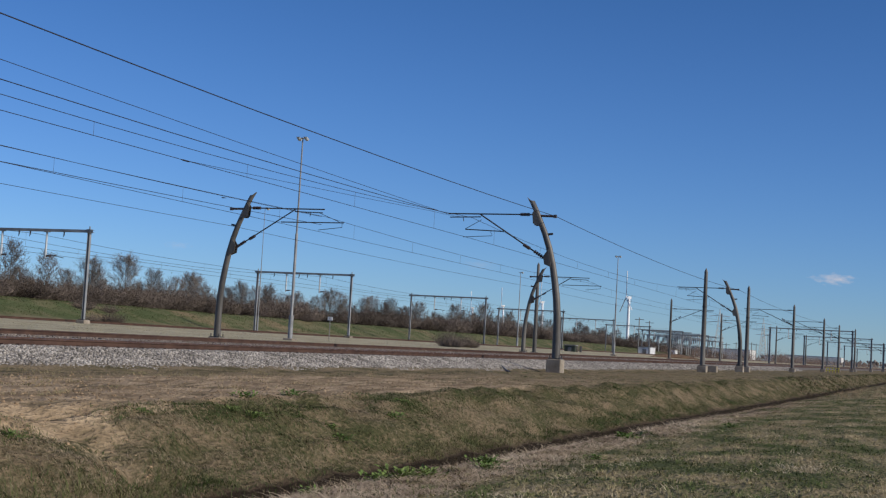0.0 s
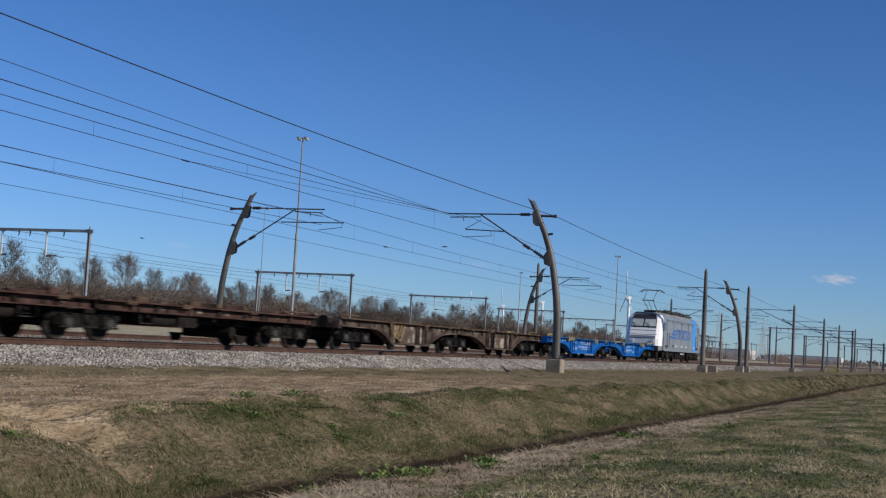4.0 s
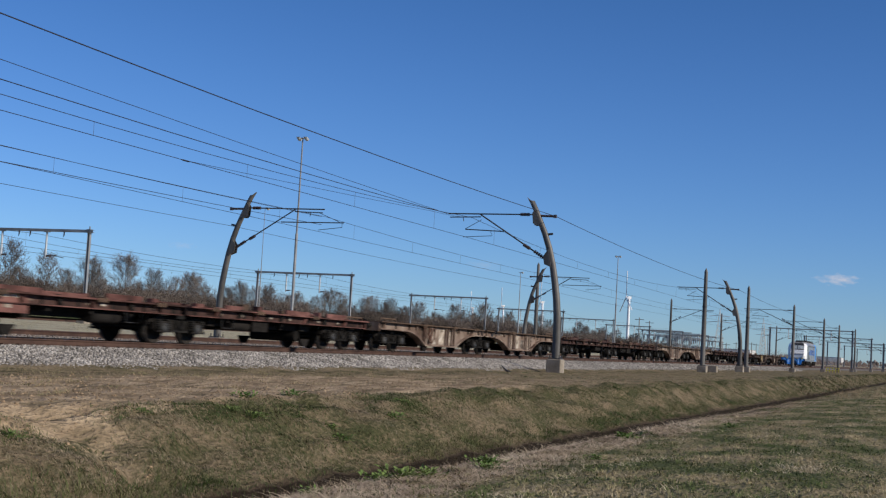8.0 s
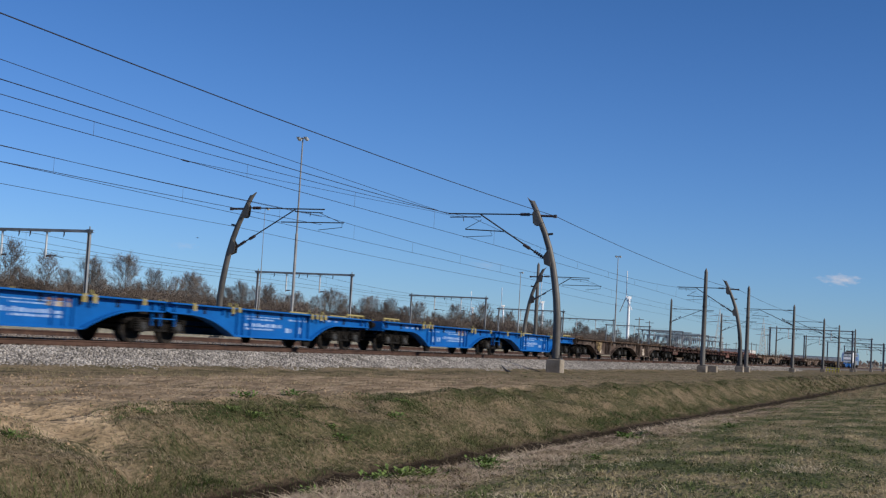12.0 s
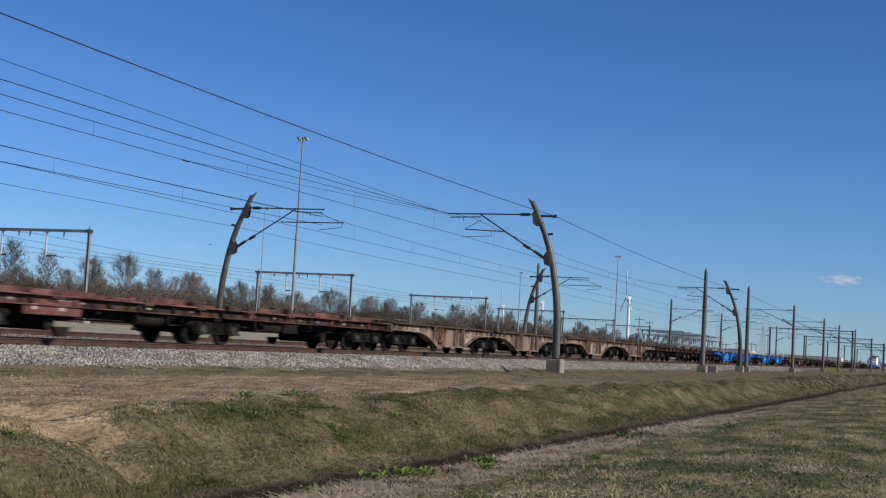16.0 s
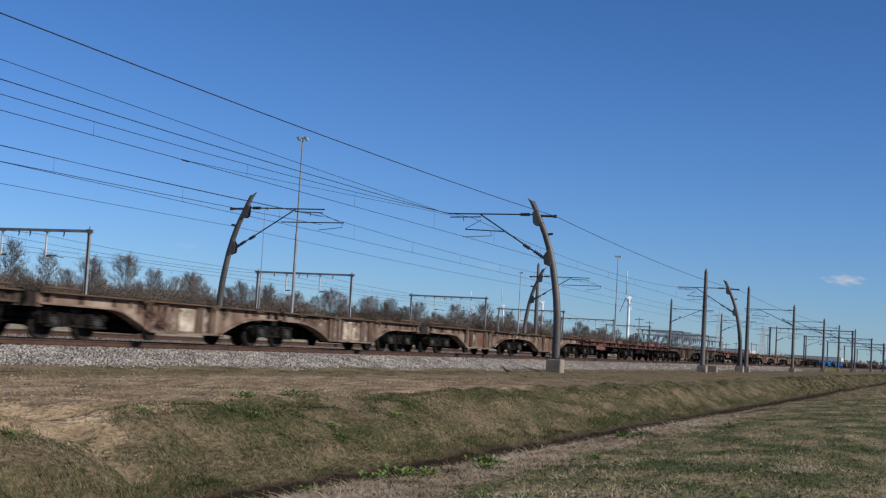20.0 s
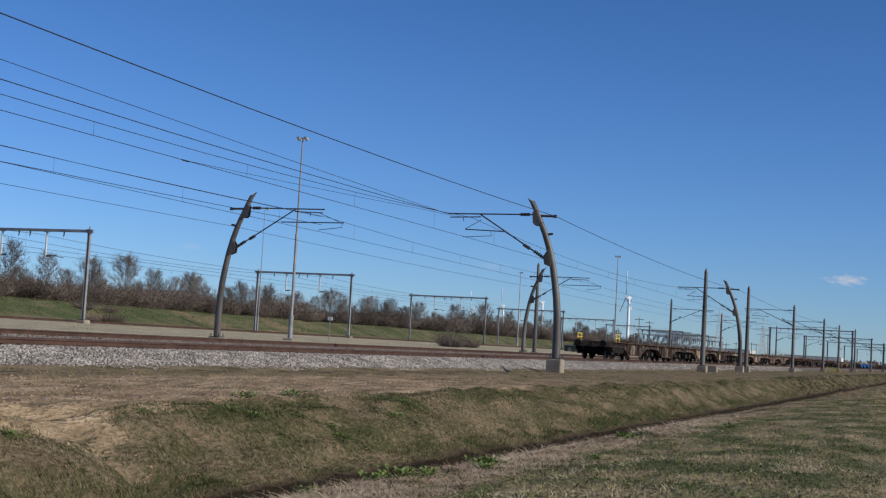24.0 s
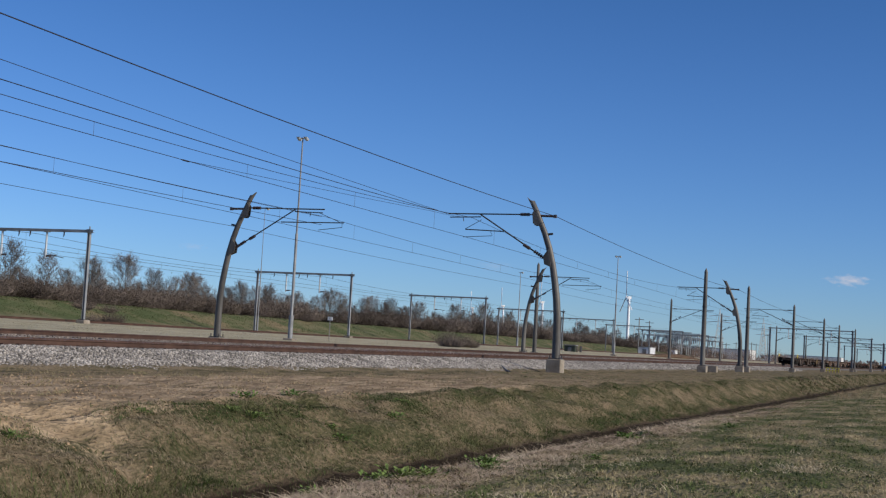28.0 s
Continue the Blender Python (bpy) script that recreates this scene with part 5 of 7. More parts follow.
LOCO = locomotive()
PROTO = {
    "blue": wagon("articulated_wagon", "bright blue articulated container wagon with yellow fittings, empty", 14.75, "belly", WBLUE, 1),
    "brown": wagon("articulated_wagon", "rusty brown articulated container wagon with faded panels, empty", 13.3, "belly", WBROWN, 2),
    "beige": wagon("articulated_wagon", "rust-streaked beige articulated container wagon, empty", 13.15, "belly", WBEIGE, 3),
    "dark": wagon("flat_wagon", "dirty dark brown-red flat container wagon with open running gear, empty", 13.5, "flat", WREDDARK, 5),
    "red": wagon("flat_wagon", "dirty red-oxide flat container wagon with open running gear, empty", 13.5, "flat", WRED, 4),
}
def dress(w, half, tone, seed):
    """Weathered panels, plates and stencils on the side sills of a bellied wagon, different on each wagon."""
    r = random.Random(seed)
    c0, c1 = 4.0, half - 5.4
    wide = c1 - c0
    pick = {"white": (PATCHWHITE, PATCHWHITE, PATCHPEEL), "rust": (PATCHRUST, PATCHPEEL, PATCHRUST), "plain": (None, PATCHRUST, None), "mixed": (PATCHWHITE, PATCHPEEL, None), "peel": (PATCHPEEL, PATCHPEEL, None)}[tone]
    for s in (-1, 1):
        for out in (-1, 1):
            y = out * 1.22

            def plate(name, k0, k1, z0, z1, t, mat, label=""):
                part(name, Shape().box(*sorted((s * (c0 + k0 * wide), s * (c0 + k1 * wide))), *sorted((y - out * 0.01, y + out * t)), z0, z1), mat, w, label)
            spans = [(0.015, 0.06), (0.10, 0.18), (0.30, r.uniform(0.42, 0.55)), (0.56, 0.72), (0.83, 0.915)]
            for k0, k1 in spans:
                mat = pick[r.randrange(3)]
                if mat is not None:
                    plate("faded_panel", k0, k1, 0.40, r.choice((0.86, 1.09, 1.09)), 0.006, mat, "faded painted panel")
            k = 0.32
            while k < 0.7:                                       # worn stencil rows
                q = r.uniform(0.015, 0.04)
                if r.random() < 0.35:
                    plate("stencil_mark", k, k + q, *((0.96, 1.02) if r.random() < 0.6 else (0.66, 0.74)), 0.010, PATCHPEEL)
                k += q + 0.015
            if s < 0 and tone in ("mixed", "white", "plain"):
                for k in range(3):
                    x0, x1 = -half + 5.2 + 0.28 * k, -half + 6.0 + 0.3 * k
                    loop = [(x0 + (x1 - x0) * i / 8, out * 1.38, 1.1 - (0.45 + 0.1 * k) * math.sin(math.pi * i / 8)) for i in range(9)]
                    part("slack_strap", Shape().tube(loop, 0.022, 5), STRAPTAN if tone == "mixed" else PATCHRUST, w, "loose strap hanging in loops")
            for k in (-0.2, 1.06):
                if r.random() < 0.7:
                    plate("data_plate", k, k + 0.06, 0.80, 1.04, 0.012, r.choice((DECKRUST, PATCHPEEL, DECKRUST)), "small rusty data plate")
            k = -0.6
            while k < -0.1:                                      # short marks over the bogie arch
                if r.random() < 0.5:
                    plate("stencil_mark", k, k + 0.035, 1.0, 1.07, 0.008, PATCHPEEL)
                k += 0.07


# kind, distance of each wagon's ends behind the locomotive's front, and the wear of its panels
CONSIST = [("blue", 18.9, 48.6, ""), ("brown", 48.6, 76.0, "mixed"), ("dark", 76.0, 104.0, ""), ("beige", 104.0, 130.4, "peel"), ("dark", 130.4, 157.3, ""), ("beige", 157.3, 183.8, "white"), ("red", 183.6, 210.9, ""), ("dark", 210.8, 238.0, ""),
           ("brown", 238.6, 264.3, "mixed"), ("blue", 264.3, 294.0, ""), ("blue", 294.0, 323.8, ""), ("dark", 323.8, 350.2, ""), ("beige", 350.2, 376.4, "peel"), ("beige", 376.4, 402.2, "plain"), ("red", 402.2, 428.0, ""), ("brown", 428.0, 454.6, "peel"),
           ("red", 454.6, 480.8, ""), ("beige", 480.8, 507.2, "rust"), ("beige", 507.2, 533.2, "white"), ("brown", 533.2, 559.2, "mixed"), ("brown", 559.2, 586.2, "peel")]
HALVES = {"brown": 13.3, "beige": 13.15}
WAGONS = []
for i, (kind, a, b, tone) in enumerate(CONSIST):
    last = not any(k == kind for k, *_ in CONSIST[i + 1:])
    ob = PROTO[kind] if last else copy_thing(PROTO[kind], Matrix.Identity(4))
    WAGONS.append((ob, (a + b) / 2))
    if tone:
        dress(ob, HALVES[kind], tone, 60 + i)


def tail_end(w, half):
    """Yellow handrails on the last platform of the train, and near-black plates added over its end bogie."""
    for out in (-1, 1):
        y = out * 1.34
        rail_ = thing("handrail", "", "")
        rail_.parent = w
        for x in (-half + 1.7, -half + 2.6):
            part("handrail_post", Shape().tube([(x, y, 1.18), (x, y, 1.72)], 0.035, 8), YELLOWRAIL, rail_, "yellow steel post")
        for z in (1.46, 1.70):
            part("handrail_bar", Shape().tube([(-half + 1.5, y, z), (-half + 2.8, y, z)], 0.03, 8), YELLOWRAIL, rail_, "yellow steel bar")
        part("bogie_apron", Shape().prism([(-half + 0.75, 1.14), (-half + 1.0, 0.62), (-half + 1.6, 0.45), (-half + 4.0, 0.45), (-half + 4.5, 0.8), (-half + 4.6, 1.14)], *sorted((out * 1.24, out * 1.30))), UNDER, w, "near-black plate over the end bogie")


YELLOWRAIL = material("yellow_handrail", [(0.50, 0.36, 0.03), (0.66, 0.50, 0.06)], 0.6, 0, 4, 20, 0.1)
tail_end(WAGONS[-1][0], 13.3)


def side_board(w, x0, x1, seed):
    """A deep board on the sill with worn pale marks, and short pale marks ahead of it."""
    r = random.Random(seed)
    part("side_board", Shape().box(x0, x1, -1.252, -1.21, 0.60, 1.22), WRED, w, "deep faded red side board with pale marks")
    for z in (0.68, 0.9):
        x = x0 + 0.15
        while x < x1 - 0.3:
            q = r.uniform(0.12, 0.36)
            part("marking_bar", Shape().box(x, x + q, -1.258, -1.24, z, z + r.uniform(0.08, 0.16)), PATCHPEEL, w)
            x += q + r.uniform(0.06, 0.2)
    for k in range(5):
        x = x1 + 1.3 + 0.24 * k
        part("marking_bar", Shape().box(x, x + 0.16, -1.232, -1.21, 1.02, 1.12), PATCHWHITE, w)


side_board(WAGONS[7][0], -9.5, -7.5, 3)


# ---- trees and shrubs ----
def tree_meshes(height, seed, spread=0.42):
    """Trunk with limbs, and a wide airy crown of fine bare twigs."""
    r = random.Random(seed)
    limbs, twigs = Shape(), Shape()
    shake = lambda k: Vector((r.uniform(-k, k), r.uniform(-k, k), r.uniform(-k * 0.5, k)))

    def twig(p, d, length, rad):
        side = d.cross(Vector((r.uniform(-1, 1), r.uniform(-1, 1), r.uniform(-1, 1)))).normalized() * rad
        q = p + d * length
        twigs.add([p + side, p - side, q], [(0, 1, 2)])
        return q

    def bough(p, d, length, rad, level):
        n = 4
        pts, q, dd = [p], p, d
        for i in range(n):
            dd = (dd + shake(0.22 if level else 0.06) + Vector((0, 0, 0.05))).normalized()
            q = q + dd * length / n
            pts.append(q)
        limbs.tube(pts, [rad * (1 - 0.8 * i / n) for i in range(n + 1)], 6 if level == 0 else 3, caps=False)
        along = lambda k: pts[min(n - 1, int(k * n))].lerp(pts[min(n, int(k * n) + 1)], k * n - min(n - 1, int(k * n)))
        if level == 0:
            for i in range(30):
                k = 0.26 + 0.73 * (i + r.random()) / 30
                ang = i * 2.4 + r.uniform(-0.5, 0.5)
                out = Vector((math.cos(ang), math.sin(ang), r.uniform(0.5, 1.1))).normalized()
                full = (1 - 0.96 * k) ** 0.5 * min(1.0, k / 0.35)
                bough(along(k), out, height * spread * (0.10 + 0.90 * full), rad * 0.24, 1)
        elif level == 1:
            for i in range(6):
                k = r.uniform(0.2, 1.0)
                bough(along(k), (dd + shake(1.0)).normalized(), length * r.uniform(0.3, 0.55), rad * 0.5, 2)
        for i in range((0, 7, 4)[level]):
            b = along(r.uniform(0.15, 1.0))
            td = (dd * 0.8 + shake(0.9)).normalized()
            e = twig(b, td, r.uniform(0.3, 0.7), 0.012)
            for _ in range(3):
                twig(b.lerp(e, r.uniform(0.2, 0.95)), (td + shake(0.8)).normalized(), r.uniform(0.15, 0.4), 0.010)
    bough(Vector((0, 0, -0.1)), Vector((0, 0, 1)), height * 0.95, 0.013 * height, 0)
    return limbs.mesh("trunk", [BARK]), twigs.mesh("crown", [TWIGS])


def shrub_mesh(height, seed):
    """Many stems from the ground with side twigs; a rounded, uneven outline with gaps."""
    r = random.Random(seed)
    s = Shape()
    hump = [r.uniform(0, 6.28) for _ in range(4)]
    for _ in range(330):
        a, q = r.uniform(0, 2 * math.pi), r.random() ** 0.5
        p = Vector((q * math.cos(a), q * math.sin(a), 0)) * height * 0.42
        tilt = 0.95 * q + r.uniform(-0.25, 0.25)
        d = Vector((math.cos(a) * math.sin(tilt), math.sin(a) * math.sin(tilt), math.cos(tilt)))
        h = height * (0.86 + 0.13 * math.sin(2 * a + hump[0]) * q + 0.10 * math.sin(3 * a + hump[1])) * r.uniform(0.45, 1.0) * (1 - 0.22 * q)
        for k in range(11):
            b = p + d * h * (0.08 + k / 12)
            td = (0.5 * d + Vector((r.uniform(-1, 1), r.uniform(-1, 1), r.uniform(-0.6, 0.9)))).normalized()
            side = td.cross(Vector((r.uniform(-1, 1), r.uniform(-1, 1), r.uniform(-1, 1)))).normalized() * 0.014
            e = b + td * r.uniform(0.18, 0.42)
            s.add([b + side, b - side, e], [(0, 1, 2)])
        side = Vector((0.014, 0, 0))
        s.add([p - side, p + side, p + d * h], [(0, 1, 2)])
    return s.mesh("twig_mass", [SHRUBTWIGS])


TREE_HEIGHTS = (5.2, 4.7, 5.8, 4.2, 5.0)
TREES = [tree_meshes(h, 11 + i, sp) for i, (h, sp) in enumerate(zip(TREE_HEIGHTS, (0.56, 0.50, 0.48, 0.58, 0.46)))]
SHRUBS = [shrub_mesh(h, 31 + i) for i, h in enumerate((2.3, 2.8, 1.8, 3.2))]


def plant_tree(x, y, k, scale, turn):
    t = thing("tree", "leafless young tree with fine brown twigs on the grass bank", "tree", "trees on the bank", m=pose(x, y, ground_height(x, y) - 0.05, 0, 0, turn) @ Matrix.Scale(scale, 4))
    part("trunk", TREES[k][0], BARK, t)
    part("crown", TREES[k][1], TWIGS, t, "crown of fine bare twigs")
    return t


def plant_shrub(x, y, k, scale, turn):
    t = thing("shrub", "dense leafless brown shrub on the grass bank", "shrub", "shrubs on the bank", m=pose(x, y, ground_height(x, y) - 0.05, 0, 0, turn) @ Matrix.Scale(scale, 4))
    part("twig_mass", SHRUBS[k], SHRUBTWIGS, t)
    return t


for x, top in ((95, 7.4), (104.5, 7.9), (110.2, 7.3), (117.7, 7.2), (124.0, 7.9), (129.7, 7.1), (134.5, 6.5), (137.3, 7.2), (141, 6.1), (149.8, 6.9), (157, 6.6), (174.7, 7.0), (179.8, 7.1), (189.2, 6.8), (199, 7.3), (212.3, 7.4), (229.2, 7.7), (245.7, 8.2), (262, 7.9), (285, 7.8), (318, 7.6)):
    y, k = 87 + rng.uniform(-1.0, 1.0), rng.randrange(5)
    plant_tree(x * y / 87, y, k, (top - 0.35 - ground_height(x, y)) / (0.97 * TREE_HEIGHTS[k]), rng.uniform(0, 360))
for i in range(100):
    x = 96 + 400 * (i / 100) ** 1.1 + rng.uniform(-2, 2)
    plant_tree(x, rng.uniform(90, 97), rng.randrange(5), rng.uniform(0.5, 0.82) * (1 if x < 160 else 1.12), rng.uniform(0, 360))
for i in range(330):
    x = 86 + 440 * (i / 330) ** 1.3 + rng.uniform(-1, 1)
    tall = 1.38 + 0.30 * min(1.0, max(0.0, (x - 95) / 130)) + 0.55 * noise.noise((x * 0.09, 0, 4))
    plant_shrub(x, rng.uniform(84.5, 95), rng.randrange(4), tall * rng.uniform(0.7, 1.15), rng.uniform(0, 360))
for x, y, q in ((93.5, 81.5, 0.5), (108, 80.5, 0.62), (110, 81.8, 0.7), (111.5, 80.0, 0.5), (136, 82.4, 0.55), (160, 82.2, 0.6)):      # single bushes on the slope
    plant_shrub(x, y, rng.randrange(4), q, rng.uniform(0, 360))


# ---- loose cover: stones, grass, straw, weeds ----
def cloud_mesh(name, verts, faces, mat, label, category):
    """One mesh of very many small pieces; verts (n, k, 3), faces of one piece (m, 3)."""
    n, k, _ = verts.shape
    f = np.asarray(faces)
    tris = (np.arange(n)[:, None, None] * k + f[None]).reshape(-1, 3)
    me = bpy.data.meshes.new(name)
    me.vertices.add(n * k)
    me.vertices.foreach_set("co", verts.reshape(-1).astype(np.float32))
    me.loops.add(len(tris) * 3)
    me.loops.foreach_set("vertex_index", tris.reshape(-1).astype(np.int32))
    me.polygons.add(len(tris))
    me.polygons.foreach_set("loop_start", np.arange(0, len(tris) * 3, 3, dtype=np.int32))
    me.polygons.foreach_set("loop_total", np.full(len(tris), 3, dtype=np.int32))
    me.materials.append(mat)
    me.update(calc_edges=True)
    me.validate()
    return tagged(new(name, me), label, category, kind="stuff")


nr = np.random.RandomState(5)
OCTA_V = np.array([(1, 0, 0), (-1, 0, 0), (0, 1, 0), (0, -1, 0), (0, 0, 1), (0, 0, -1)], float)
OCTA_F = [(0, 2, 4), (2, 1, 4), (1, 3, 4), (3, 0, 4), (2, 0, 5), (1, 2, 5), (3, 1, 5), (0, 3, 5)]


def stones(name, count, x0, x1, y0, y1, height, size, label, power=1.0, mat=STONE):
    x = x0 + (x1 - x0) * nr.rand(count) ** power
    y = nr.uniform(y0, y1, count)
    z = height(y) + nr.uniform(-0.012, 0.02, count)
    r = nr.uniform(size[0], size[1], count) * (1 + 0.3 * (x - x0) / (x1 - x0))
    v = OCTA_V[None] * nr.uniform(0.6, 1.25, (count, 6, 1)) * r[:, None, None]
    q = nr.normal(size=(count, 3, 3))
    q, _ = np.linalg.qr(q)
    v = np.einsum("nij,nkj->nki", q, v) * np.array((1.15, 1.0, 0.85)) + np.stack([x, y, z], -1)[:, None]
    return cloud_mesh(name, v, OCTA_F, mat, label, "ballast")


def bed(axis, z):
    return lambda y: np.interp(y, [axis - 3.95, axis - 1.75, axis + 1.75, axis + 3.0], [z - 0.72, z - 0.2, z - 0.2, z - 0.62])


stones("ballast_stone", 62000, 17, 75, 18.75, 21.72, bed(NEAR, 0), (0.025, 0.053), "loose grey and brown crushed ballast stones beside the rail", 1.3)
stones("ballast_stone", 16000, 75, 190, 18.75, 21.72, bed(NEAR, 0), (0.04, 0.07), "loose grey and brown crushed ballast stones beside the rail", 1.3)
stones("ballast_stone", 12000, 24, 120, 21.9, 25.2, bed(NEAR, 0), (0.03, 0.055), "loose rust-stained ballast stones between the rails", 1.3, RUSTSTONE)
stones("ballast_stone", 9000, 34, 150, 27.6, 30.4, bed(FAR, FAR_Z), (0.035, 0.06), "loose rust-stained ballast stones beside the far track", 1.3, RUSTSTONE)


def grass_material(name, green, dry, lo, hi, stretch=(0.45, 1, 1), scale=0.55):
    """Blades take green or dry colours in the same patches as the ground."""
    m = bpy.data.materials.new(name)
    m.use_nodes = True
    n, l = m.node_tree.nodes, m.node_tree.links
    b = n["Principled BSDF"]
    b.inputs["Roughness"].default_value, b.inputs["Specular IOR Level"].default_value = 0.8, 0.1
    g = n.new("ShaderNodeNewGeometry")
    mp = n.new("ShaderNodeMapping")
    mp.inputs["Scale"].default_value = stretch
    l.new(g.outputs["Position"], mp.inputs[0])
    t = n.new("ShaderNodeTexNoise")
    t.inputs["Scale"].default_value, t.inputs["Detail"].default_value = scale, 6
    l.new(mp.outputs[0], t.inputs["Vector"])
    add = n.new("ShaderNodeMath")
    add.operation = "MULTIPLY_ADD"
    l.new(g.outputs["Random Per Island"], add.inputs[0])
    add.inputs[1].default_value = 0.15
    l.new(t.outputs[0], add.inputs[2])
    mr = n.new("ShaderNodeMapRange")
    mr.inputs["From Min"].default_value, mr.inputs["From Max"].default_value = lo + 0.075, hi + 0.075
    l.new(add.outputs[0], mr.inputs[0])
    ramp = n.new("ShaderNodeValToRGB")
    e = ramp.color_ramp.elements
    e.new(0.5)
    for i, (q, c) in enumerate(((0.0, green), (0.55, tuple((a + d) / 2 for a, d in zip(green, dry))), (1.0, dry))):
        e[i].position, e[i].color = q, (*c, 1)
    l.new(mr.outputs[0], ramp.inputs[0])
    l.new(ramp.outputs[0], b.inputs["Base Color"])
    return m


FIELDGRASS = grass_material("field_grass", (0.082, 0.108, 0.036), (0.42, 0.345, 0.205), 0.47, 0.64, (0.5, 1, 1), 0.85)
BANKGRASS = grass_material("bank_grass", (0.064, 0.077, 0.030), (0.27, 0.214, 0.143), 0.45, 0.63, (0.35, 1, 1), 0.8)
LITTER = grass_material("dry_litter", (0.22, 0.16, 0.095), (0.43, 0.335, 0.215), 0.36, 0.64, (1, 1, 1), 1.4)
DRYVERGE = grass_material("dry_verge_grass", (0.14, 0.135, 0.055), (0.34, 0.275, 0.16), 0.34, 0.6, (1, 1, 1), 0.8)
DEADREED = grass_material("dead_reed", (0.25, 0.185, 0.125), (0.50, 0.40, 0.285), 0.36, 0.62, (1, 1, 1), 1.6)
PALEREED = grass_material("pale_reed_stalks", (0.36, 0.28, 0.19), (0.60, 0.50, 0.37), 0.36, 0.62, (1, 1, 1), 1.6)
HAY = grass_material("hanging_hay", (0.15, 0.11, 0.068), (0.34, 0.265, 0.172), 0.38, 0.64, (0.4, 1, 1), 1.2)
STRAW = grass_material("dry_straw", (0.28, 0.22, 0.135), (0.50, 0.42, 0.29), 0.4, 0.6)
WEED = grass_material("weed_leaf", (0.11, 0.175, 0.05), (0.20, 0.25, 0.085), 0.4, 0.7)
LAWNGRASS = grass_material("far_bank_grass", (0.09, 0.112, 0.05), (0.20, 0.18, 0.095), 0.48, 0.75, (1, 1, 1), 0.35)
VERGEGRASS = grass_material("verge_grass", (0.34, 0.305, 0.20), (0.46, 0.415, 0.285), 0.3, 0.6, (1, 1, 1), 0.5)
ground_z = np.vectorize(ground_height)


def blades(name, x, y, length, width, lean, mat, label, category="grass", turn=None, grow=None, hug=False):
    n = len(x)
    z = ground_z(x, y)
    h = nr.uniform(length[0], length[1], n)
    a = nr.uniform(0, 2 * np.pi, n)
    if turn is not None:
        a = turn + nr.normal(0, 0.8, n)
        h = h * grow
    k = nr.uniform(lean[0], lean[1], n)
    top = np.stack([np.cos(a) * k * h, np.sin(a) * k * h, h * np.sqrt(np.clip(1 - 0.82 * k * k, 0.02, 1))], -1)
    b = a + np.pi / 2 + nr.uniform(-0.7, 0.7, n)
    w = np.stack([np.cos(b), np.sin(b), 0 * b], -1) * nr.uniform(width[0], width[1], n)[:, None]
    p = np.stack([x, y, z - 0.01], -1)
    if hug:                                            # the tips hang down the slope
        top[:, 2] = 0.75 * top[:, 2] + 0.85 * (ground_z(x + top[:, 0], y + top[:, 1]) - z)
    mid = p + top * np.array((0.4, 0.4, 0.62))
    v = np.stack([p - w, p + w, mid - w * 0.7, mid + w * 0.7, p + top], 1)
    return cloud_mesh(name, v, [(0, 1, 3), (0, 3, 2), (2, 3, 4)], mat, label, category)


def seen_strip(n, x0, x1, y0, y1):
    """Places thinning out with distance along x."""
    x = x0 * (x1 / x0) ** nr.rand(n)
    return x, nr.uniform(y0, y1, n)


def tufts(n, per, x0, x1, y0, y1, radius, toward=None):
    """Blade places gathered in tufts, with a common lean for each tuft."""
    x, y = seen_strip(n, x0, x1, y0, y1)
    r = np.repeat(nr.uniform(radius[0], radius[1], n), per)
    a, q = nr.uniform(0, 2 * np.pi, n * per), nr.rand(n * per) ** 0.5
    return np.repeat(x, per) + np.cos(a) * q * r * (1 + np.repeat(x, per) / 22), np.repeat(y, per) + np.sin(a) * q * r, np.repeat(nr.uniform(0, 2 * np.pi, n) if toward is None else nr.normal(toward, 1.0, n), per), np.repeat(nr.uniform(0.5, 1.0, n), per)


def tufted(name, n, per, area, radius, length, width, lean, mat, label, keep=None, category="grass", toward=None, hug=False):
    x, y, a, h = tufts(n, per, *area, radius, toward)
    if keep is not None:
        k = keep(x, y)
        x, y, a, h = x[k], y[k], a[k], h[k]
    return blades(name, x, y, length, width, lean, mat, label, category, a, h, hug)


def off_path(x, y):
    return nr.rand(len(x)) > 0.97 * np.exp(-((x - 13.9) / (0.34 + 0.72 * np.clip(y - 9.5, 0, 2))) ** 4) * np.clip((y - 9.35) / 0.8, 0, 1)


def patchy(scale, level, seed):
    return lambda x, y: np.array([noise.noise((a * scale * 0.5, b * scale * 1.4, seed)) for a, b in zip(x, y)]) > level


tufted("grass", 6500, 14, (9.5, 70, -2.5, 7.3), (0.05, 0.16), (0.03, 0.10), (0.004, 0.009), (0.5, 1.05), FIELDGRASS, "short patchy green and straw-coloured field grass")
x, y = seen_strip(30000, 9.5, 75, -2.5, 7.4)
blades("grass", x, y, (0.015, 0.05), (0.003, 0.007), (0.5, 1.05), FIELDGRASS, "short patchy green and straw-coloured field grass")
tufted("grass", 900, 12, (60, 260, -4.0, 7.4), (0.2, 0.5), (0.05, 0.12), (0.01, 0.03), (0.5, 1.0), FIELDGRASS, "short patchy green and straw-coloured field grass")
tufted("grass", 13500, 14, (10, 110, 8.76, 10.95), (0.05, 0.18), (0.04, 0.11), (0.003, 0.0065), (0.8, 1.08), BANKGRASS, "rough brown and green grass tussocks on the ditch bank", off_path, hug=True)
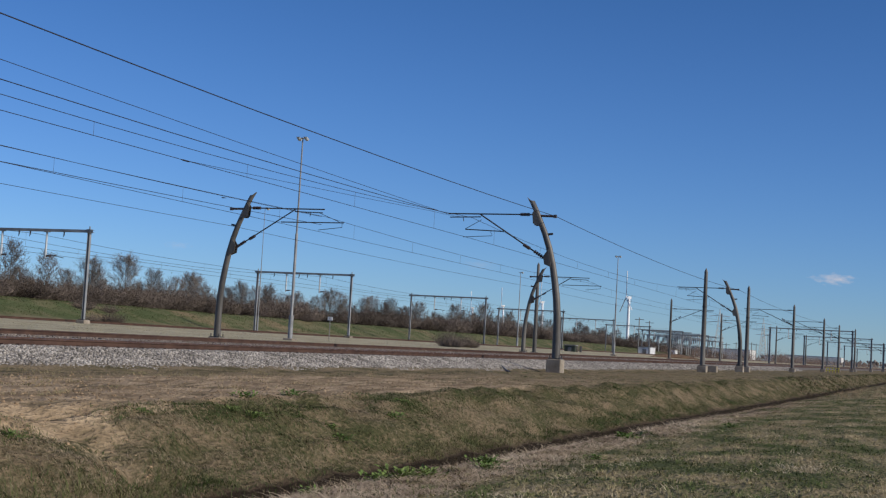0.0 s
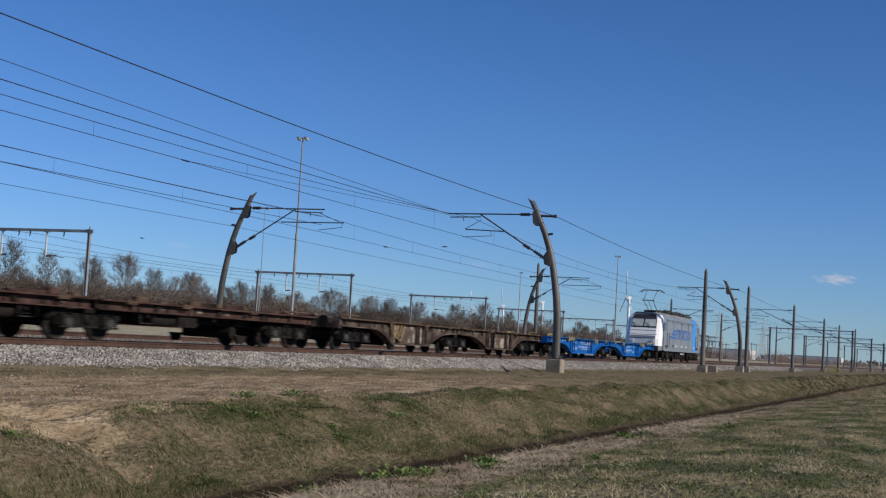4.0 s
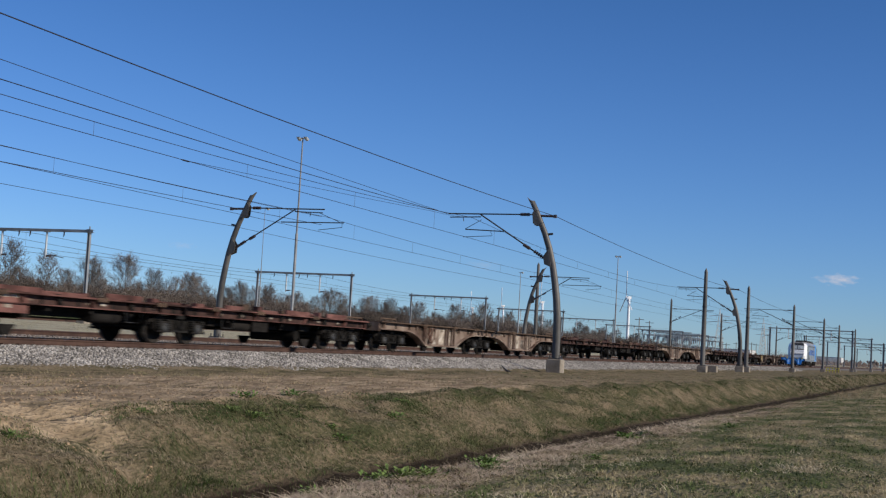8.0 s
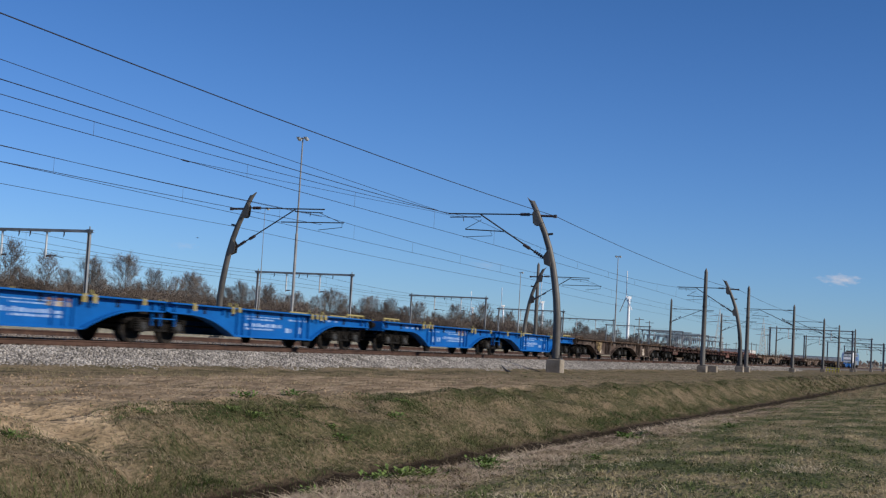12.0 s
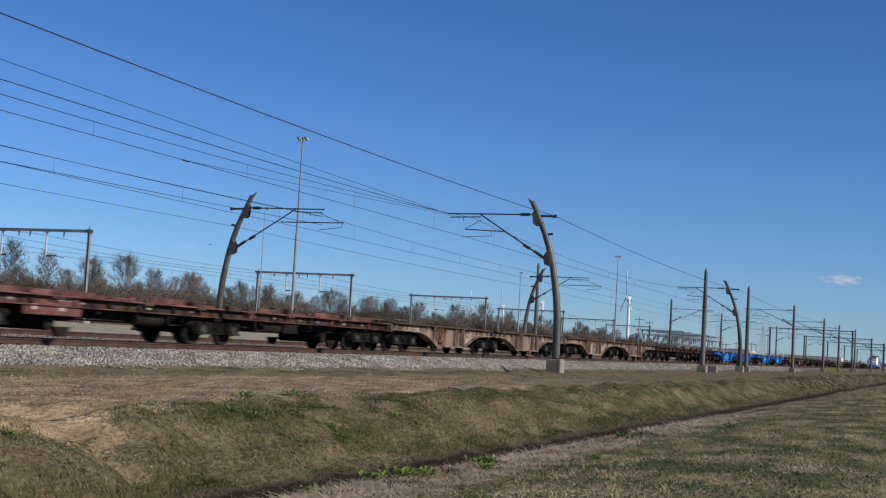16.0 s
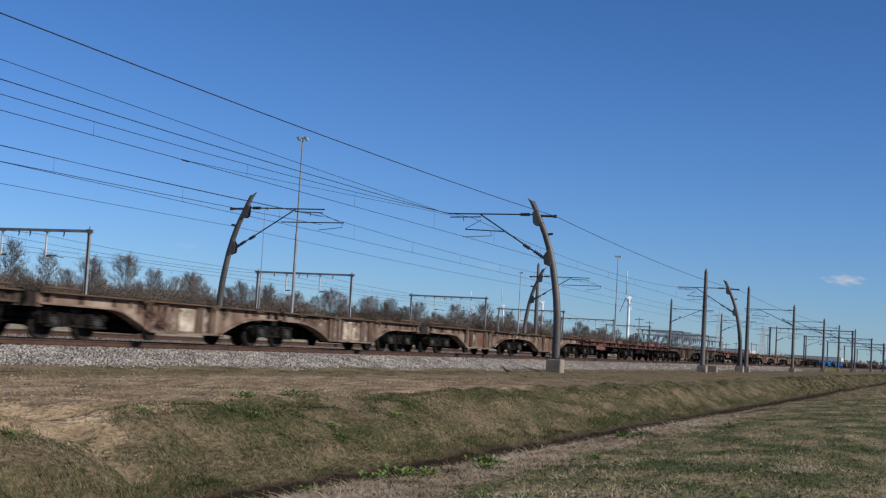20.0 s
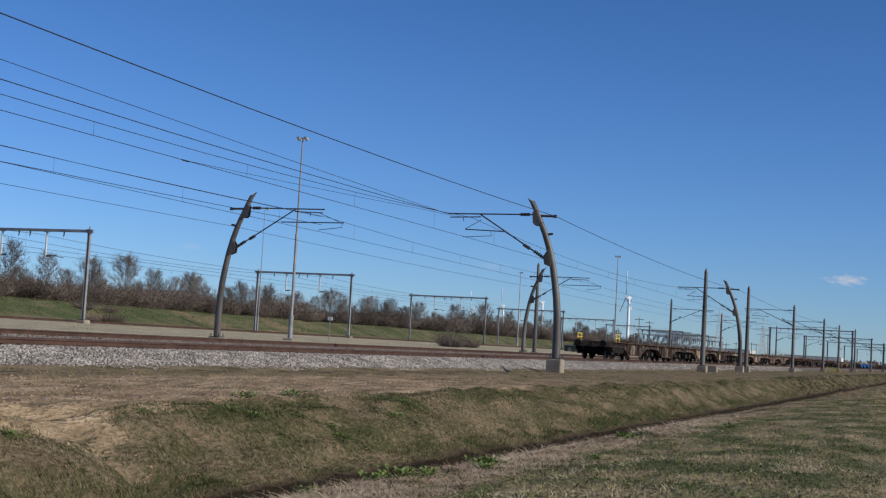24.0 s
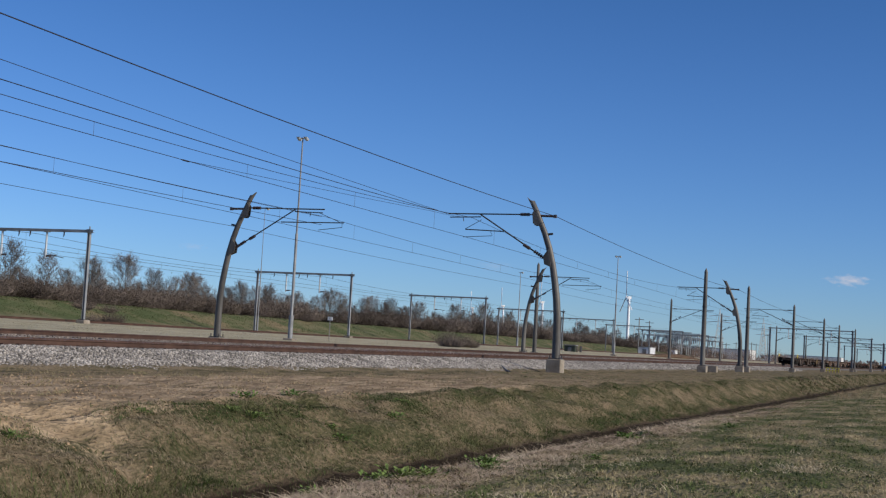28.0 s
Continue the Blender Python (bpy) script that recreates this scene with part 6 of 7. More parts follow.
tufted("grass", 1000, 14, (90, 330, 8.7, 11.1), (0.2, 0.5), (0.1, 0.22), (0.015, 0.035), (0.5, 1.0), BANKGRASS, "rough brown and green grass tussocks on the ditch bank")
tufted("grass", 2600, 12, (14, 140, 11.1, 18.7), (0.08, 0.3), (0.04, 0.12), (0.003, 0.008), (0.6, 1.08), DRYVERGE, "sparse dry grass tufts on the bare strip", lambda x, y: patchy(0.7, 0.2, 5)(x, y) | ((y > 16.8) & patchy(0.7, -0.1, 6)(x, y)))
tufted("straw", 5200, 11, (11, 70, 5.7, 7.4), (0.1, 0.4), (0.10, 0.34), (0.003, 0.007), (1.045, 1.1), DEADREED, "flattened pale dead reed and straw along the ditch edge", patchy(0.6, -0.12, 9), "straw")
tufted("straw", 3400, 12, (9.5, 70, -2.0, 6.3), (0.1, 0.45), (0.06, 0.22), (0.003, 0.007), (0.98, 1.1), STRAW, "thin dead straw lying in the field grass", patchy(0.55, 0.06, 13), "straw")
TUSSOCK = grass_material("green_tussock", (0.046, 0.072, 0.022), (0.125, 0.125, 0.055), 0.42, 0.66, (0.4, 1, 1), 1.0)
tufted("grass", 1700, 20, (10, 100, 8.7, 11.0), (0.10, 0.30), (0.06, 0.16), (0.003, 0.006), (0.6, 1.05), TUSSOCK, "dark green grass tussocks in patches on the ditch bank", lambda x, y: off_path(x, y) & patchy(0.6, 0.0, 41)(x, y), hug=True)
tufted("grass", 1500, 18, (10, 90, 8.84, 9.35), (0.08, 0.22), (0.10, 0.22), (0.003, 0.006), (0.4, 1.0), TUSSOCK, "dark green grass hanging over the ditch edge", patchy(0.35, -0.2, 43), toward=-1.4, hug=True)
tufted("grass", 2200, 16, (12.5, 75, 10.0, 10.95), (0.08, 0.25), (0.05, 0.14), (0.003, 0.006), (0.5, 1.05), TUSSOCK, "dark green grass along the top of the ditch bank", lambda x, y: off_path(x, y) & patchy(0.7, -0.12, 57)(x, y), hug=True)
tufted("straw", 800, 8, (13, 45, 6.2, 7.4), (0.15, 0.5), (0.2, 0.55), (0.004, 0.008), (1.05, 1.1), PALEREED, "long broken pale reed stalks lying along the ditch edge", patchy(0.5, 0.0, 47), "straw", toward=0.2)
tufted("grass", 2000, 14, (34, 170, 10.9, 18.6), (0.1, 0.35), (0.04, 0.11), (0.004, 0.009), (0.7, 1.05), BANKGRASS, "thin green and brown grass on the strip beside the ballast", patchy(0.4, -0.12, 45))
tufted("straw", 2600, 9, (13, 120, 10.9, 17.6), (0.1, 0.5), (0.06, 0.22), (0.003, 0.007), (1.0, 1.1), LITTER, "flattened dry litter on the bare strip", patchy(0.8, -0.1, 17), "straw", toward=0.3)
tufted("straw", 2600, 11, (10, 95, 8.78, 10.8), (0.1, 0.28), (0.08, 0.22), (0.002, 0.0045), (0.95, 1.1), HAY, "dead straw hanging in the bank grass", lambda x, y: off_path(x, y) & patchy(0.8, -0.02, 51)(x, y), "straw", hug=True)
tufted("grass", 3600, 16, (82, 420, 75.5, 83.5), (0.25, 0.8), (0.07, 0.2), (0.015, 0.04), (0.5, 1.05), LAWNGRASS, "long green and straw grass on the far bank")
tufted("grass", 900, 12, (40, 260, 34.5, 57.5), (0.2, 0.7), (0.03, 0.10), (0.012, 0.03), (0.5, 1.05), VERGEGRASS, "dry yellowish grass between the tracks and the sidings")
tufted("reed", 260, 14, (70, 130, 3.0, 7.4), (0.2, 0.6), (0.12, 0.36), (0.004, 0.009), (0.3, 0.9), LITTER, "thin stand of dry brown reeds at the far end of the ditch", patchy(0.25, -0.1, 27), "reeds")
# clods of dry earth on the bare strip
n = 14000
x, y = seen_strip(n, 12, 90, 9.2, 17.5)
k = (y > 10.9) | (np.exp(-((x - 13.9) / (0.5 + 0.7 * np.clip(y - 9.6, 0, 2))) ** 2) > 0.4)
x, y = x[k], y[k]
v = OCTA_V[None] * nr.uniform(0.5, 1.3, (len(x), 6, 1)) * (nr.rand(len(x)) ** 4 * 0.034 + 0.006)[:, None, None] * np.array((1.3, 1.2, 0.7)) + np.stack([x, y, ground_z(x, y)], -1)[:, None]
EARTH = material("dry_earth_clods", [(0.19, 0.132, 0.08), (0.34, 0.25, 0.16)], 0.95, 0, 1.0, 20, 0.4, spread=0.2, island=0.3)
cloud_mesh("earth_clod", v, OCTA_F, EARTH, "small dry clods of earth on the bare strip", "earth")


def leaf_clump(x, y, size, seed):
    """A low weed: broad leaves in a rosette, one mesh."""
    r = random.Random(seed)
    s = Shape()
    for i in range(90):
        if i % 6 == 0:
            b = 0.07 * i
            s.add([(0, 0, -0.01), (size * math.cos(b), size * math.sin(b), 0.02), (size * math.cos(b + 0.12), size * math.sin(b + 0.12), 0.02)], [(0, 1, 2)])
        a, q = r.uniform(0, 6.28), r.uniform(0, size * 0.9)
        p = Vector((q * math.cos(a), q * math.sin(a), r.uniform(0.0, size * 0.35)))
        d = Vector((math.cos(a + r.uniform(-1, 1)), math.sin(a + r.uniform(-1, 1)), r.uniform(0.3, 1.2))).normalized()
        side = d.cross(Vector((0, 0, 1))).normalized() * size * r.uniform(0.05, 0.10)
        ln = size * r.uniform(0.18, 0.42)
        droop = Vector((0, 0, -ln * 0.18))
        s.add([p, p + d * ln * 0.5 + side, p + d * ln + droop, p + d * ln * 0.5 - side], [(0, 1, 2), (0, 2, 3)])
    t = part("weed", s, WEED)
    t.location = (x, y, ground_height(x, y) - 0.02)
    return tagged(t, "fresh green broad-leaved weed clump on the ground", "weed", "weeds")


for i, (wx, wy, ws) in enumerate([(19.37, 11.07, 0.26), (21.23, 11.1, 0.28), (17.88, 10.44, 0.19), (18.18, 10.15, 0.24), (23.1, 9.92, 0.29), (20.0, 9.52, 0.25), (16.74, 6.99, 0.36), (17.07, 6.76, 0.32), (16.4, 7.2, 0.28), (19.76, 6.83, 0.37), (18.82, 6.46, 0.25), (21.18, 5.42, 0.22), (28.19, 6.54, 0.39), (20.32, 9.87, 0.19), (12.47, 10.19, 0.2), (34.62, 5.33, 0.28), (14.64, 7.26, 0.28), (15.77, 10.66, 0.16), (24.47, 10.32, 0.18)]):
    leaf_clump(wx, wy, ws, 100 + i)

# ---- ditch water ----
water_mat = material("ditch_water", [(0.02, 0.018, 0.014), (0.035, 0.03, 0.022)], 0.12, 0, 2, 20, 0.1, 0.01)
tagged(part("water", Shape().add([(-60, 7.85, -2.06), (400, 7.85, -2.06), (400, 8.65, -2.06), (-60, 8.65, -2.06)], [(0, 1, 2, 3)]), water_mat), "dark still water at the bottom of the ditch", "water", kind="structure")


# ---- far things ----
TURBINEWHITE = material("turbine_white", [(0.78, 0.79, 0.80), (0.84, 0.85, 0.86)], 0.5, 0, 1, 10, 0)


def turbine(x, y, hub, blade, turn):
    t = thing("wind_turbine", "white three-bladed wind turbine far off on the horizon", "wind turbine", "wind turbines", m=pose(x, y, 0, 0, 0, -62))
    part("tower", Shape().tube([(0, 0, -2), (0, 0, hub)], [2.9, 1.8], 12), TURBINEWHITE, t)
    part("nacelle", Shape().box(-3.2, 3.2, -1.8, 1.8, hub - 1.6, hub + 2.0, 0.5), TURBINEWHITE, t)
    rotor = thing("rotor", "", "")
    rotor.parent = t
    for k in range(3):
        a = radians(turn + 120 * k)
        c, s = math.cos(a), math.sin(a)
        sh, pts = Shape(), []
        for q, w in ((1.0, 1.2), (blade * 0.25, 2.6), (blade * 0.6, 1.7), (blade, 0.5)):
            for u, v in ((-w, 0), (0, -0.7), (w * 0.5, 0), (0, 0.7)):
                pts.append((v, q * s + u * c, q * c - u * s))
        faces = [(4 * i + j, 4 * i + (j + 1) % 4, 4 * i + 4 + (j + 1) % 4, 4 * i + 4 + j) for i in range(3) for j in range(4)] + [(3, 2, 1, 0), (12, 13, 14, 15)]
        sh.add(pts, faces)
        part("blade", sh, TURBINEWHITE, rotor)
    part("hub_cap", Shape().tube([(-1.5, 0, 0), (1.5, 0, 0)], [0.8, 1.5], 10), TURBINEWHITE, rotor)
    rotor.location = (-4.6, 0, hub + 0.2)
    return rotor, hub + 0.2


for wt in [(1966, 461, 86, 41, 1), (2657, 897, 87, 40, 4), (2495, 760, 93, 40, -3), (2916, 1061, 88, 40, 8)]:
    turbine(*wt)


def shed(name, label, x, y, z, w, d, h, mat, category="building"):
    b = thing(name, label, category, m=pose(x, y, z))
    part("wall", Shape().box(-w / 2, w / 2, -d / 2, d / 2, 0, h), mat, b)
    part("roof", Shape().box(-w / 2 - 0.15, w / 2 + 0.15, -d / 2 - 0.15, d / 2 + 0.15, h + 0.002, h + 0.15), STEEL, b)
    part("door", Shape().box(-w / 2 - 0.03, -w / 2 + 0.02, -d / 6, d / 6, 0.1, min(h * 0.75, 2.2)), STEEL, b)
    return b


GREENBOX = material("dark_green_cabinet", [(0.02, 0.03, 0.02), (0.035, 0.045, 0.03)], 0.6, 0, 2, 20, 0.1)
GREYROOF = material("grey_cladding", [(0.50, 0.50, 0.48), (0.62, 0.61, 0.59)], 0.7, 0, 0.3, 5, 0.05)
shed("white_container", "white site container behind the sidings", 327, 71.5, 0.3, 6.0, 3.0, 2.0, WHITE, "container")
shed("white_container", "white site container behind the sidings", 333, 66.0, 0.3, 3.0, 1.6, 1.7, WHITE, "container")
shed("white_trailer", "long white lorry trailer beyond the tracks", 638, 76.5, 0.2, 5, 11.5, 2.9, WHITE, "trailer")
shed("equipment_cabinet", "dark green trackside equipment cabinet on the yard verge", 184.5, 51.6, 0.2, 1.2, 1.6, 0.95, GREENBOX, "cabinet")
for yy in (50.6, 50.0):
    tagged(part("marker_post", Shape().box(184.7, 185.0, yy, yy + 0.35, 0.1, 1.15, 0.03), CONCRETE), "short pale concrete marker post on the verge", "marker post", "marker posts")
shed("warehouse", "long low grey warehouse on the horizon", 920, 150, 0, 30, 46, 7.5, GREYROOF)
shed("warehouse", "long low grey warehouse on the horizon", 1250, 330, 0, 40, 90, 11, GREYROOF)
shed("warehouse", "long low grey warehouse on the horizon", 1500, 140, 0, 40, 60, 9, GREYROOF)
block = tagged(part("concrete_block", Shape().box(106.3, 107.1, 17.5, 18.2, -0.8, -0.12, 0.04), CONCRETE), "weathered concrete foundation block without a mast", "concrete block")
tagged(part("earth_mound", Shape().tube([(212, 46, 0.0), (216, 44.5, 0.3), (222, 42.5, 0.35), (229, 40.5, 0.0)], [0.2, 0.5, 0.5, 0.2], 8), DECKRUST), "low dark earth mound beside the far track", "mound")
BARRIERYELLOW = material("barrier_yellow", [(0.50, 0.40, 0.05), (0.62, 0.50, 0.07)], 0.6, 0, 4, 20, 0.1)
fence = thing("barrier", "short yellow trackside barrier beside the ballast", "barrier", m=pose(204, 16.3, -0.75))
for k in range(5):
    part("upright", Shape().box(-0.05, 0.05, -0.9 + 0.45 * k, -0.8 + 0.45 * k, 0, 0.85), BARRIERYELLOW, fence)
for zz in (0.35, 0.75):
    part("rail_bar", Shape().box(-0.04, 0.04, -0.95, 1.05, zz, zz + 0.1), BARRIERYELLOW, fence)
sign = thing("sign_post", "thin grey post with a small plate beside the sidings", "sign", m=pose(99.3, 48.9, 0.2))
part("post", Shape().tube([(0, 0, 0), (0, 0, 1.9)], 0.04, 6), STEEL, sign)
part("plate", Shape().box(-0.03, 0.03, -0.22, 0.22, 1.65, 1.95), WHITE, sign)
cable = Shape().tube([(61.6, 21.3, -0.17), (60.2, 20.6, -0.28), (58.3, 19.6, -0.47), (56.6, 18.8, -0.62), (55.6, 18.3, -0.63)], 0.045, 6)
tagged(part("track_cable", cable, BLACK), "black cable running down the ballast shoulder", "cable")


# switchyard of steel frames beyond the sidings
def lattice_frame(x, y, w, h):
    f = thing("switchyard_frame", "grey lattice steel gantry of the switchyard beyond the sidings", "steel frame", "switchyard frames", m=pose(x, y, 0.2))
    for k in range(5):
        yy = -w / 2 + w * k / 4
        part("post", Shape().box(-0.16, 0.16, yy - 0.12, yy + 0.12, 0, h - 1.4), PALESTEEL, f)
        part("insulator", Shape().tube([(0, yy + 1.2, h - 1.4), (0, yy + 1.2, h - 3.0)], 0.16, 6), STEEL, f)
    for zz in (h - 1.4, h):
        part("beam", Shape().box(-0.3, 0.3, -w / 2 - 0.3, w / 2 + 0.3, zz - 0.12, zz + 0.12), PALESTEEL, f)
    n = int(w / 0.8)
    zigzag = [(0, -w / 2 + w * i / n, h - 0.12 if i % 2 else h - 1.28) for i in range(n + 1)]
    part("bracing", Shape().tube(zigzag, 0.09, 4), PALESTEEL, f)
    part("bus_wire", Shape().tube([(0, -w / 2, h * 0.52), (0, 0, h * 0.49), (0, w / 2, h * 0.52)], 0.07, 4), STEEL, f)
    return f


for k in range(6):
    lattice_frame(396 + 13 * k, 83.0 - 0.4 * k, 13.8, 7.9 - 0.08 * k)
for k in range(9):
    xx = 340 + 26 * k
    pole = thing("pylon_post", "slim grey steel post of the switchyard", "steel post", "switchyard posts", m=pose(xx, 66 + rng.uniform(-6, 26), 0.2))
    ph = rng.uniform(5, 11)
    part("post", Shape().tube([(0, 0, 0), (0, 0, ph)], 0.13, 6), STEEL, pole)
    part("crossarm", Shape().box(-0.08, 0.08, -1.2, 1.2, ph - 0.6, ph - 0.45), STEEL, pole)


def pylon(x, y, h):
    p = thing("power_pylon", "far lattice power pylon", "pylon", "power pylons", m=pose(x, y, 0))
    leg = Shape()
    for sx in (-1, 1):
        for sy in (-1, 1):
            leg.tube([(sx * 3, sy * 3, 0), (sx * 0.8, sy * 0.8, h * 0.7), (0, 0, h)], 0.09, 4)
    for k in range(7):
        a, b = 3 - 2.2 * k / 7, 3 - 2.2 * (k + 1) / 7
        za, zb = h * 0.7 * k / 7, h * 0.7 * (k + 1) / 7
        for s in (-1, 1):
            leg.tube([(a * s, -a, za), (b * s, b, zb)], 0.05, 4).tube([(a * s, a, za), (b * s, -b, zb)], 0.05, 4).tube([(-a, a * s, za), (b, b * s, zb)], 0.05, 4)
    part("tower", leg, PALESTEEL, p)
    for zz, w in ((h * 0.72, 7), (h * 0.84, 5.5)):
        part("crossarm", Shape().tube([(0, -w, zz), (0, 0, zz + 0.8), (0, w, zz)], 0.16, 4), GALVANISED, p)


pylon(720, 118, 28)
pylon(900, 118, 30)
pylon(1150, 150, 32)


def far_woods(name, x, y0, y1, h, label, seed):
    """A far belt of trees: many small clumps with an uneven top."""
    r = random.Random(seed)
    s = Shape()
    n = int((y1 - y0) / 5)
    for i in range(n):
        yy = y0 + (y1 - y0) * (i + r.random()) / n
        for _ in range(5):
            c = Vector((x + r.uniform(-12, 12), yy + r.uniform(-4, 4), h * r.uniform(0.1, 0.72)))
            q = h * r.uniform(0.12, 0.3)
            s.add([c + q * Vector((r.uniform(0.6, 1.2) * a, r.uniform(0.6, 1.2) * b, r.uniform(0.6, 1.3) * d)) for a, b, d in ((1, 0, 0), (-1, 0, 0), (0, 1, 0), (0, -1, 0), (0, 0, 1), (0, 0, -1))], OCTA_F)
    return tagged(part(name, s, FARWOOD), label, "woods", kind="stuff")


FARWOOD = material("hazy_winter_woods", [(0.13, 0.115, 0.11), (0.20, 0.18, 0.165)], 0.95, 0, 0.05, 0.4, 0, island=0.25)
far_woods("far_woods", 1700, -200, 900, 11, "hazy belt of bare winter trees on the horizon", 1)
far_woods("far_woods", 900, 150, 330, 8, "belt of bare winter trees beyond the sidings", 2)


def scrub_belt():
    """Low scrub beyond the sidings, too far off to tell bush from bush."""
    r = random.Random(8)
    s = Shape()
    for i in range(190):
        cx, cy = 300 + 640 * (i / 190) ** 1.2 + r.uniform(-5, 5), r.uniform(36.5, 62)
        h = r.uniform(1.6, 3.6)
        z = ground_height(cx, cy)
        for _ in range(230):
            a, q = r.uniform(0, 2 * math.pi), r.random() ** 0.5
            p = Vector((cx + q * h * 0.9 * math.cos(a), cy + q * h * 0.9 * math.sin(a), z + h * r.random() * (1 - 0.5 * q * q)))
            d = Vector((r.uniform(-1, 1), r.uniform(-1, 1), r.uniform(0, 1.4))).normalized() * r.uniform(0.3, 0.7)
            side = Vector((r.uniform(-1, 1), r.uniform(-1, 1), 0)) * 0.04
            s.add([p - side, p + side, p + d], [(0, 1, 2)])
    tagged(part("scrub", s, SCRUB), "belt of reddish-brown leafless scrub beyond the tracks", "scrub", kind="stuff")


SCRUB = material("reddish_scrub", [(0.16, 0.115, 0.095), (0.25, 0.19, 0.155)], 0.95, 0, 0.1, 2, 0, island=0.3)
scrub_belt()
for bx, by, bs in ((117, 44.5, 0.75), (119.5, 45.5, 0.85), (122, 44.6, 0.7)):
    plant_shrub(bx, by, rng.randrange(4), bs, rng.uniform(0, 360))
plant_shrub(106, 75.5, 0, 0.75, 40)
plant_shrub(103.5, 76.2, 1, 0.5, 10)


# ---- clouds ----
def cloud(x, y, z, w, h, strength, seed):
    """A thin bank of vapour very far off, densest in its middle."""
    m = bpy.data.materials.new("cloud_vapour")
    m.use_nodes = True
    n, l = m.node_tree.nodes, m.node_tree.links
    n.remove(n["Principled BSDF"])
    co = n.new("ShaderNodeTexCoord")
    mp = n.new("ShaderNodeMapping")
    mp.inputs["Scale"].default_value = (0.0, 1 / w, 1 / h)
    l.new(co.outputs["Object"], mp.inputs[0])
    ln = n.new("ShaderNodeVectorMath")
    ln.operation = "LENGTH"
    l.new(mp.outputs[0], ln.inputs[0])
    no = n.new("ShaderNodeTexNoise")
    no.inputs["Scale"].default_value, no.inputs["Detail"].default_value = 2.2, 6
    mp2 = n.new("ShaderNodeMapping")
    mp2.inputs["Scale"].default_value, mp2.inputs["Location"].default_value = (1, 1 / h / 2.5, 1 / h), (seed, seed, 0)
    l.new(co.outputs["Object"], mp2.inputs[0])
    l.new(mp2.outputs[0], no.inputs["Vector"])
    sub = n.new("ShaderNodeMath")
    sub.operation = "SUBTRACT"
    l.new(no.outputs[0], sub.inputs[0])
    half = n.new("ShaderNodeMath")
    half.operation = "MULTIPLY"
    half.inputs[1].default_value = 0.62
    l.new(ln.outputs[1], half.inputs[0])
    l.new(half.outputs[0], sub.inputs[1])
    mr = n.new("ShaderNodeMapRange")
    mr.inputs["From Min"].default_value, mr.inputs["From Max"].default_value, mr.inputs["To Max"].default_value = 0.0, 0.75, strength
    l.new(sub.outputs[0], mr.inputs[0])
    # the vapour glows by itself in place of sunlight on it
    tr, di, mx = n.new("ShaderNodeBsdfTransparent"), n.new("ShaderNodeEmission"), n.new("ShaderNodeMixShader")
    di.inputs[0].default_value, di.inputs[1].default_value = (0.78, 0.76, 0.84, 1), 0.75
    l.new(mr.outputs[0], mx.inputs[0])
    l.new(tr.outputs[0], mx.inputs[1])
    l.new(di.outputs[0], mx.inputs[2])
    l.new(mx.outputs[0], n["Material Output"].inputs[0])
    ob = part("cloud", Shape().add([(0, w, -h), (0, -w, -h), (0, -w, h), (0, w, h)], [(0, 1, 2, 3)]), m)
    ob.location = (x, y, z)
    return tagged(ob, "small thin pale cloud far off in the blue sky", "cloud", "clouds")


CLOUDS = [(cloud(3116, 253, 198, 62, 17, 0.95, 1.0), (3116, 253, 198)), (cloud(2563, 1663, 191, 45, 11, 0.22, 4.0), (2563, 1663, 191)), (cloud(2819, 1013, 184, 60, 14, 0.16, 7.0), (2819, 1013, 184))]


# ---- birds ----
def bird():
    b = thing("bird", "small dark bird flying over the railway", "bird", "birds", m=Matrix.Scale(0.7, 4))
    part("body", Shape().tube([(-0.17, 0, 0), (-0.08, 0, 0), (0.05, 0, 0.01), (0.14, 0, 0.02), (0.2, 0, 0.01)], [0.01, 0.035, 0.05, 0.035, 0.005], 8), BLACK, b)
    wings = []
    for s in (-1, 1):
        w = part("wing", Shape().add([(0.06, 0, 0), (-0.06, 0, 0), (-0.09, s * 0.2, 0.02), (0.02, s * 0.22, 0.03), (-0.08, s * 0.42, 0.0), (0.06, 0, 0.012), (-0.06, 0, 0.008), (-0.09, s * 0.2, 0.026), (0.02, s * 0.22, 0.042)],
                                   [(0, 1, 2, 3), (3, 2, 4), (8, 7, 6, 5), (8, 4, 7), (0, 3, 8, 5), (1, 6, 7, 2), (3, 4, 8), (2, 7, 4)]), BLACK, b)
        wings.append(w)
    part("tail", Shape().box(-0.27, -0.15, -0.035, 0.035, -0.004, 0.006), BLACK, b)
    return b, wings


BIRDS = [bird(), bird(), bird()]


# ---- movement ----
def train_x(t):
    """The front of the train: it slows slightly, then picks up again."""
    gain = 0.169 * (min(t, 24.0) - 18.4) ** 2 if t > 18.4 else 0.0
    if t > 24.0:
        gain += 1.9 * (t - 24.0)
    return 6.15 + 28.35 * t - 0.0355 * t * t + gain


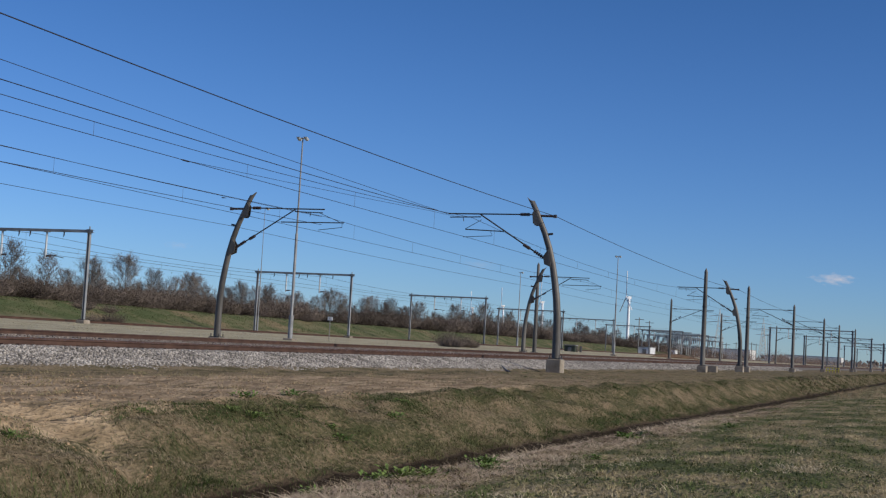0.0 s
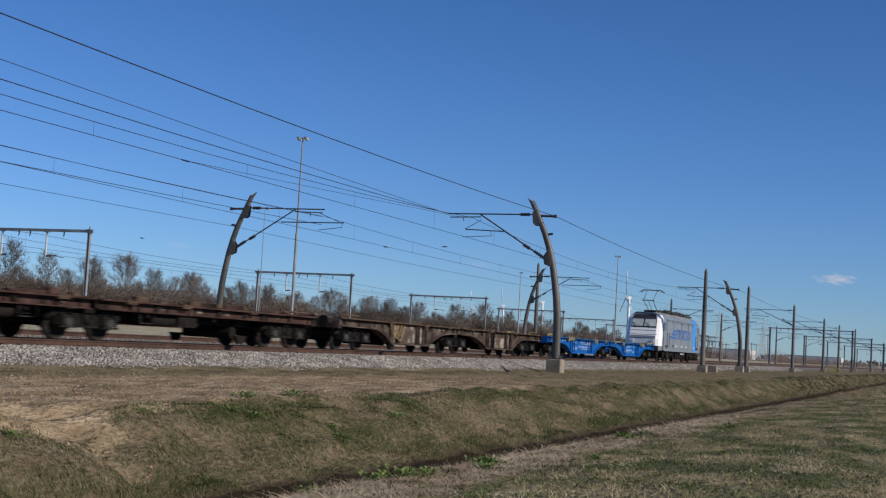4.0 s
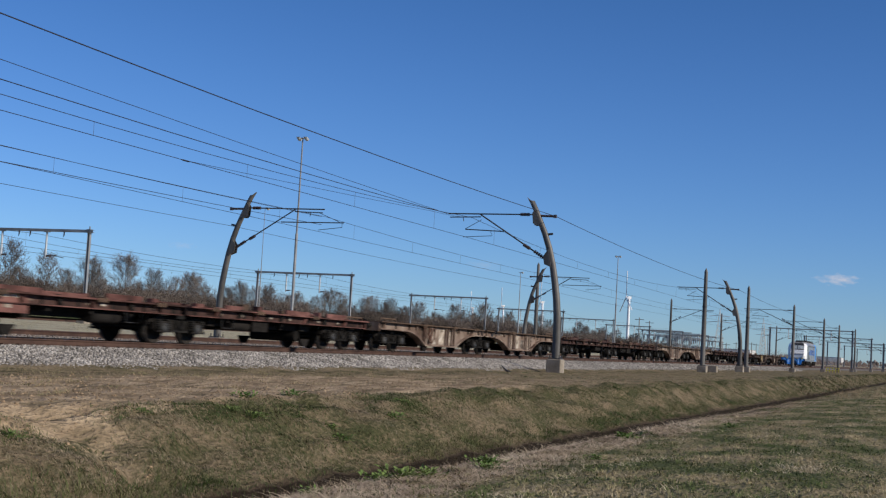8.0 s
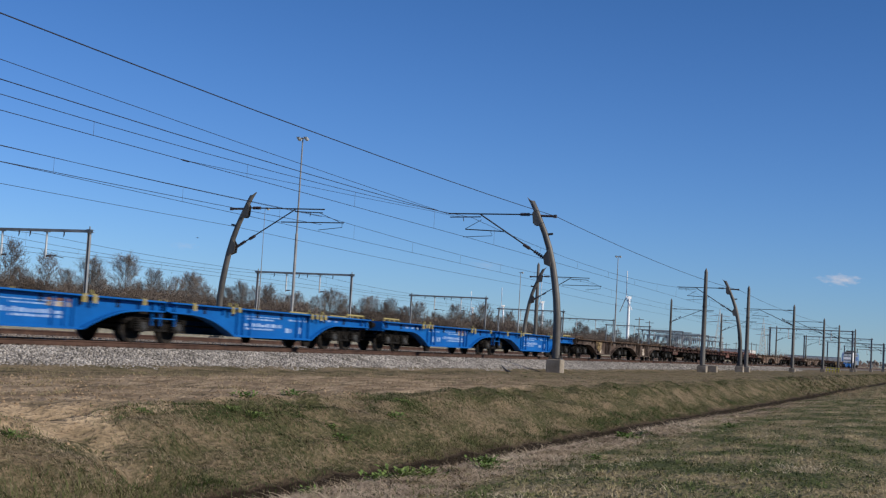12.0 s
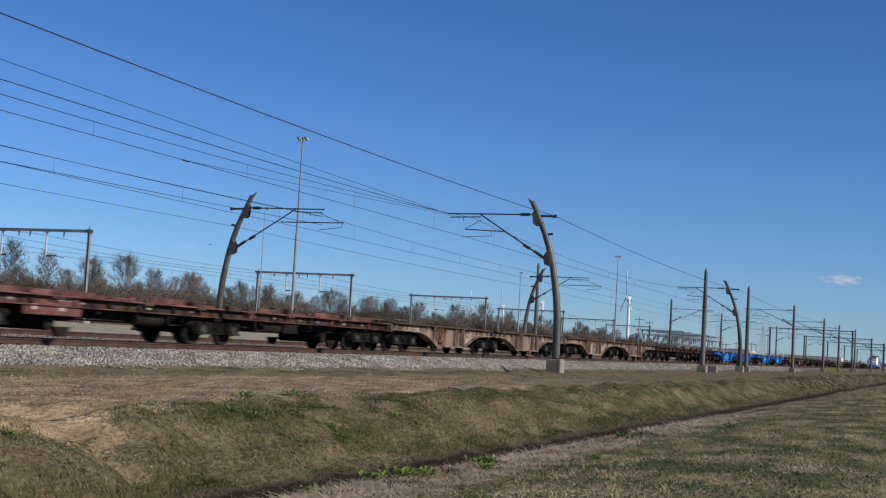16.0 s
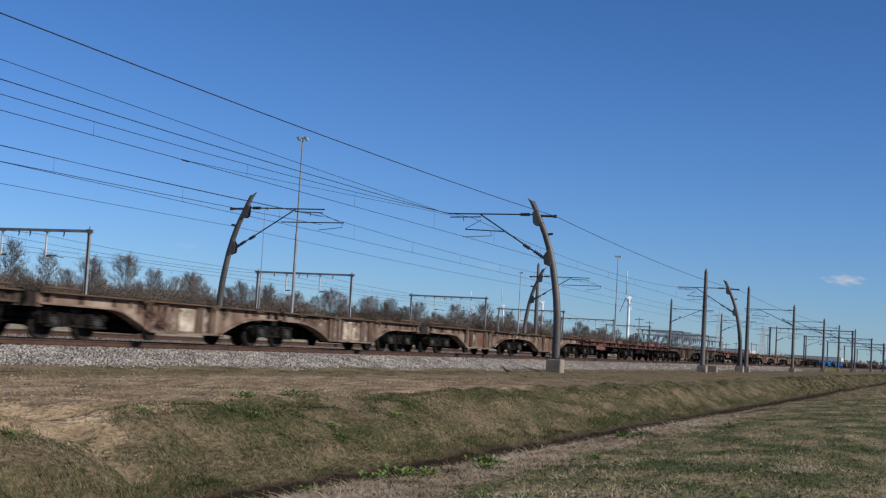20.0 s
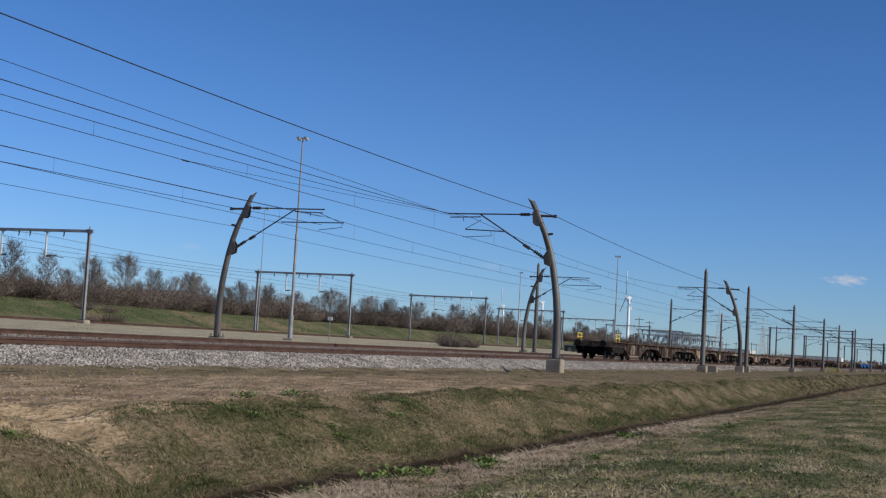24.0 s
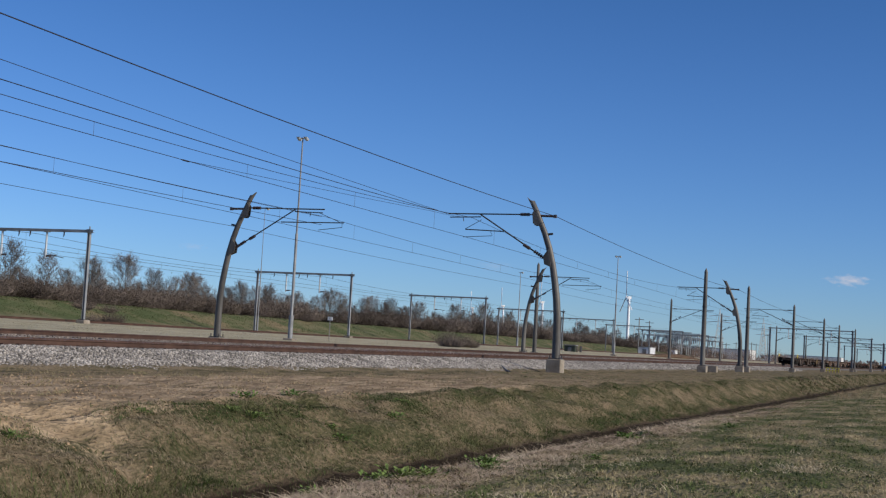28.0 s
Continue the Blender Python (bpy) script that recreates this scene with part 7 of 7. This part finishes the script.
# flight paths: seconds and place
FLIGHTS = [
    [(0, 68.7, 24.5, 27.0), (1.5, 66.5, 25.5, 15.5), (2.1, 63.5, 28.7, 7.9), (2.7, 63.7, 28.5, 7.2), (3.5, 63.8, 28.4, 6.1), (5.5, 68.2, 31.2, 4.6), (8, 81.2, 39.4, 3.5), (11, 98.3, 50.8, 3.0), (12, 98.6, 62.0, 8.5), (15, 100.9, 62.0, 9.2), (18, 99.9, 62.0, 4.9), (20, 99.1, 62.0, 5.1), (26, 99.5, 62.0, 5.0)],
    [(0, 64.8, 39.2, 8.1), (1.8, 64.7, 39.7, 6.7), (2.1, 64.7, 39.9, 6.4), (2.7, 64.4, 40.6, 6.2), (3.0, 64.2, 41.1, 5.8), (3.5, 63.8, 42.2, 5.6), (5.5, 61.1, 49.3, 4.9), (8, 56.9, 60.2, 3.9)],
    [(0, 49.8, 50.6, 4.4), (3.0, 57.0, 32.2, 5.2), (3.5, 58.3, 28.8, 5.2), (5.5, 64.5, 0.5, 5.4), (8, 72.0, -20.0, 6.1)],
]


def motions():
    times = [0.0] + [1.0 + 1.5 * i for i in range(18)] + [28.0]
    walk(LOCO, [(t, pose(train_x(t), NEAR, 0.0)) for t in times])
    for ob, back in WAGONS:
        walk(ob, [(t, pose(train_x(t) - back, NEAR, 0.0)) for t in times])

    # wheels roll on the rails: the turn follows the way gone
    for vehicle in [LOCO] + [ob for ob, _ in WAGONS]:
        for bog in vehicle.children:
            for ws in bog.children:
                if ws.name.startswith("wheelset"):
                    x0, r = ws.location.x, ws.location.z
                    walk(ws, [(0.025 * k, pose(x0, 0, r, 0, math.degrees(train_x(0.025 * k) / r), 0)) for k in range(1121)])
    for ob, (x, y, z) in CLOUDS:
        walk(ob, [(0.0, pose(x, y, z)), (14.0, pose(x + 6, y - 16, z - 0.6)), (28.0, pose(x + 12, y - 32, z - 1.2))])
    for (ob, wings), path in zip(BIRDS, FLIGHTS):
        rows, turn = [], None
        for i, (t, x, y, z) in enumerate(path):
            j = min(i, len(path) - 2)
            ahead = math.degrees(math.atan2(path[j + 1][2] - path[j][2], path[j + 1][1] - path[j][1]))
            if turn is None or abs(ahead - turn) < 80:     # a hovering bird keeps its heading
                turn = ahead
            rows.append((t, pose(x, y, z, 0, 0, turn)))
        rows.append((28.0, pose(path[-1][1] + 5, path[-1][2] + 3, path[-1][3] + 0.2, 0, 0, turn)))
        walk(ob, rows)
        for s, w in zip((-1, 1), wings):
            walk(w, [(0.1 * k, pose(0, 0, 0, s * 32 * math.sin(k * 2.2))) for k in range(281)])


motions()
